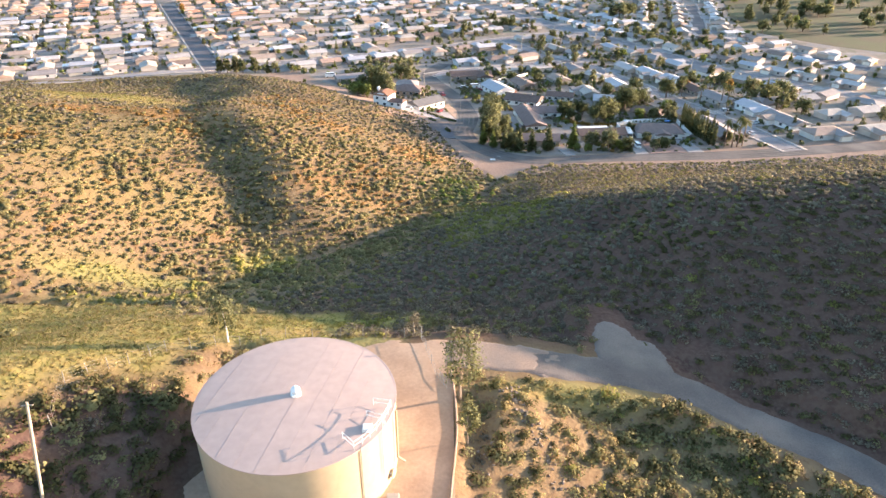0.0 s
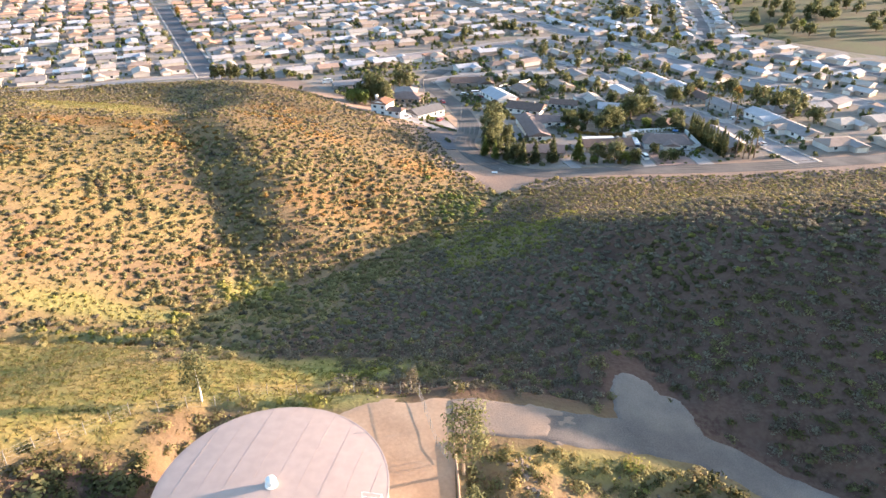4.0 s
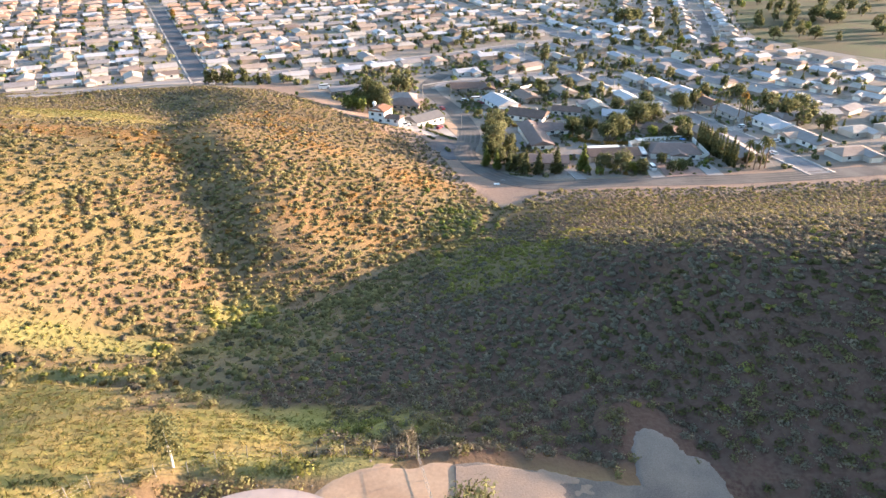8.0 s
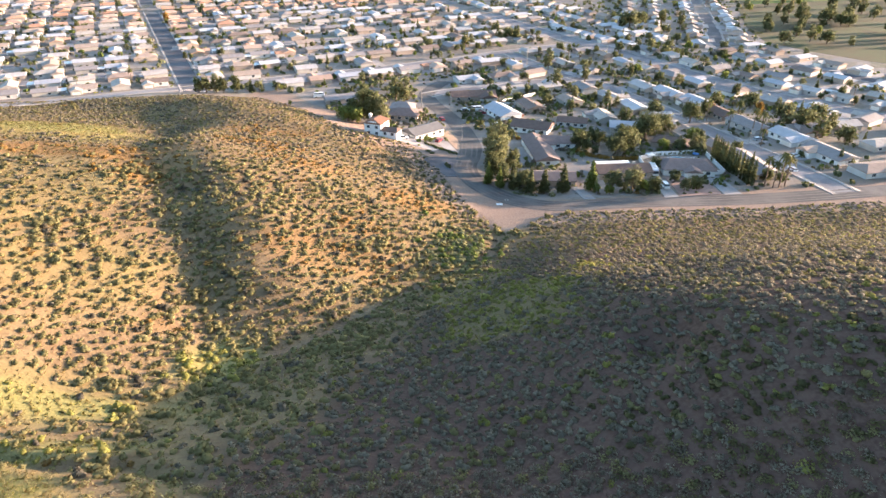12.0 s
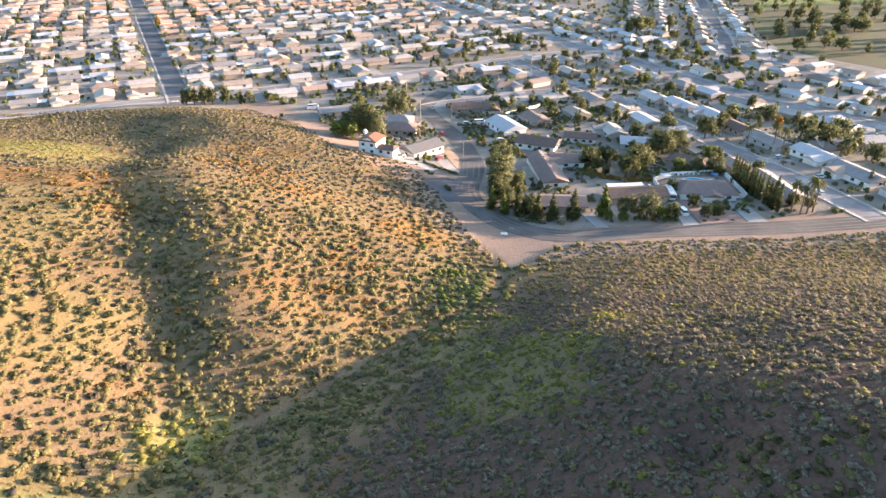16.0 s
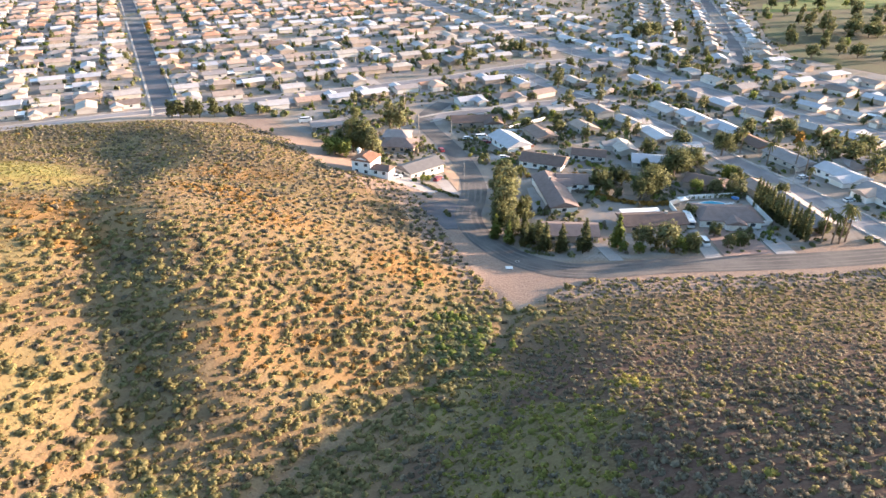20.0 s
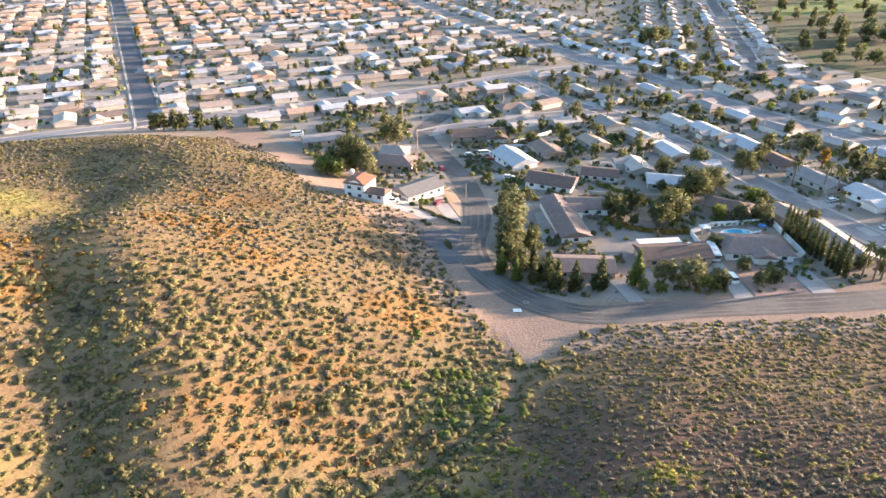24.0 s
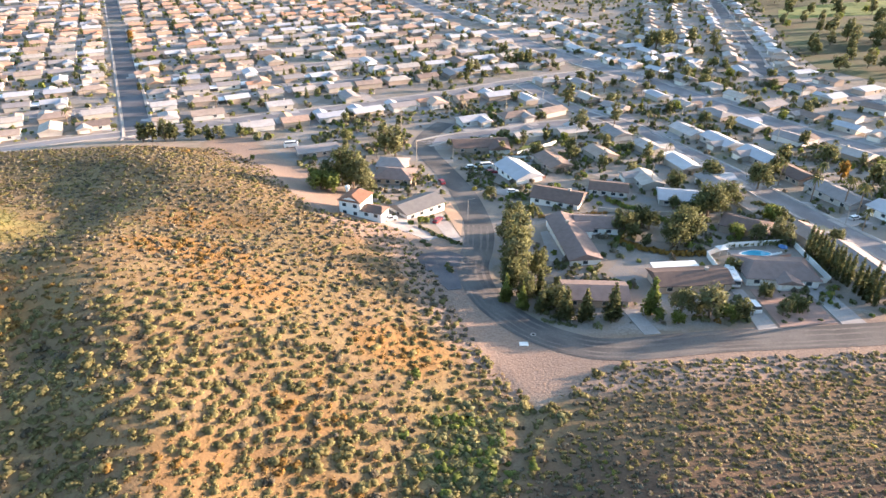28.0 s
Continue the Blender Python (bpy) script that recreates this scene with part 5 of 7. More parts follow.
# gardens that stay open
taken += [(74, 318, 13), (80, 334, 12), (22, 288, 12), (24, 312, 10), (25, 340, 9), (58, 300, 10), (95, 308, 12), (112, 345, 9), (-40, 365, 14), (5, 325, 8), (24, 362, 8), (14, 398, 8), (62, 273, 10), (88, 273, 10), (-45, 395, 10), (70, 345, 8), (-78, 405, 9), (-125, 428, 14), (60, 372, 6)]
slab("driveway", [(-3.2, 335), (1.2, 340), (8.2, 316.5), (4.2, 314)], 0.1, CONCRETE, "pinkish concrete driveway down to the bend", "driveway")
slab("sand_verge", [(1.6, 346), (4.2, 352), (8.6, 336), (7.6, 320), (4, 334)], 0.08, SAND, "sunlit sandy verge beside the road", "verge")
slab("driveway", [(34.7, 324), (38, 325), (40.5, 302), (34.5, 302)], 0.1, CONCRETE, "pale concrete drive along the house", "driveway")
slab("driveway", [(50, 273), (54, 273), (57, 261), (52.6, 260.5)], 0.14, CONCRETE, "pale concrete driveway between pines", "driveway")
slab("driveway", [(83.6, 284), (87, 284), (88.2, 264), (82.6, 263)], 0.13, CONCRETE, "pale concrete driveway with a parked van", "driveway")
slab("driveway", [(104.9, 285), (110.8, 286), (112.6, 266.5), (105.8, 266)], 0.14, CONCRETE, "wide pale concrete driveway", "driveway")
slab("front_garden", [(89, 284), (104, 284), (105, 266.5), (89, 264.5)], 0.1, mat("red_gravel", (0.33, 0.22, 0.18), 0.95, 0.18, 1.0, 0.4, world_space=True), "reddish gravel front garden with stones", "garden")
slab("driveway", [(14, 396), (24, 398), (25, 384), (12, 384)], 0.1, CONCRETE, "concrete yard with parked cars", "driveway")
slab("driveway", [(19, 372), (32, 366), (30, 358), (19, 362)], 0.1, CONCRETE, "pale concrete driveway off the road", "driveway")
slab("pool_terrace", [(92, 309), (109, 309.5), (110, 300), (93, 300)], 0.1, CONCRETE, "pale paved terrace round the pool", "terrace")
slab("driveway", [(-22, 325), (-12, 331), (0, 317), (-3, 313)], 0.1, CONCRETE, "pale concrete drive beside the hedge", "driveway")
slab("road_apron", [(-7, 301), (-4, 292), (3, 281), (7, 283), (5.6, 296), (8, 305), (3, 307)], 0.1, ASPHALT, "dark asphalt turning apron at the bend", "road")
for pts in ([(134, 352), (140, 350), (142, 344), (136, 345)], [(137, 334), (150, 337), (151, 330), (139, 327)], [(142, 310), (156, 313), (157, 306), (143, 303)], [(132, 376), (136, 377), (138, 370), (134, 369)]):
    slab("driveway", pts, 0.12, CONCRETE, "pale concrete driveway off the side street", "driveway")
bm = bmesh.new()
ring = [(100.2 + (3.9 + 0.8 * math.cos(2 * a)) * math.cos(a), 306.2 + (1.9 + 0.5 * math.sin(a + 0.6)) * math.sin(a)) for a in [k * math.tau / 28 for k in range(28)]]
pool = empty("swimming_pool", Matrix.Translation(at(100.2, 306.2)))
zp = 0.2
bm.faces.new([bm.verts.new((px - 100.2, py - 306.2, zp)) for px, py in ring])
part("water", bm, POOL, pool, "clear blue water")
bm = bmesh.new()
vs = [[bm.verts.new(((px - 100.2) * k, (py - 306.2) * k, zp + u)) for px, py in ring] for k, u in ((1.0, -0.2), (1.0, 0.08), (1.13, 0.08), (1.13, -0.2))]
for a, b in zip(vs, vs[1:]):
    for i in range(28):
        bm.faces.new((a[i], a[(i + 1) % 28], b[(i + 1) % 28], b[i]))
part("coping", bm, WHITE, pool)
tagged(pool, "kidney-shaped blue swimming pool in a paved yard", "pool")
fence_wall("garden_wall", [(84, 296), (84.2, 305), (93.5, 311), (115, 314), (114, 288), (107, 287)], 1.8, 0.22, WHITE, "white rendered wall round the pool garden")
fence_wall("garden_wall", [(28, 404), (44, 404), (58, 398)], 1.7, 0.2, WHITE, "white garden wall behind a house")
fence_wall("garden_wall", [(120, 318), (112, 336), (108, 360)], 1.6, 0.2, BLOCK, "tan block wall along back gardens")
fence_wall("garden_wall", [(58, 342), (74, 338), (88, 338)], 1.5, 0.2, BLOCK, "tan block wall between gardens")
hedge([(-6.4, 324.4), (0, 318.5), (7.1, 313)], 1.0, 1.1, TREE_GREEN, "dark clipped hedge beside the driveway")
hedge([(36, 336), (48, 337), (60, 338.5)], 1.1, 1.4, ORANGE_BUSH, "rusty brown hedge behind the long house")
hedge([(60, 315), (66, 309), (76, 305.5), (84, 306)], 1.6, 1.6, AUTUMN, "row of brownish bushes below a bank")
hedge([(64, 352), (69, 345), (76, 336), (86, 322)], 1.8, 1.8, BRIGHT, "bright green hedge between two gardens")
hedge([(28, 268), (36, 265)], 0.9, 0.8, OLIVE, "low hedge along the roadside")
hedge([(12, 408), (14, 400)], 0.7, 1.2, TREE_GREEN, "dark hedge beside the street")
hedge([(93, 311.5), (104, 313), (113, 313)], 1.2, 1.7, OLIVE, "shaggy hedge behind the pool")
bed = [(3, 297), (4, 292)]
hedge(bed, 1.2, 0.9, TREE_GREEN, "dark shrub island on the bend")


def vehicle(name, length, width, tall, material, label, nose=0.28, tail=0.12, belt=0.5, roof_in=0.12, wheels=0.34):
    """A parked vehicle along x: body, glasshouse, four wheels."""
    root = empty(name)
    L, W = length / 2, width / 2
    bm = bmesh.new()
    zb = wheels + (tall - wheels) * belt
    box(bm, -L, L, -W, W, wheels * 0.55, zb, 0.12)
    part("body", bm, material, root)
    bm = bmesh.new()
    a0, a1 = -L + length * tail * 0.4, L - length * nose
    lo = [bm.verts.new(v) for v in ((a0, -W * 0.93, zb), (a1, -W * 0.93, zb), (a1, W * 0.93, zb), (a0, W * 0.93, zb))]
    s = (tall - zb)
    hi = [bm.verts.new(v) for v in ((a0 + s * 0.35, -W * (0.93 - roof_in), tall - 0.08), (a1 - s * 0.7, -W * (0.93 - roof_in), tall - 0.08), (a1 - s * 0.7, W * (0.93 - roof_in), tall - 0.08), (a0 + s * 0.35, W * (0.93 - roof_in), tall - 0.08))]
    for i in range(4):
        j = (i + 1) % 4
        bm.faces.new((lo[i], lo[j], hi[j], hi[i]))
    part("window_band", bm, GLASS, root)
    bm = bmesh.new()
    box(bm, a0 + s * 0.3, a1 - s * 0.62, -W * (0.95 - roof_in), W * (0.95 - roof_in), tall - 0.1, tall, 0.04)
    part("roof", bm, material, root)
    for sx in (-1, 1):
        for sy in (-1, 1):
            bm = bmesh.new()
            tube(bm, (sx * L * 0.6, sy * (W - 0.2), wheels), (sx * L * 0.6, sy * (W + 0.02), wheels), wheels, wheels, 14)
            part("wheel", bm, RUBBER, root)
    return tagged(root, label, "car")


def stand(ob, x, y, turn, up=0.16):
    ob.matrix_basis = Matrix.Translation(at(x, y, up)) @ Matrix.Rotation(radians(turn), 4, "Z")
    return ob


stand(vehicle("van", 5.6, 2.0, 2.15, CAR_WHITE, "white panel van parked on a driveway", nose=0.2, belt=0.5), 85.6, 273.5, 95)
stand(vehicle("car", 4.5, 1.8, 1.45, CAR_RED, "dark red car parked on the pink driveway"), -0.2, 331.5, 60)
stand(vehicle("car", 4.6, 1.8, 1.5, CAR_RED, "red car standing on the street"), 1.1, 373.5, 108)
stand(vehicle("pickup_truck", 5.4, 1.95, 1.8, CAR_WHITE, "white pickup parked below the villa", tail=0.9), -16.6, 327, 20)
stand(vehicle("car", 4.8, 1.85, 1.6, CAR_WHITE, "white car parked in a concrete yard"), 14, 392.5, 5)
stand(vehicle("camper_trailer", 6.2, 2.2, 2.5, CAR_WHITE, "white camper trailer in a concrete yard", nose=0.1, belt=0.65), 20.3, 393, 8)
stand(vehicle("car", 4.6, 1.8, 1.45, CAR_RED, "dark red car parked by a white house"), 22.5, 386, 10)
stand(vehicle("car", 4.5, 1.8, 1.45, CAR_WHITE, "silver-white car on a driveway"), 29, 362, 0)
stand(vehicle("car", 4.6, 1.8, 1.45, CAR_PAINT, "dark car parked on a side street drive"), 147, 334, 20)
stand(vehicle("car", 4.6, 1.8, 1.45, CAR_PAINT, "car parked on a side street drive"), 152, 309, 15)
stand(vehicle("car", 4.5, 1.8, 1.45, CAR_PAINT, "dark car driving on the side street"), 143, 292, 100)
stand(vehicle("camper_trailer", 6.5, 2.3, 2.8, CAR_WHITE, "white camper at the edge of town", nose=0.08, belt=0.7), -70, 421, 15)
# motor home beside the brown house
rv = empty("motorhome")
bm = bmesh.new()
box(bm, -4.6, 4.3, -1.2, 1.2, 0.5, 3.1, 0.2)
part("body", bm, CAR_WHITE, rv)
bm = bmesh.new()
box(bm, 4.2, 4.42, -1.05, 1.05, 1.5, 2.6, 0.05)
part("windscreen", bm, GLASS, rv)
for yy in (-1.215, 1.16):
    bm = bmesh.new()
    box(bm, -3.8, 3.6, yy, yy + 0.055, 1.75, 2.35)
    part("side_window", bm, GLASS, rv)
for xx in (-2.4, 0.8):
    bm = bmesh.new()
    box(bm, xx, xx + 1.1, -0.5, 0.5, 3.1, 3.35, 0.06)
    part("roof_vent", bm, WHITE, rv)
for sx in (-2.6, 3.0):
    for sy in (-1, 1):
        bm = bmesh.new()
        tube(bm, (sx, sy * 0.95, 0.45), (sx, sy * 1.22, 0.45), 0.45, 0.45, 14)
        part("wheel", bm, RUBBER, rv)
stand(tagged(rv, "long white motorhome parked between two houses", "motorhome"), 85.6, 288.5, -95)

# the trees of the near corner
for k in range(17):
    f = k / 16
    if k == 11:
        continue
    plant("cypress", 114.6 + 4.4 * f + rnd.uniform(-0.3, 0.3), 303.5 - 28.5 * f, rnd.uniform(1.1, 1.4))
for px, py in ((124, 274.6), (126.8, 273.4), (129.2, 273.6), (132, 275)):
    plant("palm", px, py, rnd.uniform(0.95, 1.1), 0)
for px, py, k in ((140, 351, 1.0), (149, 345, 1.05), (148, 335, 1.1), (144, 324, 0.7), (136, 369, 0.9), (150, 366, 1.0)):
    plant("palm", px, py, k, 0)
for px, py in ((19.6, 359.7), (33.6, 339.3), (97, 274)):
    plant("date", px, py, 0.95)
for kind, px, py, k, w in (
        ("pine", 19, 277.5, 1.1, 1), ("pine", 23, 274, 1.05, 1), ("pine", 28, 272, 0.9, 0), ("broad", 32, 275, 0.75, 0), ("tall", 24.5, 279, 0.9, 0), ("tall", 22.5, 287, 1.35, 1), ("tall", 23, 296, 1.4, 0), ("tall", 20.5, 283, 1.0, 0),
        ("tall", 25, 303, 1.4, 1), ("tall", 22.5, 311, 1.25, 1), ("tall", 25, 319, 1.25, 0), ("pine", 29, 282, 0.9, 0), ("tall", 29.5, 291, 0.9, 0), ("pine", 34, 269, 1.1, 0),
        ("pine", 39, 268, 1.15, 0), ("pine", 46, 267.5, 1.3, 0), ("pine", 47.5, 270, 0.8, 1), ("pine", 57, 270.5, 1.35, 1), ("round", 58, 268, 0.75, 1), ("round", 65, 270.5, 1.0, 2), ("round", 63, 266, 0.75, 1), ("round", 72, 269, 1.25, 2),
        ("round", 75, 267, 1.0, 1), ("round", 80, 268, 1.0, 0), ("round", 91, 279, 0.8, 0), ("round", 87.5, 293, 0.8, 0), ("round", 92, 270, 0.65, 2), ("round", 98, 272, 0.6, 3 % 3), ("broad", 81, 318, 1.15, 0), ("broad", 76, 312, 0.95, 0), ("round", 64, 318, 1.0, 0),
        ("round", 98, 318, 1.1, 1), ("round", 104, 315, 0.9, 2), ("tall", 111, 316, 0.8, 1), ("tall", 113, 313, 0.75, 1), ("broad", 106, 346, 1.0, 0), ("round", 92, 362, 1.2, 0), ("round", 88, 336, 0.9, 0), ("round", 70, 330, 1.0, 0),
        ("tall", 66, 325, 0.6, 0), ("broad", 72, 326, 0.7, 0), ("round", 84, 330, 0.9, 2), ("round", 67, 312, 0.7, 0), ("round", 61, 308, 0.5, 1),
        ("tall", -33, 361, 1.45, 0), ("tall", -28.5, 357, 1.25, 1), ("tall", -38, 366, 1.4, 0), ("tall", -43, 362, 1.1, 0), ("broad", -36, 372, 1.1, 0), ("round", -45, 356, 1.5, 1), ("round", -39.5, 353.5, 1.5, 1), ("round", -48, 362, 1.3, 1), ("tall", -31, 367, 1.0, 1), ("tall", -35, 374, 0.9, 0),
        ("tall", -20, 408, 1.35, 1), ("tall", -25, 412, 1.2, 1), ("round", -12, 374, 0.7, 1), ("palm", -10, 372, 0.5, 1), ("round", -22, 336, 0.6, 1), ("round", -6, 327.5, 0.55, 1), ("round", -4, 329, 0.5, 1),
        ("tall", -140, 423, 0.9, 0), ("tall", -136, 424, 1.0, 0), ("tall", -131, 426, 1.0, 1), ("tall", -127, 427, 0.9, 0), ("tall", -120, 430, 0.9, 0), ("pine", -112, 432, 0.9, 0), ("round", -108, 434, 0.9, 2), ("round", -98, 437, 0.8, 0),
        ("autumn", -255, 683, 1.1, 0), ("round", -252, 676, 0.8, 1), ("round", -55, 398, 0.5, 1), ("round", -82, 398, 0.5, 1), ("tall", 150, 396, 1.0, 0), ("tall", 168, 352, 1.2, 1), ("tall", 174, 348, 1.1, 0), ("broad", 180, 356, 1.0, 0), ("tall", 186, 346, 1.0, 1), ("tall", 172, 366, 1.0, 0), ("broad", 190, 366, 1.1, 0), ("autumn", 165, 376, 1.0, 0), ("round", 178, 338, 1.2, 2), ("round", 128, 312, 0.9, 0), ("round", 127, 280, 0.8, 0), ("round", 131, 277, 0.7, 0), ("broad", 185, 330, 0.9, 0),
        ("tall", 92, 400, 0.8, 1), ("round", 70, 390, 0.9, 0), ("round", 80, 380, 0.8, 2), ("tall", 60, 412, 0.8, 0), ("round", 50, 400, 0.7, 1), ("pine", 66, 446, 0.9, 0), ("tall", 72, 448, 1.0, 1), ("round", 96, 440, 0.9, 0), ("round", 118, 330, 0.9, 0), ("round", 86, 344, 0.8, 0)):
    plant(kind, px, py, k, w)
for px, py, k, w in ((-27, 320, 0.9, 0), (-9, 319, 0.8, 3), (-3, 309, 1.3, 0), (-5, 311, 1.2, 0), (30, 276, 1.4, 1), (36, 271, 1.2, 0), (52, 281, 1.3, 2), (60, 272, 1.2, 1), (66, 276, 1.3, 0), (80, 279, 1.1, 2), (93, 280, 1.0, 1), (96, 268, 0.8, 1), (101, 268, 0.8, 0), (91, 267, 0.8, 1), (104, 280, 0.9, 0), (116, 270, 0.9, 2), (120, 272, 1.4, 0), (34, 297, 1.2, 0), (38, 297, 1.4, 0), (46, 296, 1.5, 2), (49, 300, 1.2, 0), (52, 305, 1.5, 0), (57, 304, 1.4, 1), (62, 301, 1.2, 3), (15, 372, 1.4, 0), (14, 366, 1.6, 3), (12, 376, 1.4, 0), (30, 371, 1.2, 1), (26, 368, 1.3, 0), (36, 344, 1.3, 0), (56, 352, 1.3, 0), (60, 348, 1.6, 2), (-36, 318, 0.8, 1), (-31, 316, 0.7, 3), (-22, 317, 0.6, 1)):
    bush(px, py, k, w)

# the pool garden and the yards behind
TERRACOTTA = mat("terracotta_paving", (0.36, 0.19, 0.13), 0.85, 0.15, 1.5, 0.3, second=(0.29, 0.16, 0.115), scale2=0.3, world_space=True)
slab("pool_deck", [(98.4, 298.7), (109.3, 301.7), (111.5, 306.4), (105.6, 304.6), (101.2, 303)], 0.14, TERRACOTTA, "terracotta paved deck beside the pool", "deck")
slab("lawn", [(36.5, 417), (41.5, 415.5), (46, 422), (40.5, 426)], 0.12, LAWN, "small green lawn behind a garden wall", "lawn", 0.3)
fence_wall("garden_wall", [(36.7, 376), (44.1, 379)], 1.2, 0.25, mat("brick_red_render", (0.3, 0.16, 0.12), 0.9, 0.2, 2.0, 0.3), "low red-brown wall beside a white house")
fence_wall("garden_wall", [(35.5, 410), (46, 418.5), (56, 427)], 1.7, 0.2, WHITE, "white garden wall behind the long house")
fence_wall("board_fence", [(25.9, 402.6), (35.3, 407.8)], 1.7, 0.08, mat("orange_stain", (0.42, 0.22, 0.1), 0.85, 0.2, 3.0, 0.3), "orange-stained board fence between two yards")
bush(-23.8, 352.7, 1.7, 2)
BLUE_CLOTH = mat("blue_canvas", (0.06, 0.16, 0.36), 0.9, 0.1, 2.0, 0.2)


def parasol(x, y, label, cloth, r=1.5, tall=2.4):
    root = empty("parasol", Matrix.Translation(at(x, y, 0.12)))
    bm = bmesh.new()
    tube(bm, (0, 0, 0), (0, 0, 0.12), 0.3, 0.26, 14)
    part("base", bm, KERB, root)
    bm = bmesh.new()
    tube(bm, (0, 0, 0.12), (0, 0, tall + 0.1), 0.03, 0.025)
    part("pole", bm, WOOD_GREY, root)
    bm = bmesh.new()
    rim = [bm.verts.new((r * math.cos(k * math.tau / 8), r * math.sin(k * math.tau / 8), tall - 0.42)) for k in range(8)]
    low = [bm.verts.new((v.co.x * 0.99, v.co.y * 0.99, tall - 0.62)) for v in rim]
    peak = bm.verts.new((0, 0, tall))
    for k in range(8):
        bm.faces.new((peak, rim[k], rim[(k + 1) % 8]))
        bm.faces.new((rim[k], low[k], low[(k + 1) % 8], rim[(k + 1) % 8]))
    part("canopy", bm, cloth, root)
    for k in range(8):
        bm = bmesh.new()
        tube(bm, (0, 0, tall - 0.03), (0.97 * r * math.cos(k * math.tau / 8), 0.97 * r * math.sin(k * math.tau / 8), tall - 0.44), 0.012, 0.01, 5)
        part("rib", bm, WOOD_GREY, root)
    return tagged(root, label, "parasol")


def sun_lounger(x, y, turn):
    root = empty("sun_lounger", Matrix.Translation(at(x, y, 0.14)) @ Matrix.Rotation(radians(turn), 4, "Z"))
    bm = bmesh.new()
    box(bm, -0.95, 0.35, -0.33, 0.33, 0.3, 0.37, 0.02)
    part("seat", bm, WHITE, root)
    bm = bmesh.new()
    box(bm, 0, 0.75, -0.33, 0.33, -0.035, 0.035, 0.02)
    bmesh.ops.transform(bm, matrix=Matrix.Translation((0.34, 0, 0.34)) @ Matrix.Rotation(radians(-38), 4, "Y"), verts=bm.verts)
    part("backrest", bm, WHITE, root)
    for lx in (-0.85, 0.3):
        for ly in (-0.28, 0.28):
            bm = bmesh.new()
            box(bm, lx - 0.03, lx + 0.03, ly - 0.03, ly + 0.03, 0, 0.31)
            part("leg", bm, WHITE, root)
    return tagged(root, "white slatted sun lounger on the pool deck", "sun lounger", "loungers by the pool")


parasol(109, 307.6, "open blue canvas parasol beside the pool", BLUE_CLOTH)
for px, py, turn in ((104.6, 304.9, 20), (106, 305.5, 24), (107.3, 305.9, 15)):
    sun_lounger(px, py, turn)
canopy = empty("garden_canopy", Matrix.Translation(at(89.2, 306.4)) @ Matrix.Rotation(radians(12), 4, "Z"))
bm = bmesh.new()
gable(bm, -1.5, 1.5, -1.5, 1.5, 2.3, 0.6, 0.05, "x", 1.4, 0.05)
part("roof", bm, WHITE, canopy)
for lx in (-1.4, 1.4):
    for ly in (-1.4, 1.4):
        bm = bmesh.new()
        tube(bm, (lx, ly, -0.2), (lx, ly, 2.32), 0.04)
        part("post", bm, WHITE, canopy)
tagged(canopy, "white four-post garden canopy beside the pool wall", "canopy")

# white patio roof behind the brown house
patio = empty("patio_cover", Matrix.Translation(at(70.5, 294.5)) @ Matrix.Rotation(radians(5), 4, "Z"))
bm = bmesh.new()
box(bm, -7, 7, -1.8, 1.8, 2.5, 2.66, 0.03)
part("roof", bm, WHITE, patio)
for xx in (-6.7, -2.2, 2.2, 6.7):
    bm = bmesh.new()
    box(bm, xx - 0.07, xx + 0.07, 1.5, 1.64, -0.3, 2.5)
    part("post", bm, WHITE, patio)
tagged(patio, "flat white patio cover behind a brown house", "patio cover")


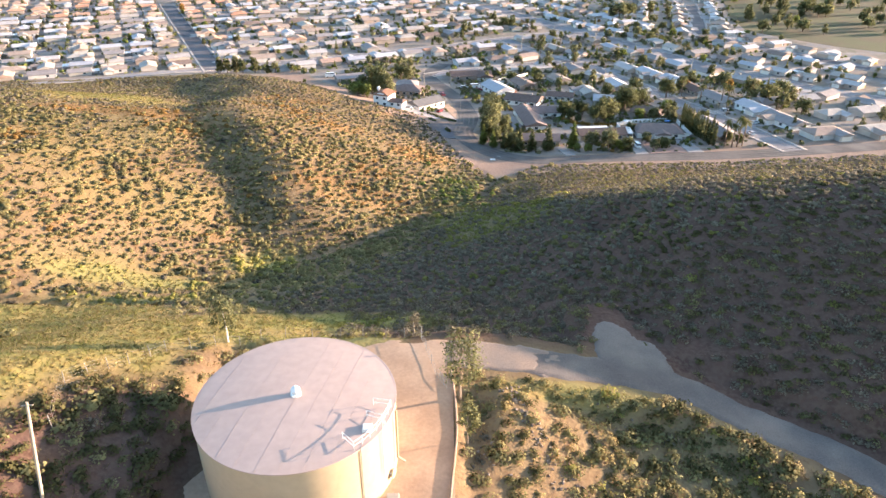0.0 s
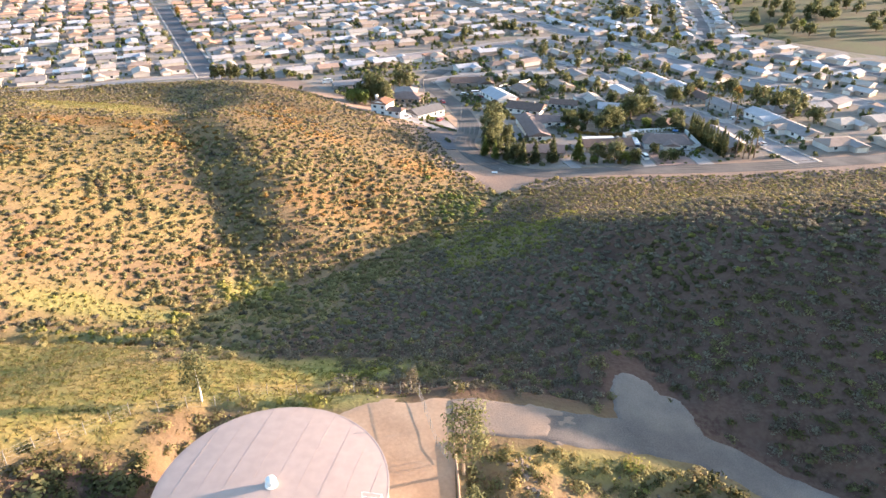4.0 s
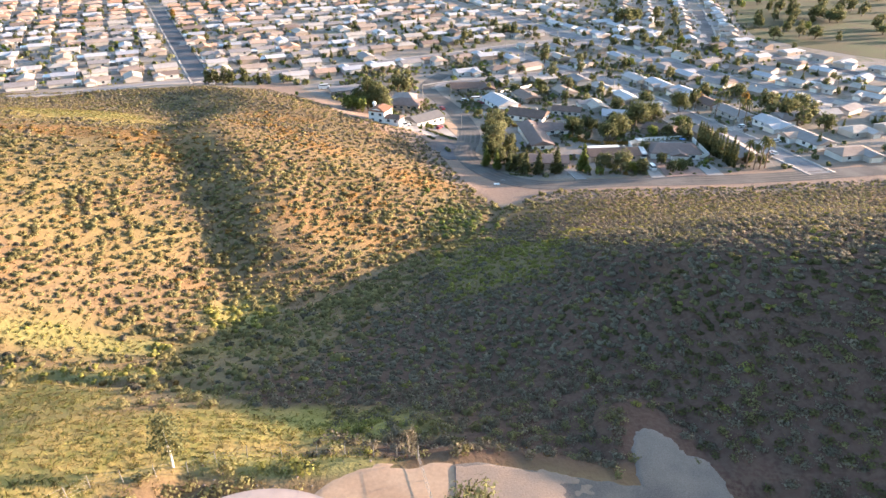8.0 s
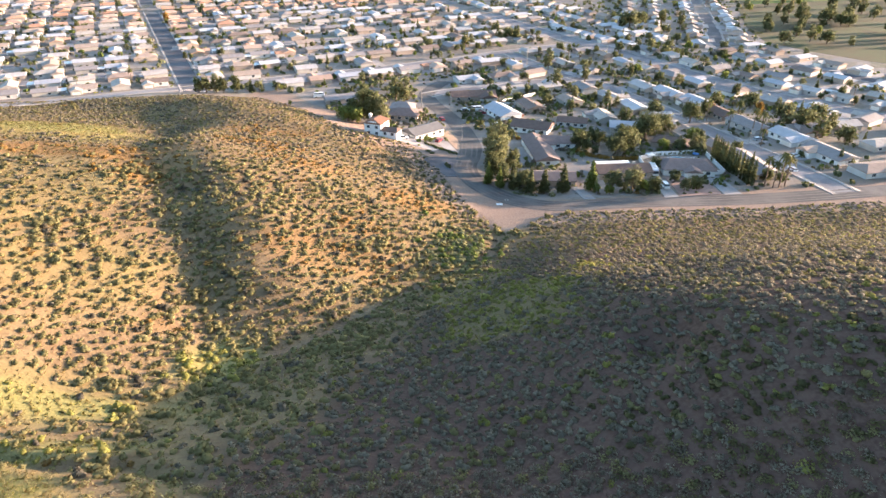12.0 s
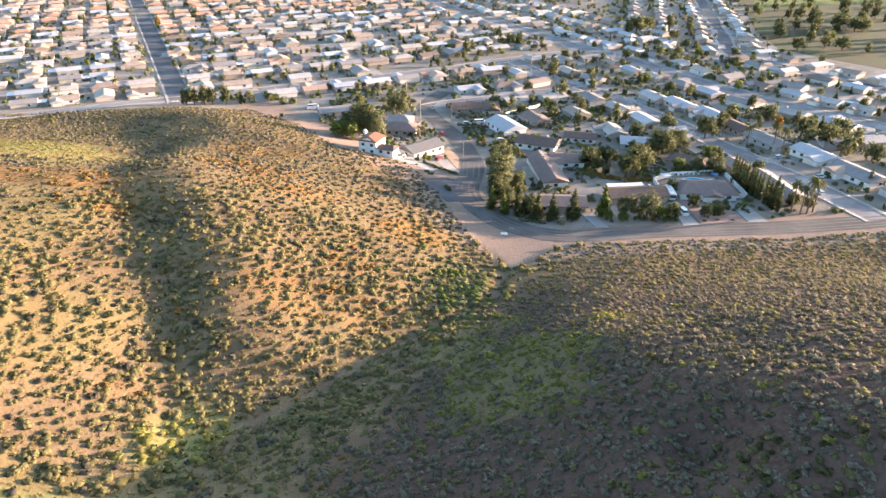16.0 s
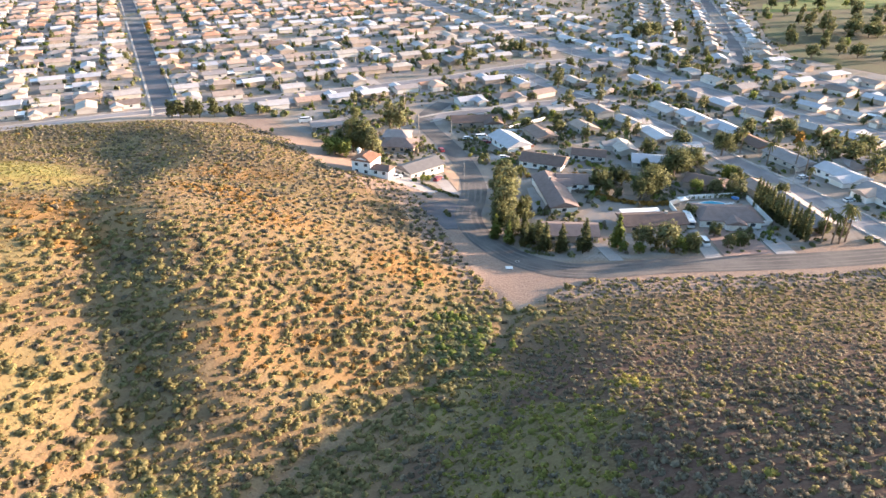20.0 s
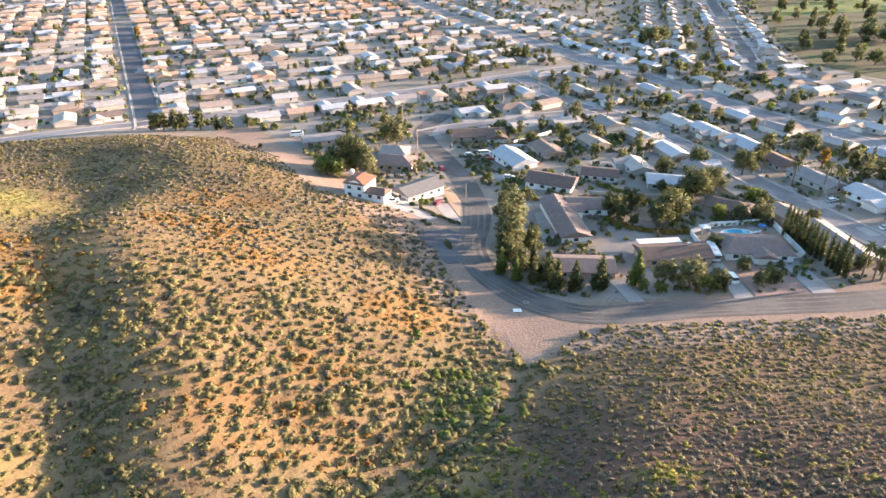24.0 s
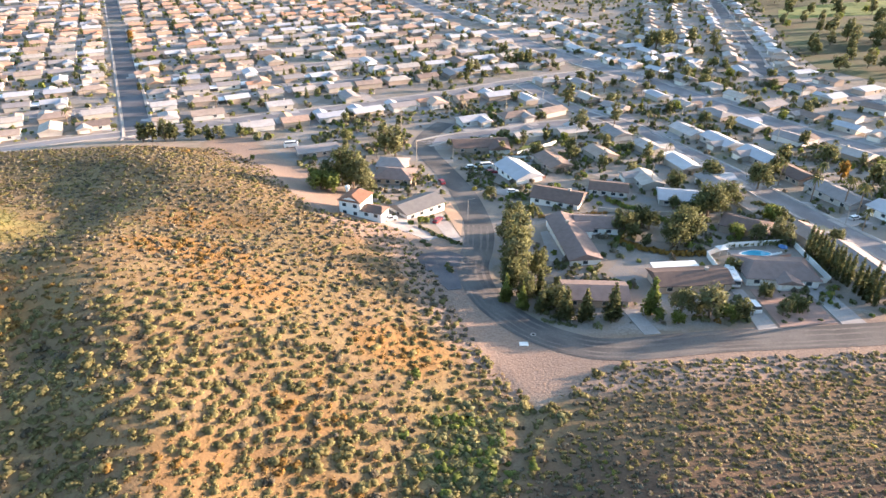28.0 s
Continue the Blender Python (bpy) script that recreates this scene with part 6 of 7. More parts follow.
# rows of houses along the cross streets
ORIGIN = Vector((-152, 441))
for row in range(0, 11):
    c0 = ORIGIN + D1 * (58 * row)
    if row:
        for a, b in ((-330, -8), (8, 260)):
            p, q = c0 + D2 * a, c0 + D2 * b
            # stop at the diagonal street
            pts = [p.lerp(q, k / 6) for k in range(7)]
            pts = [v for v in pts if (v.x - 10) * 0.90 + (v.y - 796) * 0.44 < 4]
            if len(pts) > 1:
                strip("road_block", [tuple(v) for v in pts], -4.2, 4.2, 0.09, OLD_ASPHALT, "greyed asphalt street between rows of houses", step=25, cols=2)
                for sd in (-1, 1):
                    strip("pavement", [tuple(v) for v in pts], *sorted((sd * 4.3, sd * 6.0)), 0.19, CONCRETE, "pale concrete pavement along a street", 0.3, step=25, cat="pavement")
    for side in (1, -1):
        for k in range(-20, 16):
            if rnd.uniform() < 0.05:
                continue
            p = c0 + D2 * ((k * 20 + 17.5 if k >= 0 else (k + 1) * 20 - 17.5) + rnd.uniform(-1.4, 1.4)) + D1 * (side * (15.8 + rnd.uniform(-1.6, 1.6)))
            beyond = (p.x - 105) * 0.89 + (p.y - 602) * 0.455
            if beyond > -20 or not in_view(p.x, p.y) or (row == 0 and side < 0 and p.x < -100):
                continue
            if wild(np.array(p.x), np.array(p.y)) > 0.01 or not off_roads(p.x, p.y, 8) or not free(p.x, p.y, 9):
                continue
            far_left = p.y > 640 and p.x < -170 or (p.y > 760 and p.x < -40)
            pick = rnd.choice(7, p=[0.05, 0.05, 0.05, 0.1, 0.05, 0.35, 0.35] if far_left else [0.2, 0.16, 0.18, 0.2, 0.2, 0.03, 0.03])
            place(pick, p.x, p.y, 25.3 + (0 if side > 0 else 180) + rnd.choice([-3, -1, 0, 0, 1, 3, 90, -90], p=[0.12, 0.15, 0.2, 0.15, 0.15, 0.11, 0.06, 0.06]), k=rnd.uniform(0.86, 1.08))
            # garden plants behind and beside
            for _ in range(rnd.randint(1, 4)):
                q = p + D2 * rnd.uniform(-10, 10) + D1 * side * rnd.uniform(8, 12)
                u = rnd.uniform()
                if u < 0.42:
                    (plant if p.y < 640 else far_plant)(rnd.choice(["round", "round", "round", "tall", "pine", "palm"]), q.x, q.y, rnd.uniform(0.45, 0.8))
                else:
                    bush(q.x, q.y, rnd.uniform(1.0, 2.2))
            for _ in range(rnd.randint(1, 5)):
                q = p + D2 * rnd.uniform(-9.5, 9.5) - D1 * side * rnd.uniform(6.5, 9)
                bush(q.x, q.y, rnd.uniform(0.6, 1.3))


def row_along(line, offs, spacing, types, jitter=1.0, trees=0.5, start=0.0, stop=1e9, gap=9.0):
    """Houses facing a street on both sides of it."""
    pts = curve_points(line, 2.0)
    run = 0.0
    nxt = {o: start + rnd.uniform(0, 6) for o in offs}
    for i in range(1, len(pts)):
        run += (pts[i] - pts[i - 1]).length
        d = (pts[i] - pts[i - 1]).normalized()
        rt = Vector((d.y, -d.x))
        for o in offs:
            if run >= nxt[o] and run < stop:
                p = pts[i] + rt * (o + rnd.uniform(-2, 2))
                if in_view(p.x, p.y) and wild(np.array(p.x), np.array(p.y)) < 0.01 and free(p.x, p.y, gap) and off_roads(p.x, p.y, 8.5):
                    face = math.degrees(math.atan2(-rt.y * o, -rt.x * o)) + 90
                    place(types[rnd.randint(len(types))], p.x, p.y, face + rnd.choice([-4, -2, 0, 2, 4, 90]), k=rnd.uniform(0.82, 1.12))
                    nxt[o] = run + spacing * rnd.uniform(0.95, 1.25)
                    for _ in range(rnd.randint(3, 8)):
                        q = p + d * rnd.uniform(-9, 9) + rt * math.copysign(rnd.uniform(-9, 13), o)
                        if off_roads(q.x, q.y, 2):
                            if rnd.uniform() < trees * 0.36:
                                (plant if q.y < 640 else far_plant)(rnd.choice(["round", "round", "tall", "pine", "palm"]), q.x, q.y, rnd.uniform(0.45, 0.8))
                            else:
                                bush(q.x, q.y, rnd.uniform(0.8, 2.0))
                else:
                    nxt[o] = run + 4


LIGHT = [2, 3, 4, 2, 0, 1, 0]
row_along(SIDE_ROAD, (-17, 17), 21, LIGHT + [4], trees=1.0)
row_along(DIAGONAL, (21, -21), 20, LIGHT)
row_along(RIGHT_ROAD, (-17, 17), 20, LIGHT)
row_along(BACK_ROAD, (-17, 17), 20, [0, 1, 4, 3], trees=0.9)
row_along(DIAGONAL, (-62, -92), 20, LIGHT, trees=0.8)
row_along(RIGHT_ROAD, (48, 74), 20, LIGHT, trees=0.8)
row_along(NEAR_ROAD, (17, 46, 74), 22, [0, 1, 4], trees=1.0)
row_along(CROSS_ROAD[4:], (17,), 21, [0, 1, 3, 4], trees=0.8)


# big trees that stand out among the roofs
for kind, px, py, k, w in (("tall", 138, 378, 1.0, 0), ("autumn", 143, 384, 1.0, 0), ("broad", 126, 365, 1.0, 0), ("broad", 110, 374, 0.9, 0), ("broad", 96, 337, 1.25, 0), ("round", 116, 331, 1.4, 1), ("round", 61.5, 321, 1.2, 0),
        ("tall", 73, 493, 1.2, 1), ("round", 130, 482, 1.2, 1), ("round", 182, 466, 1.1, 1), ("broad", 171, 399, 0.9, 0), ("broad", 168, 653, 1.5, 0), ("broad", 178, 660, 1.3, 0), ("tall", 160, 648, 1.2, 0), ("round", 134, 550, 1.2, 0),
        ("tall", 19, 566, 1.0, 0), ("tall", 24, 570, 0.9, 1), ("broad", 55, 594, 1.0, 0), ("tall", 61, 590, 1.1, 0), ("tall", 47, 597, 1.0, 1), ("tall", 203, 676, 1.3, 0), ("tall", 213, 653, 1.3, 1), ("round", 160, 555, 1.2, 2), ("round", 190, 560, 1.3, 1),
        ("round", 213, 551, 1.2, 0), ("tall", 91, 458, 1.0, 1), ("round", 60, 404, 1.0, 0), ("broad", 258, 881, 1.4, 0), ("broad", 246, 872, 1.2, 0), ("tall", 334, 684, 1.6, 0), ("round", 283, 632, 1.2, 0), ("tall", 340, 718, 1.4, 1), ("tall", 402, 757, 1.7, 0), ("tall", 348, 820, 1.5, 0), ("broad", 367, 894, 1.5, 0)):
    plant(kind, px, py, k, w)
for _ in range(1200):
    px, py = rnd.uniform(-60, 250), rnd.uniform(400, 640)
    if len(planted) > 540 or wild(np.array(px), np.array(py)) > 0.01 or not in_view(px, py) or not off_roads(px, py, 3) or not free(px, py, -0.5) or float(value_noise(np.array(px / 30), np.array(py / 30), 44)) < -0.25:
        continue
    plant(rnd.choice(["round", "round", "round", "tall", "broad", "pine", "palm"]), px, py, rnd.uniform(0.4, 0.75))


# ---- low plants of the gardens ----
hx, hy, hr = np.array(taken).T


def garden_spots(x0, x1, y0, y1, step, seed):
    r = np.random.RandomState(seed)
    X, Y = np.meshgrid(np.arange(x0, x1, step), np.arange(y0, y1, step))
    x, y = X.ravel() + r.uniform(-0.5, 0.5, X.size) * step, Y.ravel() + r.uniform(-0.5, 0.5, X.size) * step
    ok = (wild(x, y) < 0.05) & (np.abs(x) < 0.7 * (0.876 * y + 52) + 10)
    for line, half in ALL_ROADS:
        ok &= to_line(x, y, line)[0] > half + 2.4
    for a, b, c in taken:
        ok &= np.hypot(x - a, y - b) > min(c, 12) * 0.72
    return x[ok], y[ok], r


for x0, x1, y0, y1, step, seed, size, share in ((-60, 200, 256, 500, 2.5, 51, (0.45, 1.9), 1.0), (-420, 420, 430, 930, 6.6, 52, (0.9, 3.0), 0.8)):
    x, y, r = garden_spots(x0, x1, y0, y1, step, seed)
    patch = value_noise(x / 15, y / 15, 33) * 0.5 + 0.5
    lane = to_line(x, y, [(-100, 425), (-84, 400), (-62, 375), (-43, 346), (-24, 320), (-4, 306), (8, 270), (22, 246)])[0]
    k = (r.uniform(size=len(x)) < share * (0.16 + 0.95 * smooth(0.45, 0.75, patch + 0.1 * value_noise(x / 4, y / 4, 34)))) & (lane > 11) & (x < 257 + 0.28 * (y - 560))
    x, y = x[k], y[k]
    which = r.choice(5, len(x), p=[0.3, 0.32, 0.16, 0.19, 0.03])
    plants = [clump(20, 0.33, 0.95, 4, 90 + j) for j in range(5)]
    for w, (leaf, lab) in enumerate(((TREE_GREEN, "dark green low plants in the gardens"), (OLIVE, "olive-green low plants in the gardens"), (BRIGHT, "bright green low plants in the gardens"), (GREY_SAGE, "grey-green low plants in the gardens"), (ORANGE_BUSH, "rusty dry low plants in the gardens"))):
        m = which == w
        if m.any():
            n = int(m.sum())
            scatter("garden_plants", plants, x[m], y[m], r.uniform(*size, n) * (0.7 if w > 3 else 1), r.uniform(0.8, 1.5, n), leaf, lab, "plants", r.uniform(0, 0.3, n))


# ---- the tank ----
def water_tank():
    cx, cy, r, h = -15.5, 57.3, 11.15, 9.3
    root = empty("water_tank", pose(cx, cy, PAD_Z))

    def rim(a, out=0.0, z=h):
        return Vector((math.cos(a) * (r + out), math.sin(a) * (r + out), z))
    # shell in three rings of curved plates
    n = 120
    for k in range(3):
        z0, z1 = -0.2 + k * (h + 0.2) / 3, -0.2 + (k + 1) * (h + 0.2) / 3 - 0.012
        V = [rim(i * math.tau / n, 0.006 * (k % 2), z) for z in (z0, z1) for i in range(n)]
        F = [(i, (i + 1) % n, n + (i + 1) % n, n + i) for i in range(n)]
        raw("shell_ring", [tuple(v) for v in V], F, TANK_WALL, root, smooth=True)
    bm = bmesh.new()
    bmesh.ops.create_cone(bm, cap_ends=False, segments=n, radius1=r - 0.02, radius2=r - 0.02, depth=h, matrix=Matrix.Translation((0, 0, h / 2)))
    part("shell_lining", bm, TANK_WALL, root)

    def crown(x, y):
        return h + 0.12 + 0.45 * (1 - (x * x + y * y) / (r * r))
    # roof plates laid in lapped strips, each a little proud of the last
    turn = radians(-12)
    ct, st = math.cos(turn), math.sin(turn)
    width = 2.3
    k = 0
    u = -r - 0.1
    while u < r:
        u1 = min(u + width, r + 0.1)
        V, F = [], []
        cols = 5
        rows = 16
        up = 0.006 * (k % 2)
        for i in range(cols + 1):
            uu = u + (u1 - 0.006 - u) * i / cols
            half = math.sqrt(max((r + 0.1) ** 2 - uu * uu, 0.0004))
            for j in range(rows + 1):
                vv = -half + 2 * half * j / rows
                px, py = uu * ct - vv * st, uu * st + vv * ct
                V.append((px, py, crown(px, py) + up))
        for i in range(cols):
            for j in range(rows):
                a = i * (rows + 1) + j
                F.append((a, a + rows + 1, a + rows + 2, a + 1))
        raw("roof_plate", V, F, TANK_ROOF, root, smooth=True)
        # welded lap seam
        bm = bmesh.new()
        half = math.sqrt(max((r - 0.05) ** 2 - u1 * u1, 0.01)) if u1 < r - 0.1 else 0
        if half:
            for j in range(10):
                p, q = (-half + 2 * half * (j + e) / 10 for e in (0, 1))
                P = [Vector((u1 * ct - v * st, u1 * st + v * ct, 0)) for v in (p, q)]
                for w in P:
                    w.z = crown(w.x, w.y) + 0.012
                tube(bm, P[0], P[1], 0.006, 0.006, 4)
            part("seam", bm, SEAM, root)
        u = u1
        k += 1
    bm = bmesh.new()
    for i in range(n):
        a, b = i * math.tau / n, (i + 1) * math.tau / n
        vs = [bm.verts.new(rim(t, o, z)) for t, o, z in ((a, 0.0, h + 0.02), (b, 0.0, h + 0.02), (b, 0.13, h + 0.02), (a, 0.13, h + 0.02), (a, 0.0, h + 0.14), (b, 0.0, h + 0.14), (b, 0.13, h + 0.13), (a, 0.13, h + 0.13))]
        for f in ((0, 3, 2, 1), (4, 5, 6, 7), (2, 3, 7, 6)):
            bm.faces.new([vs[j] for j in f])
    part("rim_angle", bm, TANK_ROOF, root)
    # round vent
    bm = bmesh.new()
    bmesh.ops.create_uvsphere(bm, u_segments=28, v_segments=16, radius=0.54, matrix=Matrix.Translation((0, 0, h + 1.12)))
    for f in bm.faces:
        f.smooth = True
    vent = part("vent_cap", bm, WHITE, root, "pale round vent cap")
    bm = bmesh.new()
    tube(bm, (0, 0, h + 0.5), (0, 0, h + 1.0), 0.36, 0.38, 20)
    tube(bm, (0, 0, h + 0.55), (0, 0, h + 0.62), 0.62, 0.62, 20)
    part("vent_neck", bm, WHITE, root)
    # guard rail round the hatch, at the rim
    posts = [radians(a) for a in (-47, -41, -35, -29, -22, -15, -9)]
    for a in posts:
        bm = bmesh.new()
        p = rim(a, -0.25, h + 0.1)
        tube(bm, p, p + Vector((0, 0, 1.15)), 0.035, 0.035, 6)
        part("rail_post", bm, WHITE, root)
    for z in (0.62, 1.2):
        for a, b in zip(posts, posts[1:]):
            bm = bmesh.new()
            tube(bm, rim(a, -0.25, h + z), rim(b, -0.25, h + z), 0.03, 0.03, 6)
            part("guard_rail", bm, WHITE, root)
    for a in (posts[0], posts[4], posts[-1]):
        bm = bmesh.new()
        p, q = rim(a, -0.25, h), rim(a, -2.2, h)
        for z in (0.62, 1.2):
            tube(bm, p + Vector((0, 0, z)), q + Vector((0, 0, z)), 0.03, 0.03, 6)
        tube(bm, q + Vector((0, 0, 0.1)), q + Vector((0, 0, 1.2)), 0.035, 0.035, 6)
        part("rail_return", bm, WHITE, root)
    bm = bmesh.new()
    p = rim(radians(-31), -1.2, h + 0.15)
    box(bm, p.x - 0.5, p.x + 0.5, p.y - 0.5, p.y + 0.5, h + 0.15, h + 0.6, 0.05)
    part("hatch", bm, WHITE, root, "pale square roof hatch")
    # caged ladder, level gauge pipe and manway
    a = radians(-26)
    bm = bmesh.new()
    t = Vector((-math.sin(a), math.cos(a), 0))
    for s in (-0.22, 0.22):
        tube(bm, rim(a, 0.3, 2.4) + t * s, rim(a, 0.3, h + 1.1) + t * s, 0.03, 0.03, 6)
    for k in range(24):
        z = 2.5 + k * 0.3
        tube(bm, rim(a, 0.3, z) - t * 0.22, rim(a, 0.3, z) + t * 0.22, 0.016, 0.016, 5)
    ladder = part("ladder", bm, WHITE, root)
    for k in range(6):
        bm = bmesh.new()
        z = 3.4 + k * 1.1
        arc = [rim(a, 0.3, z) + t * (0.36 * math.sin(v)) + Vector((math.cos(a), math.sin(a), 0)) * (0.36 - 0.36 * math.cos(v) + 0.1) for v in [radians(-150 + 300 * i / 12) for i in range(13)]]
        for p, q in zip(arc, arc[1:]):
            tube(bm, p, q, 0.02, 0.02, 4)
        part("cage_hoop", bm, WHITE, ladder)
    bm = bmesh.new()
    tube(bm, rim(radians(-44), 0.12, 0), rim(radians(-44), 0.12, h + 0.4), 0.06, 0.06, 8)
    part("gauge_pipe", bm, STEEL, root)
    bm = bmesh.new()
    a = radians(-18)
    d = Vector((math.cos(a), math.sin(a), 0))
    tube(bm, rim(a, -0.1, 1.3), rim(a, 0.35, 1.3), 0.5, 0.5, 20)
    tube(bm, rim(a, 0.35, 1.3), rim(a, 0.42, 1.3), 0.62, 0.62, 20)
    part("manway", bm, TANK_WALL, root)
    bm = bmesh.new()
    tube(bm, rim(radians(-10), 0.35, 2.2), rim(radians(-10), 0.35, h), 0.14, 0.14, 12)
    tube(bm, rim(radians(-10), 0.35, 2.2), rim(radians(-10), 1.2, 1.6), 0.14, 0.14, 12)
    part("overflow_pipe", bm, TANK_WALL, root)
    bm = bmesh.new()
    c = rim(radians(-30), 1.5, 0)
    box(bm, c.x - 0.7, c.x + 0.7, c.y - 0.6, c.y + 0.6, 0, 0.55, 0.05)
    part("valve_box", bm, KERB, root)
    return tagged(root, "cream painted steel water tank on a levelled pad", "water tank")


SEAM = mat("seam_rust", (0.47, 0.36, 0.3), 0.8, 0.2, 2.0, 0.2)
water_tank()
X, Y = np.linspace(-30, 2.4, 46), np.linspace(30, 83, 66)
V = []
for py in Y:
    for px in X:
        edge = min(px + 30, py - 30, 82.5 - py, (19 * (px + 12) - 16 * (py - 81)) / 24.8) - 1.6 - 1.3 * float(value_noise(np.array(px / 3.1), np.array(py / 3.1), 32))
        fade = 1 - float(smooth(-0.6, 0.9, np.array(edge)))
        V.append((px, py, float(height(px, py)) + 0.04 + 0.02 * float(value_noise(np.array(px / 2), np.array(py / 2), 31)) - 0.25 * fade))
F = [(j * 46 + i, j * 46 + i + 1, (j + 1) * 46 + i + 1, (j + 1) * 46 + i) for j in range(65) for i in range(45)]
tagged(raw("pavement_pad", V, F, SAND, smooth=True), "packed pinkish sand pad round the tank", "pavement", kind="structure")

# low kerb along the pad's edge
curb = [(2.2, 73), (2.6, 68.3), (2.8, 62), (2.4, 56.5), (1.9, 51.4), (1.7, 44), (1.5, 34)]
strip("kerb_pad", curb, -0.15, 0.15, 0.35, mat("weathered_kerb", (0.3, 0.225, 0.17), 0.9, 0.2, 1.0, 0.3, world_space=True), "low weathered kerb along the pad", 0.5, step=1.5, cat="kerb")


# ---- fence round the tank ----
def fence_post(h=1.9, r=0.045, lean=0.0):
    root = empty("fence_post")
    bm = bmesh.new()
    tube(bm, (0, 0, -0.4), (lean, 0, h), r, r, 7)
    part("pole", bm, STEEL, root)
    bm = bmesh.new()
    tube(bm, (lean, 0, h), (lean + 0.12, 0, h + 0.3), 0.02, 0.02, 5)
    part("barb_arm", bm, STEEL, root)
    return tagged(root, "grey steel fence post on the grassy bank", "fence post", "fence posts round the tank")


line = [(-42.5, 55), (-45.2, 63), (-44, 66), (-42.5, 68), (-40.8, 70), (-39.2, 72.8), (-38, 75), (-35, 76.2), (-32, 77.6), (-29, 79), (-26.2, 80.8), (-23, 82.2), (-19, 83), (-14.8, 83.4), (-11.3, 83), (-7.7, 82.6), (-4.8, 82.4), (-2.2, 81.6)]
src = fence_post()
src.matrix_basis = PARK
for (px, py), (qx, qy) in zip(line, line[1:] + [(0, 75)]):
    tilt = rnd.uniform(-4, 4)
    copy_thing(src, Matrix.Translation(at(px, py)) @ Matrix.Rotation(radians(tilt), 4, "Y"))
for o in (*src.children_recursive, src):
    bpy.data.objects.remove(o)
for (px, py), (qx, qy) in zip(line, line[1:]):
    root = empty("fence_wires", Matrix.Translation(at(px, py)))
    o = root.matrix_basis.translation
    a, b = Vector((0, 0, 0)), at(qx, qy) - o
    bm = bmesh.new()
    for z in (0.3, 0.8, 1.3, 1.86):
        tube(bm, a + Vector((0, 0, z)), b + Vector((0, 0, z)), 0.008, 0.008, 4)
    part("rail_wire", bm, STEEL, root)
    tagged(root, "thin grey fence wires between posts", "fence", "fence bays round the tank")
gate = empty("pipe_gate", Matrix.Translation(at(-1.6, 79.5)))
o = gate.matrix_basis.translation
for (ax, ay), (bx, by) in (((-2.2, 81), (0.2, 72)), ((0.2, 72), (1.6, 69.5)),):
    bm = bmesh.new()
    a, b = at(ax, ay) - o, at(bx, by) - o
    for z in (0.3, 1.0, 1.7):
        tube(bm, a + Vector((0, 0, z)), b + Vector((0, 0, z)), 0.022, 0.022, 6)
    for k in range(4):
        p = a.lerp(b, k / 3)
        tube(bm, p, p + Vector((0, 0, 1.75)), 0.045, 0.045, 6)
    part("gate_leaf", bm, STEEL, gate)
tagged(gate, "open grey pipe gate at the pad's entrance", "gate")
# leaning timber pole with its rail
pole = empty("timber_pole", Matrix.Translation(at(-38.9, 45.6)))
bm = bmesh.new()
tube(bm, (0, 0, -0.6), (2.3, 0.1, 12.8), 0.17, 0.12, 10)
part("shaft", bm, WOOD_GREY, pole)
bm = bmesh.new()
tube(bm, (1.7, 0.1, 12.4), (2.8, 0.1, 12.5), 0.06, 0.06, 6)
part("cross_bar", bm, WOOD_GREY, pole)
tagged(pole, "weathered leaning timber pole on the slope", "pole")

# trees by the tank
gum = tree("gum_tree", 11.0, 3.8, OLIVE, "olive gum tree with a pale trunk by the gate", 21, trunk=0.26, n=1500, size=0.16, bark=PALE_BARK, blobs=16, bare_part=0.3)
gum.matrix_basis = Matrix.Translation(at(3.4, 67.8))
small = tree("gum_tree", 7.4, 1.6, OLIVE, "slim young gum tree below the kerb", 22, trunk=0.12, n=700, size=0.14, bark=PALE_BARK, blobs=10, bare_part=0.35)
small.matrix_basis = Matrix.Translation(at(4.1, 60.2))
thin = tree("gum_tree", 8.2, 2.8, OLIVE, "slim gum tree with a white trunk by the fence", 23, trunk=0.15, n=1200, size=0.15, bark=WHITE, blobs=12, bare_part=0.4)
thin.matrix_basis = Matrix.Translation(at(-31, 79.8))
bare_tree = tree("bare_tree", 4.6, 1.5, GREY_SAGE, "sparse greyish half-bare tree by the fence", 24, trunk=0.1, n=420, size=0.1, bark=WOOD_GREY, blobs=10, bare_part=0.35)
bare_tree.matrix_basis = Matrix.Translation(at(-3.4, 83.5))


# ---- rocks on the cut bank ----
def rock_mesh(seed):
    r = random.Random(seed)
    bm = bmesh.new()
    bmesh.ops.create_cube(bm, size=0.9)
    bmesh.ops.bevel(bm, geom=bm.edges[:], offset=0.16, segments=1, affect="EDGES")
    for v in bm.verts:
        v.co *= r.uniform(0.7, 1.2)
    me = bpy.data.meshes.new("rock")
    bm.to_mesh(me)
    bm.free()
    me.materials.append(ROCK)
    return me


rocks = [rock_mesh(k) for k in range(8)]
RUBBLE = [(10.2, 69.6), (11.2, 66.5), (12.6, 63.2), (14.4, 60), (16.2, 56.6), (18, 52)]


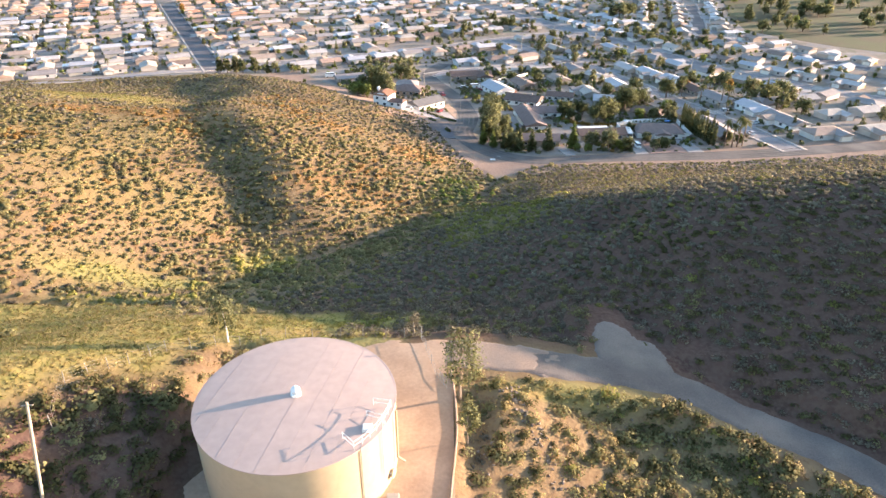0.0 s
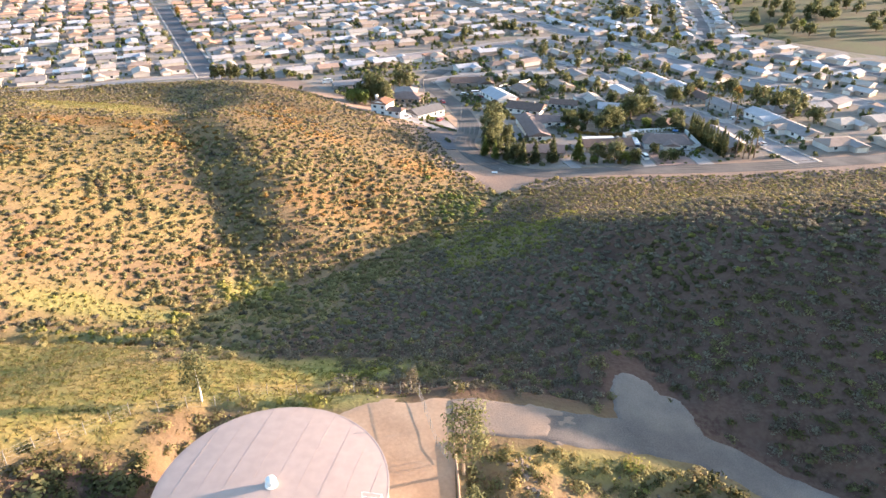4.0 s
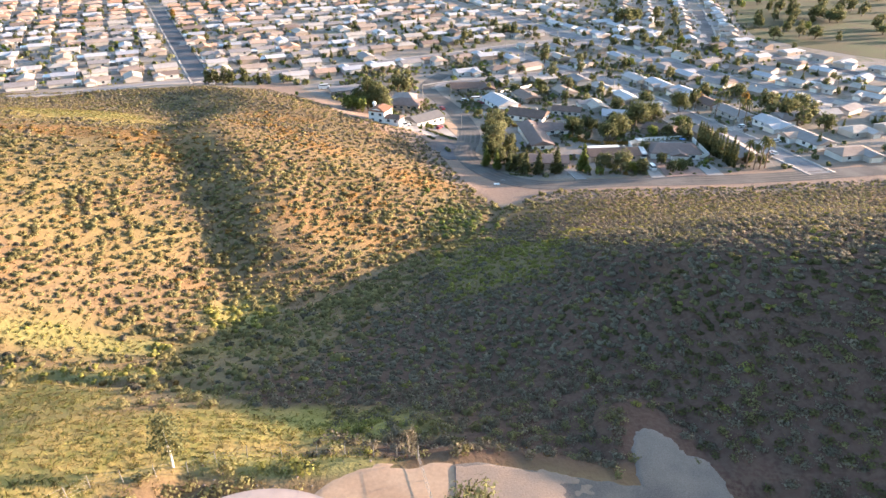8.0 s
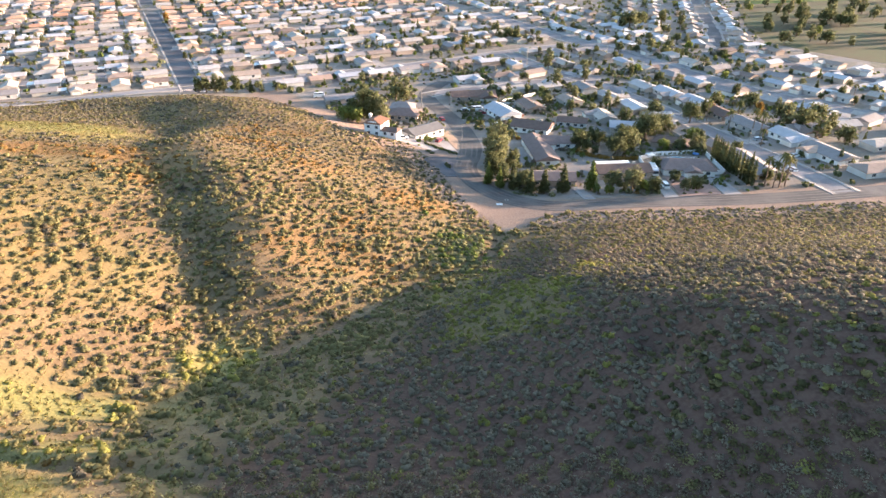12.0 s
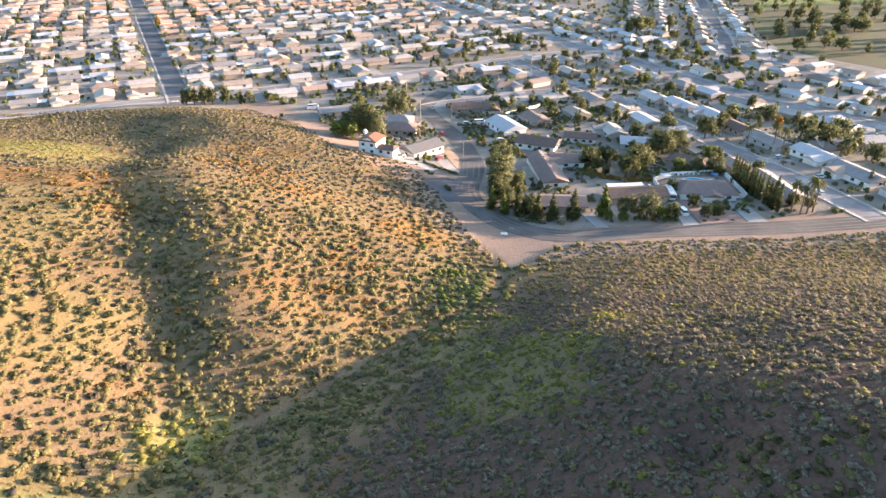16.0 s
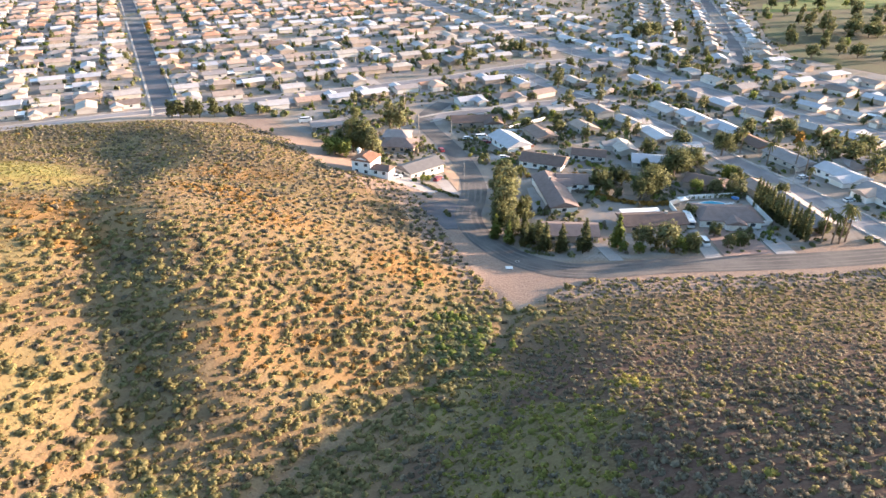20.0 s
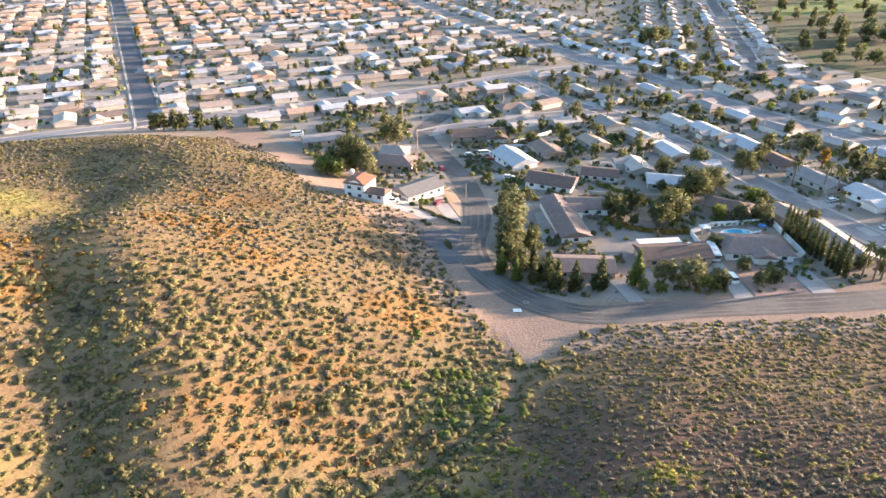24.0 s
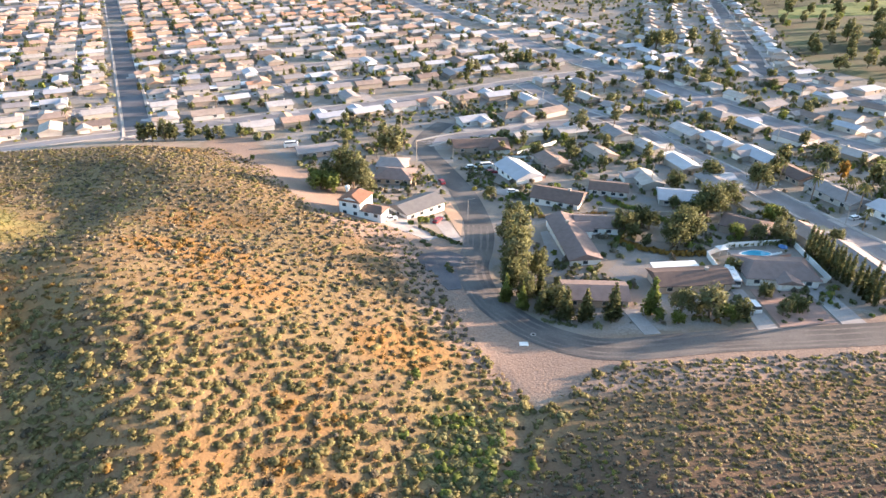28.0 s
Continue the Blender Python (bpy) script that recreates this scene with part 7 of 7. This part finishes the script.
def drop_rock(px, py, s):
    ob = new("rock", rocks[rnd.randint(8)])
    ob.matrix_basis = Matrix.Translation(at(px, py, s * 0.1)) @ Matrix.Rotation(rnd.uniform(0, 6.28), 4, "Z") @ Matrix.Rotation(rnd.uniform(-0.5, 0.5), 4, "X") @ Matrix.Diagonal((s, s * rnd.uniform(0.6, 1.1), s * rnd.uniform(0.5, 0.9), 1))
    tagged(ob, "broken grey-brown rock on the bank", "rock", "rocks on the bank")


for _ in range(150):
    f = rnd.uniform(0, 4.999)
    (ax, ay), (bx, by) = RUBBLE[int(f)], RUBBLE[int(f) + 1]
    e = f - int(f)
    drop_rock(ax + (bx - ax) * e + rnd.normal() * (0.45 + 0.15 * f), ay + (by - ay) * e + rnd.normal() * 0.5, rnd.uniform(0.14, 0.42) * (1.5 if rnd.uniform() < 0.15 else 1))
for (cx, cy), spread, count in (((10.5, 69), 1.2, 14), ((6.5, 58), 2.4, 22), ((24, 66), 3.5, 16), ((-8, 87.5), 4, 34), ((-2, 86), 2.5, 18), ((-16, 81), 5, 26), ((-26, 78), 3, 12)):
    for _ in range(count):
        drop_rock(cx + rnd.normal() * spread * 0.6, cy + rnd.normal() * spread * 0.7, rnd.uniform(0.15, 0.5) if cx > 5 else rnd.uniform(0.12, 0.36))
# storm drain and its white lid at the end of the dirt fan
drain = empty("storm_drain", Matrix.Translation(at(21.7, 257)))
bm = bmesh.new()
box(bm, -1.1, 1.1, -0.8, 0.8, -0.4, 0.22, 0.04)
part("box", bm, WHITE, drain)
bm = bmesh.new()
box(bm, -0.7, 0.7, -0.95, -0.78, -0.3, 0.14)
part("mouth", bm, RUBBER, drain)
tagged(drain, "white concrete storm drain inlet at the kerb", "drain")
cover_lid = empty("manhole_cover", Matrix.Translation(at(24.6, 261.4)))
bm = bmesh.new()
tube(bm, (0, 0, 0.08), (0, 0, 0.13), 0.75, 0.75, 24)
part("collar", bm, KERB, cover_lid)
bm = bmesh.new()
tube(bm, (0, 0, 0.1), (0, 0, 0.145), 0.36, 0.36, 24)
part("lid", bm, RUBBER, cover_lid)
tagged(cover_lid, "manhole cover in a pale concrete ring", "manhole")


# ---- poles of the town ----
def street_lamp(h=8.0):
    root = empty("street_lamp")
    bm = bmesh.new()
    tube(bm, (0, 0, -0.3), (0, 0, h), 0.11, 0.07, 8)
    part("pole", bm, KERB, root)
    bm = bmesh.new()
    tube(bm, (0, 0, h - 0.1), (1.8, 0, h + 0.35), 0.045, 0.035, 6)
    part("arm", bm, KERB, root)
    bm = bmesh.new()
    box(bm, 1.6, 2.3, -0.14, 0.14, h + 0.25, h + 0.4, 0.04)
    part("head", bm, KERB, root)
    return tagged(root, "pale concrete street lamp beside the road", "street lamp", "street lamps")


def utility_pole(h=10.5):
    root = empty("utility_pole")
    bm = bmesh.new()
    tube(bm, (0, 0, -0.4), (0, 0, h), 0.16, 0.11, 8)
    part("shaft", bm, WOOD_GREY, root)
    bm = bmesh.new()
    box(bm, -1.2, 1.2, -0.06, 0.06, h - 0.9, h - 0.76)
    part("crossarm", bm, WOOD_GREY, root)
    return tagged(root, "brown timber utility pole between gardens", "utility pole", "utility poles")


for src, places in ((street_lamp(), [(10.4, 335, 0), (140.8, 329, 160), (-60, 497, -60), (0, 512, 120), (50, 542, -60), (122, 425, 170), (6, 400, 200), (95, 577, -60), (130, 569, 30), (172, 502, 200)]),
                    (utility_pole(), [(36, 478, 25), (66, 430, 25), (5, 480, 25), (-40, 520, 25), (-100, 500, 25), (60, 505, 25), (130, 470, 70), (118, 520, 25), (150, 560, 70), (-20, 455, 25), (98, 395, 70), (84, 366, 70), (-150, 520, 25), (-190, 560, 25), (-60, 560, 25), (20, 590, 25), (-10, 400, 70), (158, 420, 70)])):
    src.matrix_basis = PARK
    for px, py, turn in places:
        copy_thing(src, Matrix.Translation(at(px, py)) @ Matrix.Rotation(radians(turn), 4, "Z"))
    for o in (*src.children_recursive, src):
        bpy.data.objects.remove(o)

# ---- golf course and distance ----
for pts in ([(325, 640), (352, 636), (388, 655), (432, 722), (436, 760), (400, 742), (352, 692)], [(333, 600), (350, 590), (374, 597), (382, 612), (352, 618)], [(330, 800), (372, 786), (430, 790), (520, 850), (560, 900), (500, 915), (420, 890), (352, 850)]):
    slab("lawn", pts, 0.14, LAWN, "mown green fairway of the golf course", "lawn", 0.3)
slab("dry_rough", [(262, 590), (280, 552), (303, 520), (332, 494), (480, 600), (700, 900), (700, 1100), (360, 1000), (320, 800), (275, 660)], 0.05, mat("dry_rough_grass", (0.108, 0.09, 0.047), 0.95, 0.3, 0.3, 0.5, second=(0.075, 0.083, 0.034), scale2=0.04, amount=0.9, world_space=True), "dry brown rough grass of the golf course", "rough", 0.3)
for _ in range(120):
    px, py = rnd.uniform(262, 520), rnd.uniform(560, 930)
    if px > 235 + 0.28 * (py - 560) + 22:
        plant(rnd.choice(["tall", "round", "broad", "tall"]), px, py, rnd.uniform(0.7, 1.5))


grow_bushes()
grow_far()
# the patterns that were copied are done with
for group in [TYPES, FAR_TYPES, BUSHES, *TREES.values(), *FAR_TREES.values()]:
    for ob in group:
        for o in (*ob.children_recursive, ob):
            bpy.data.objects.remove(o)
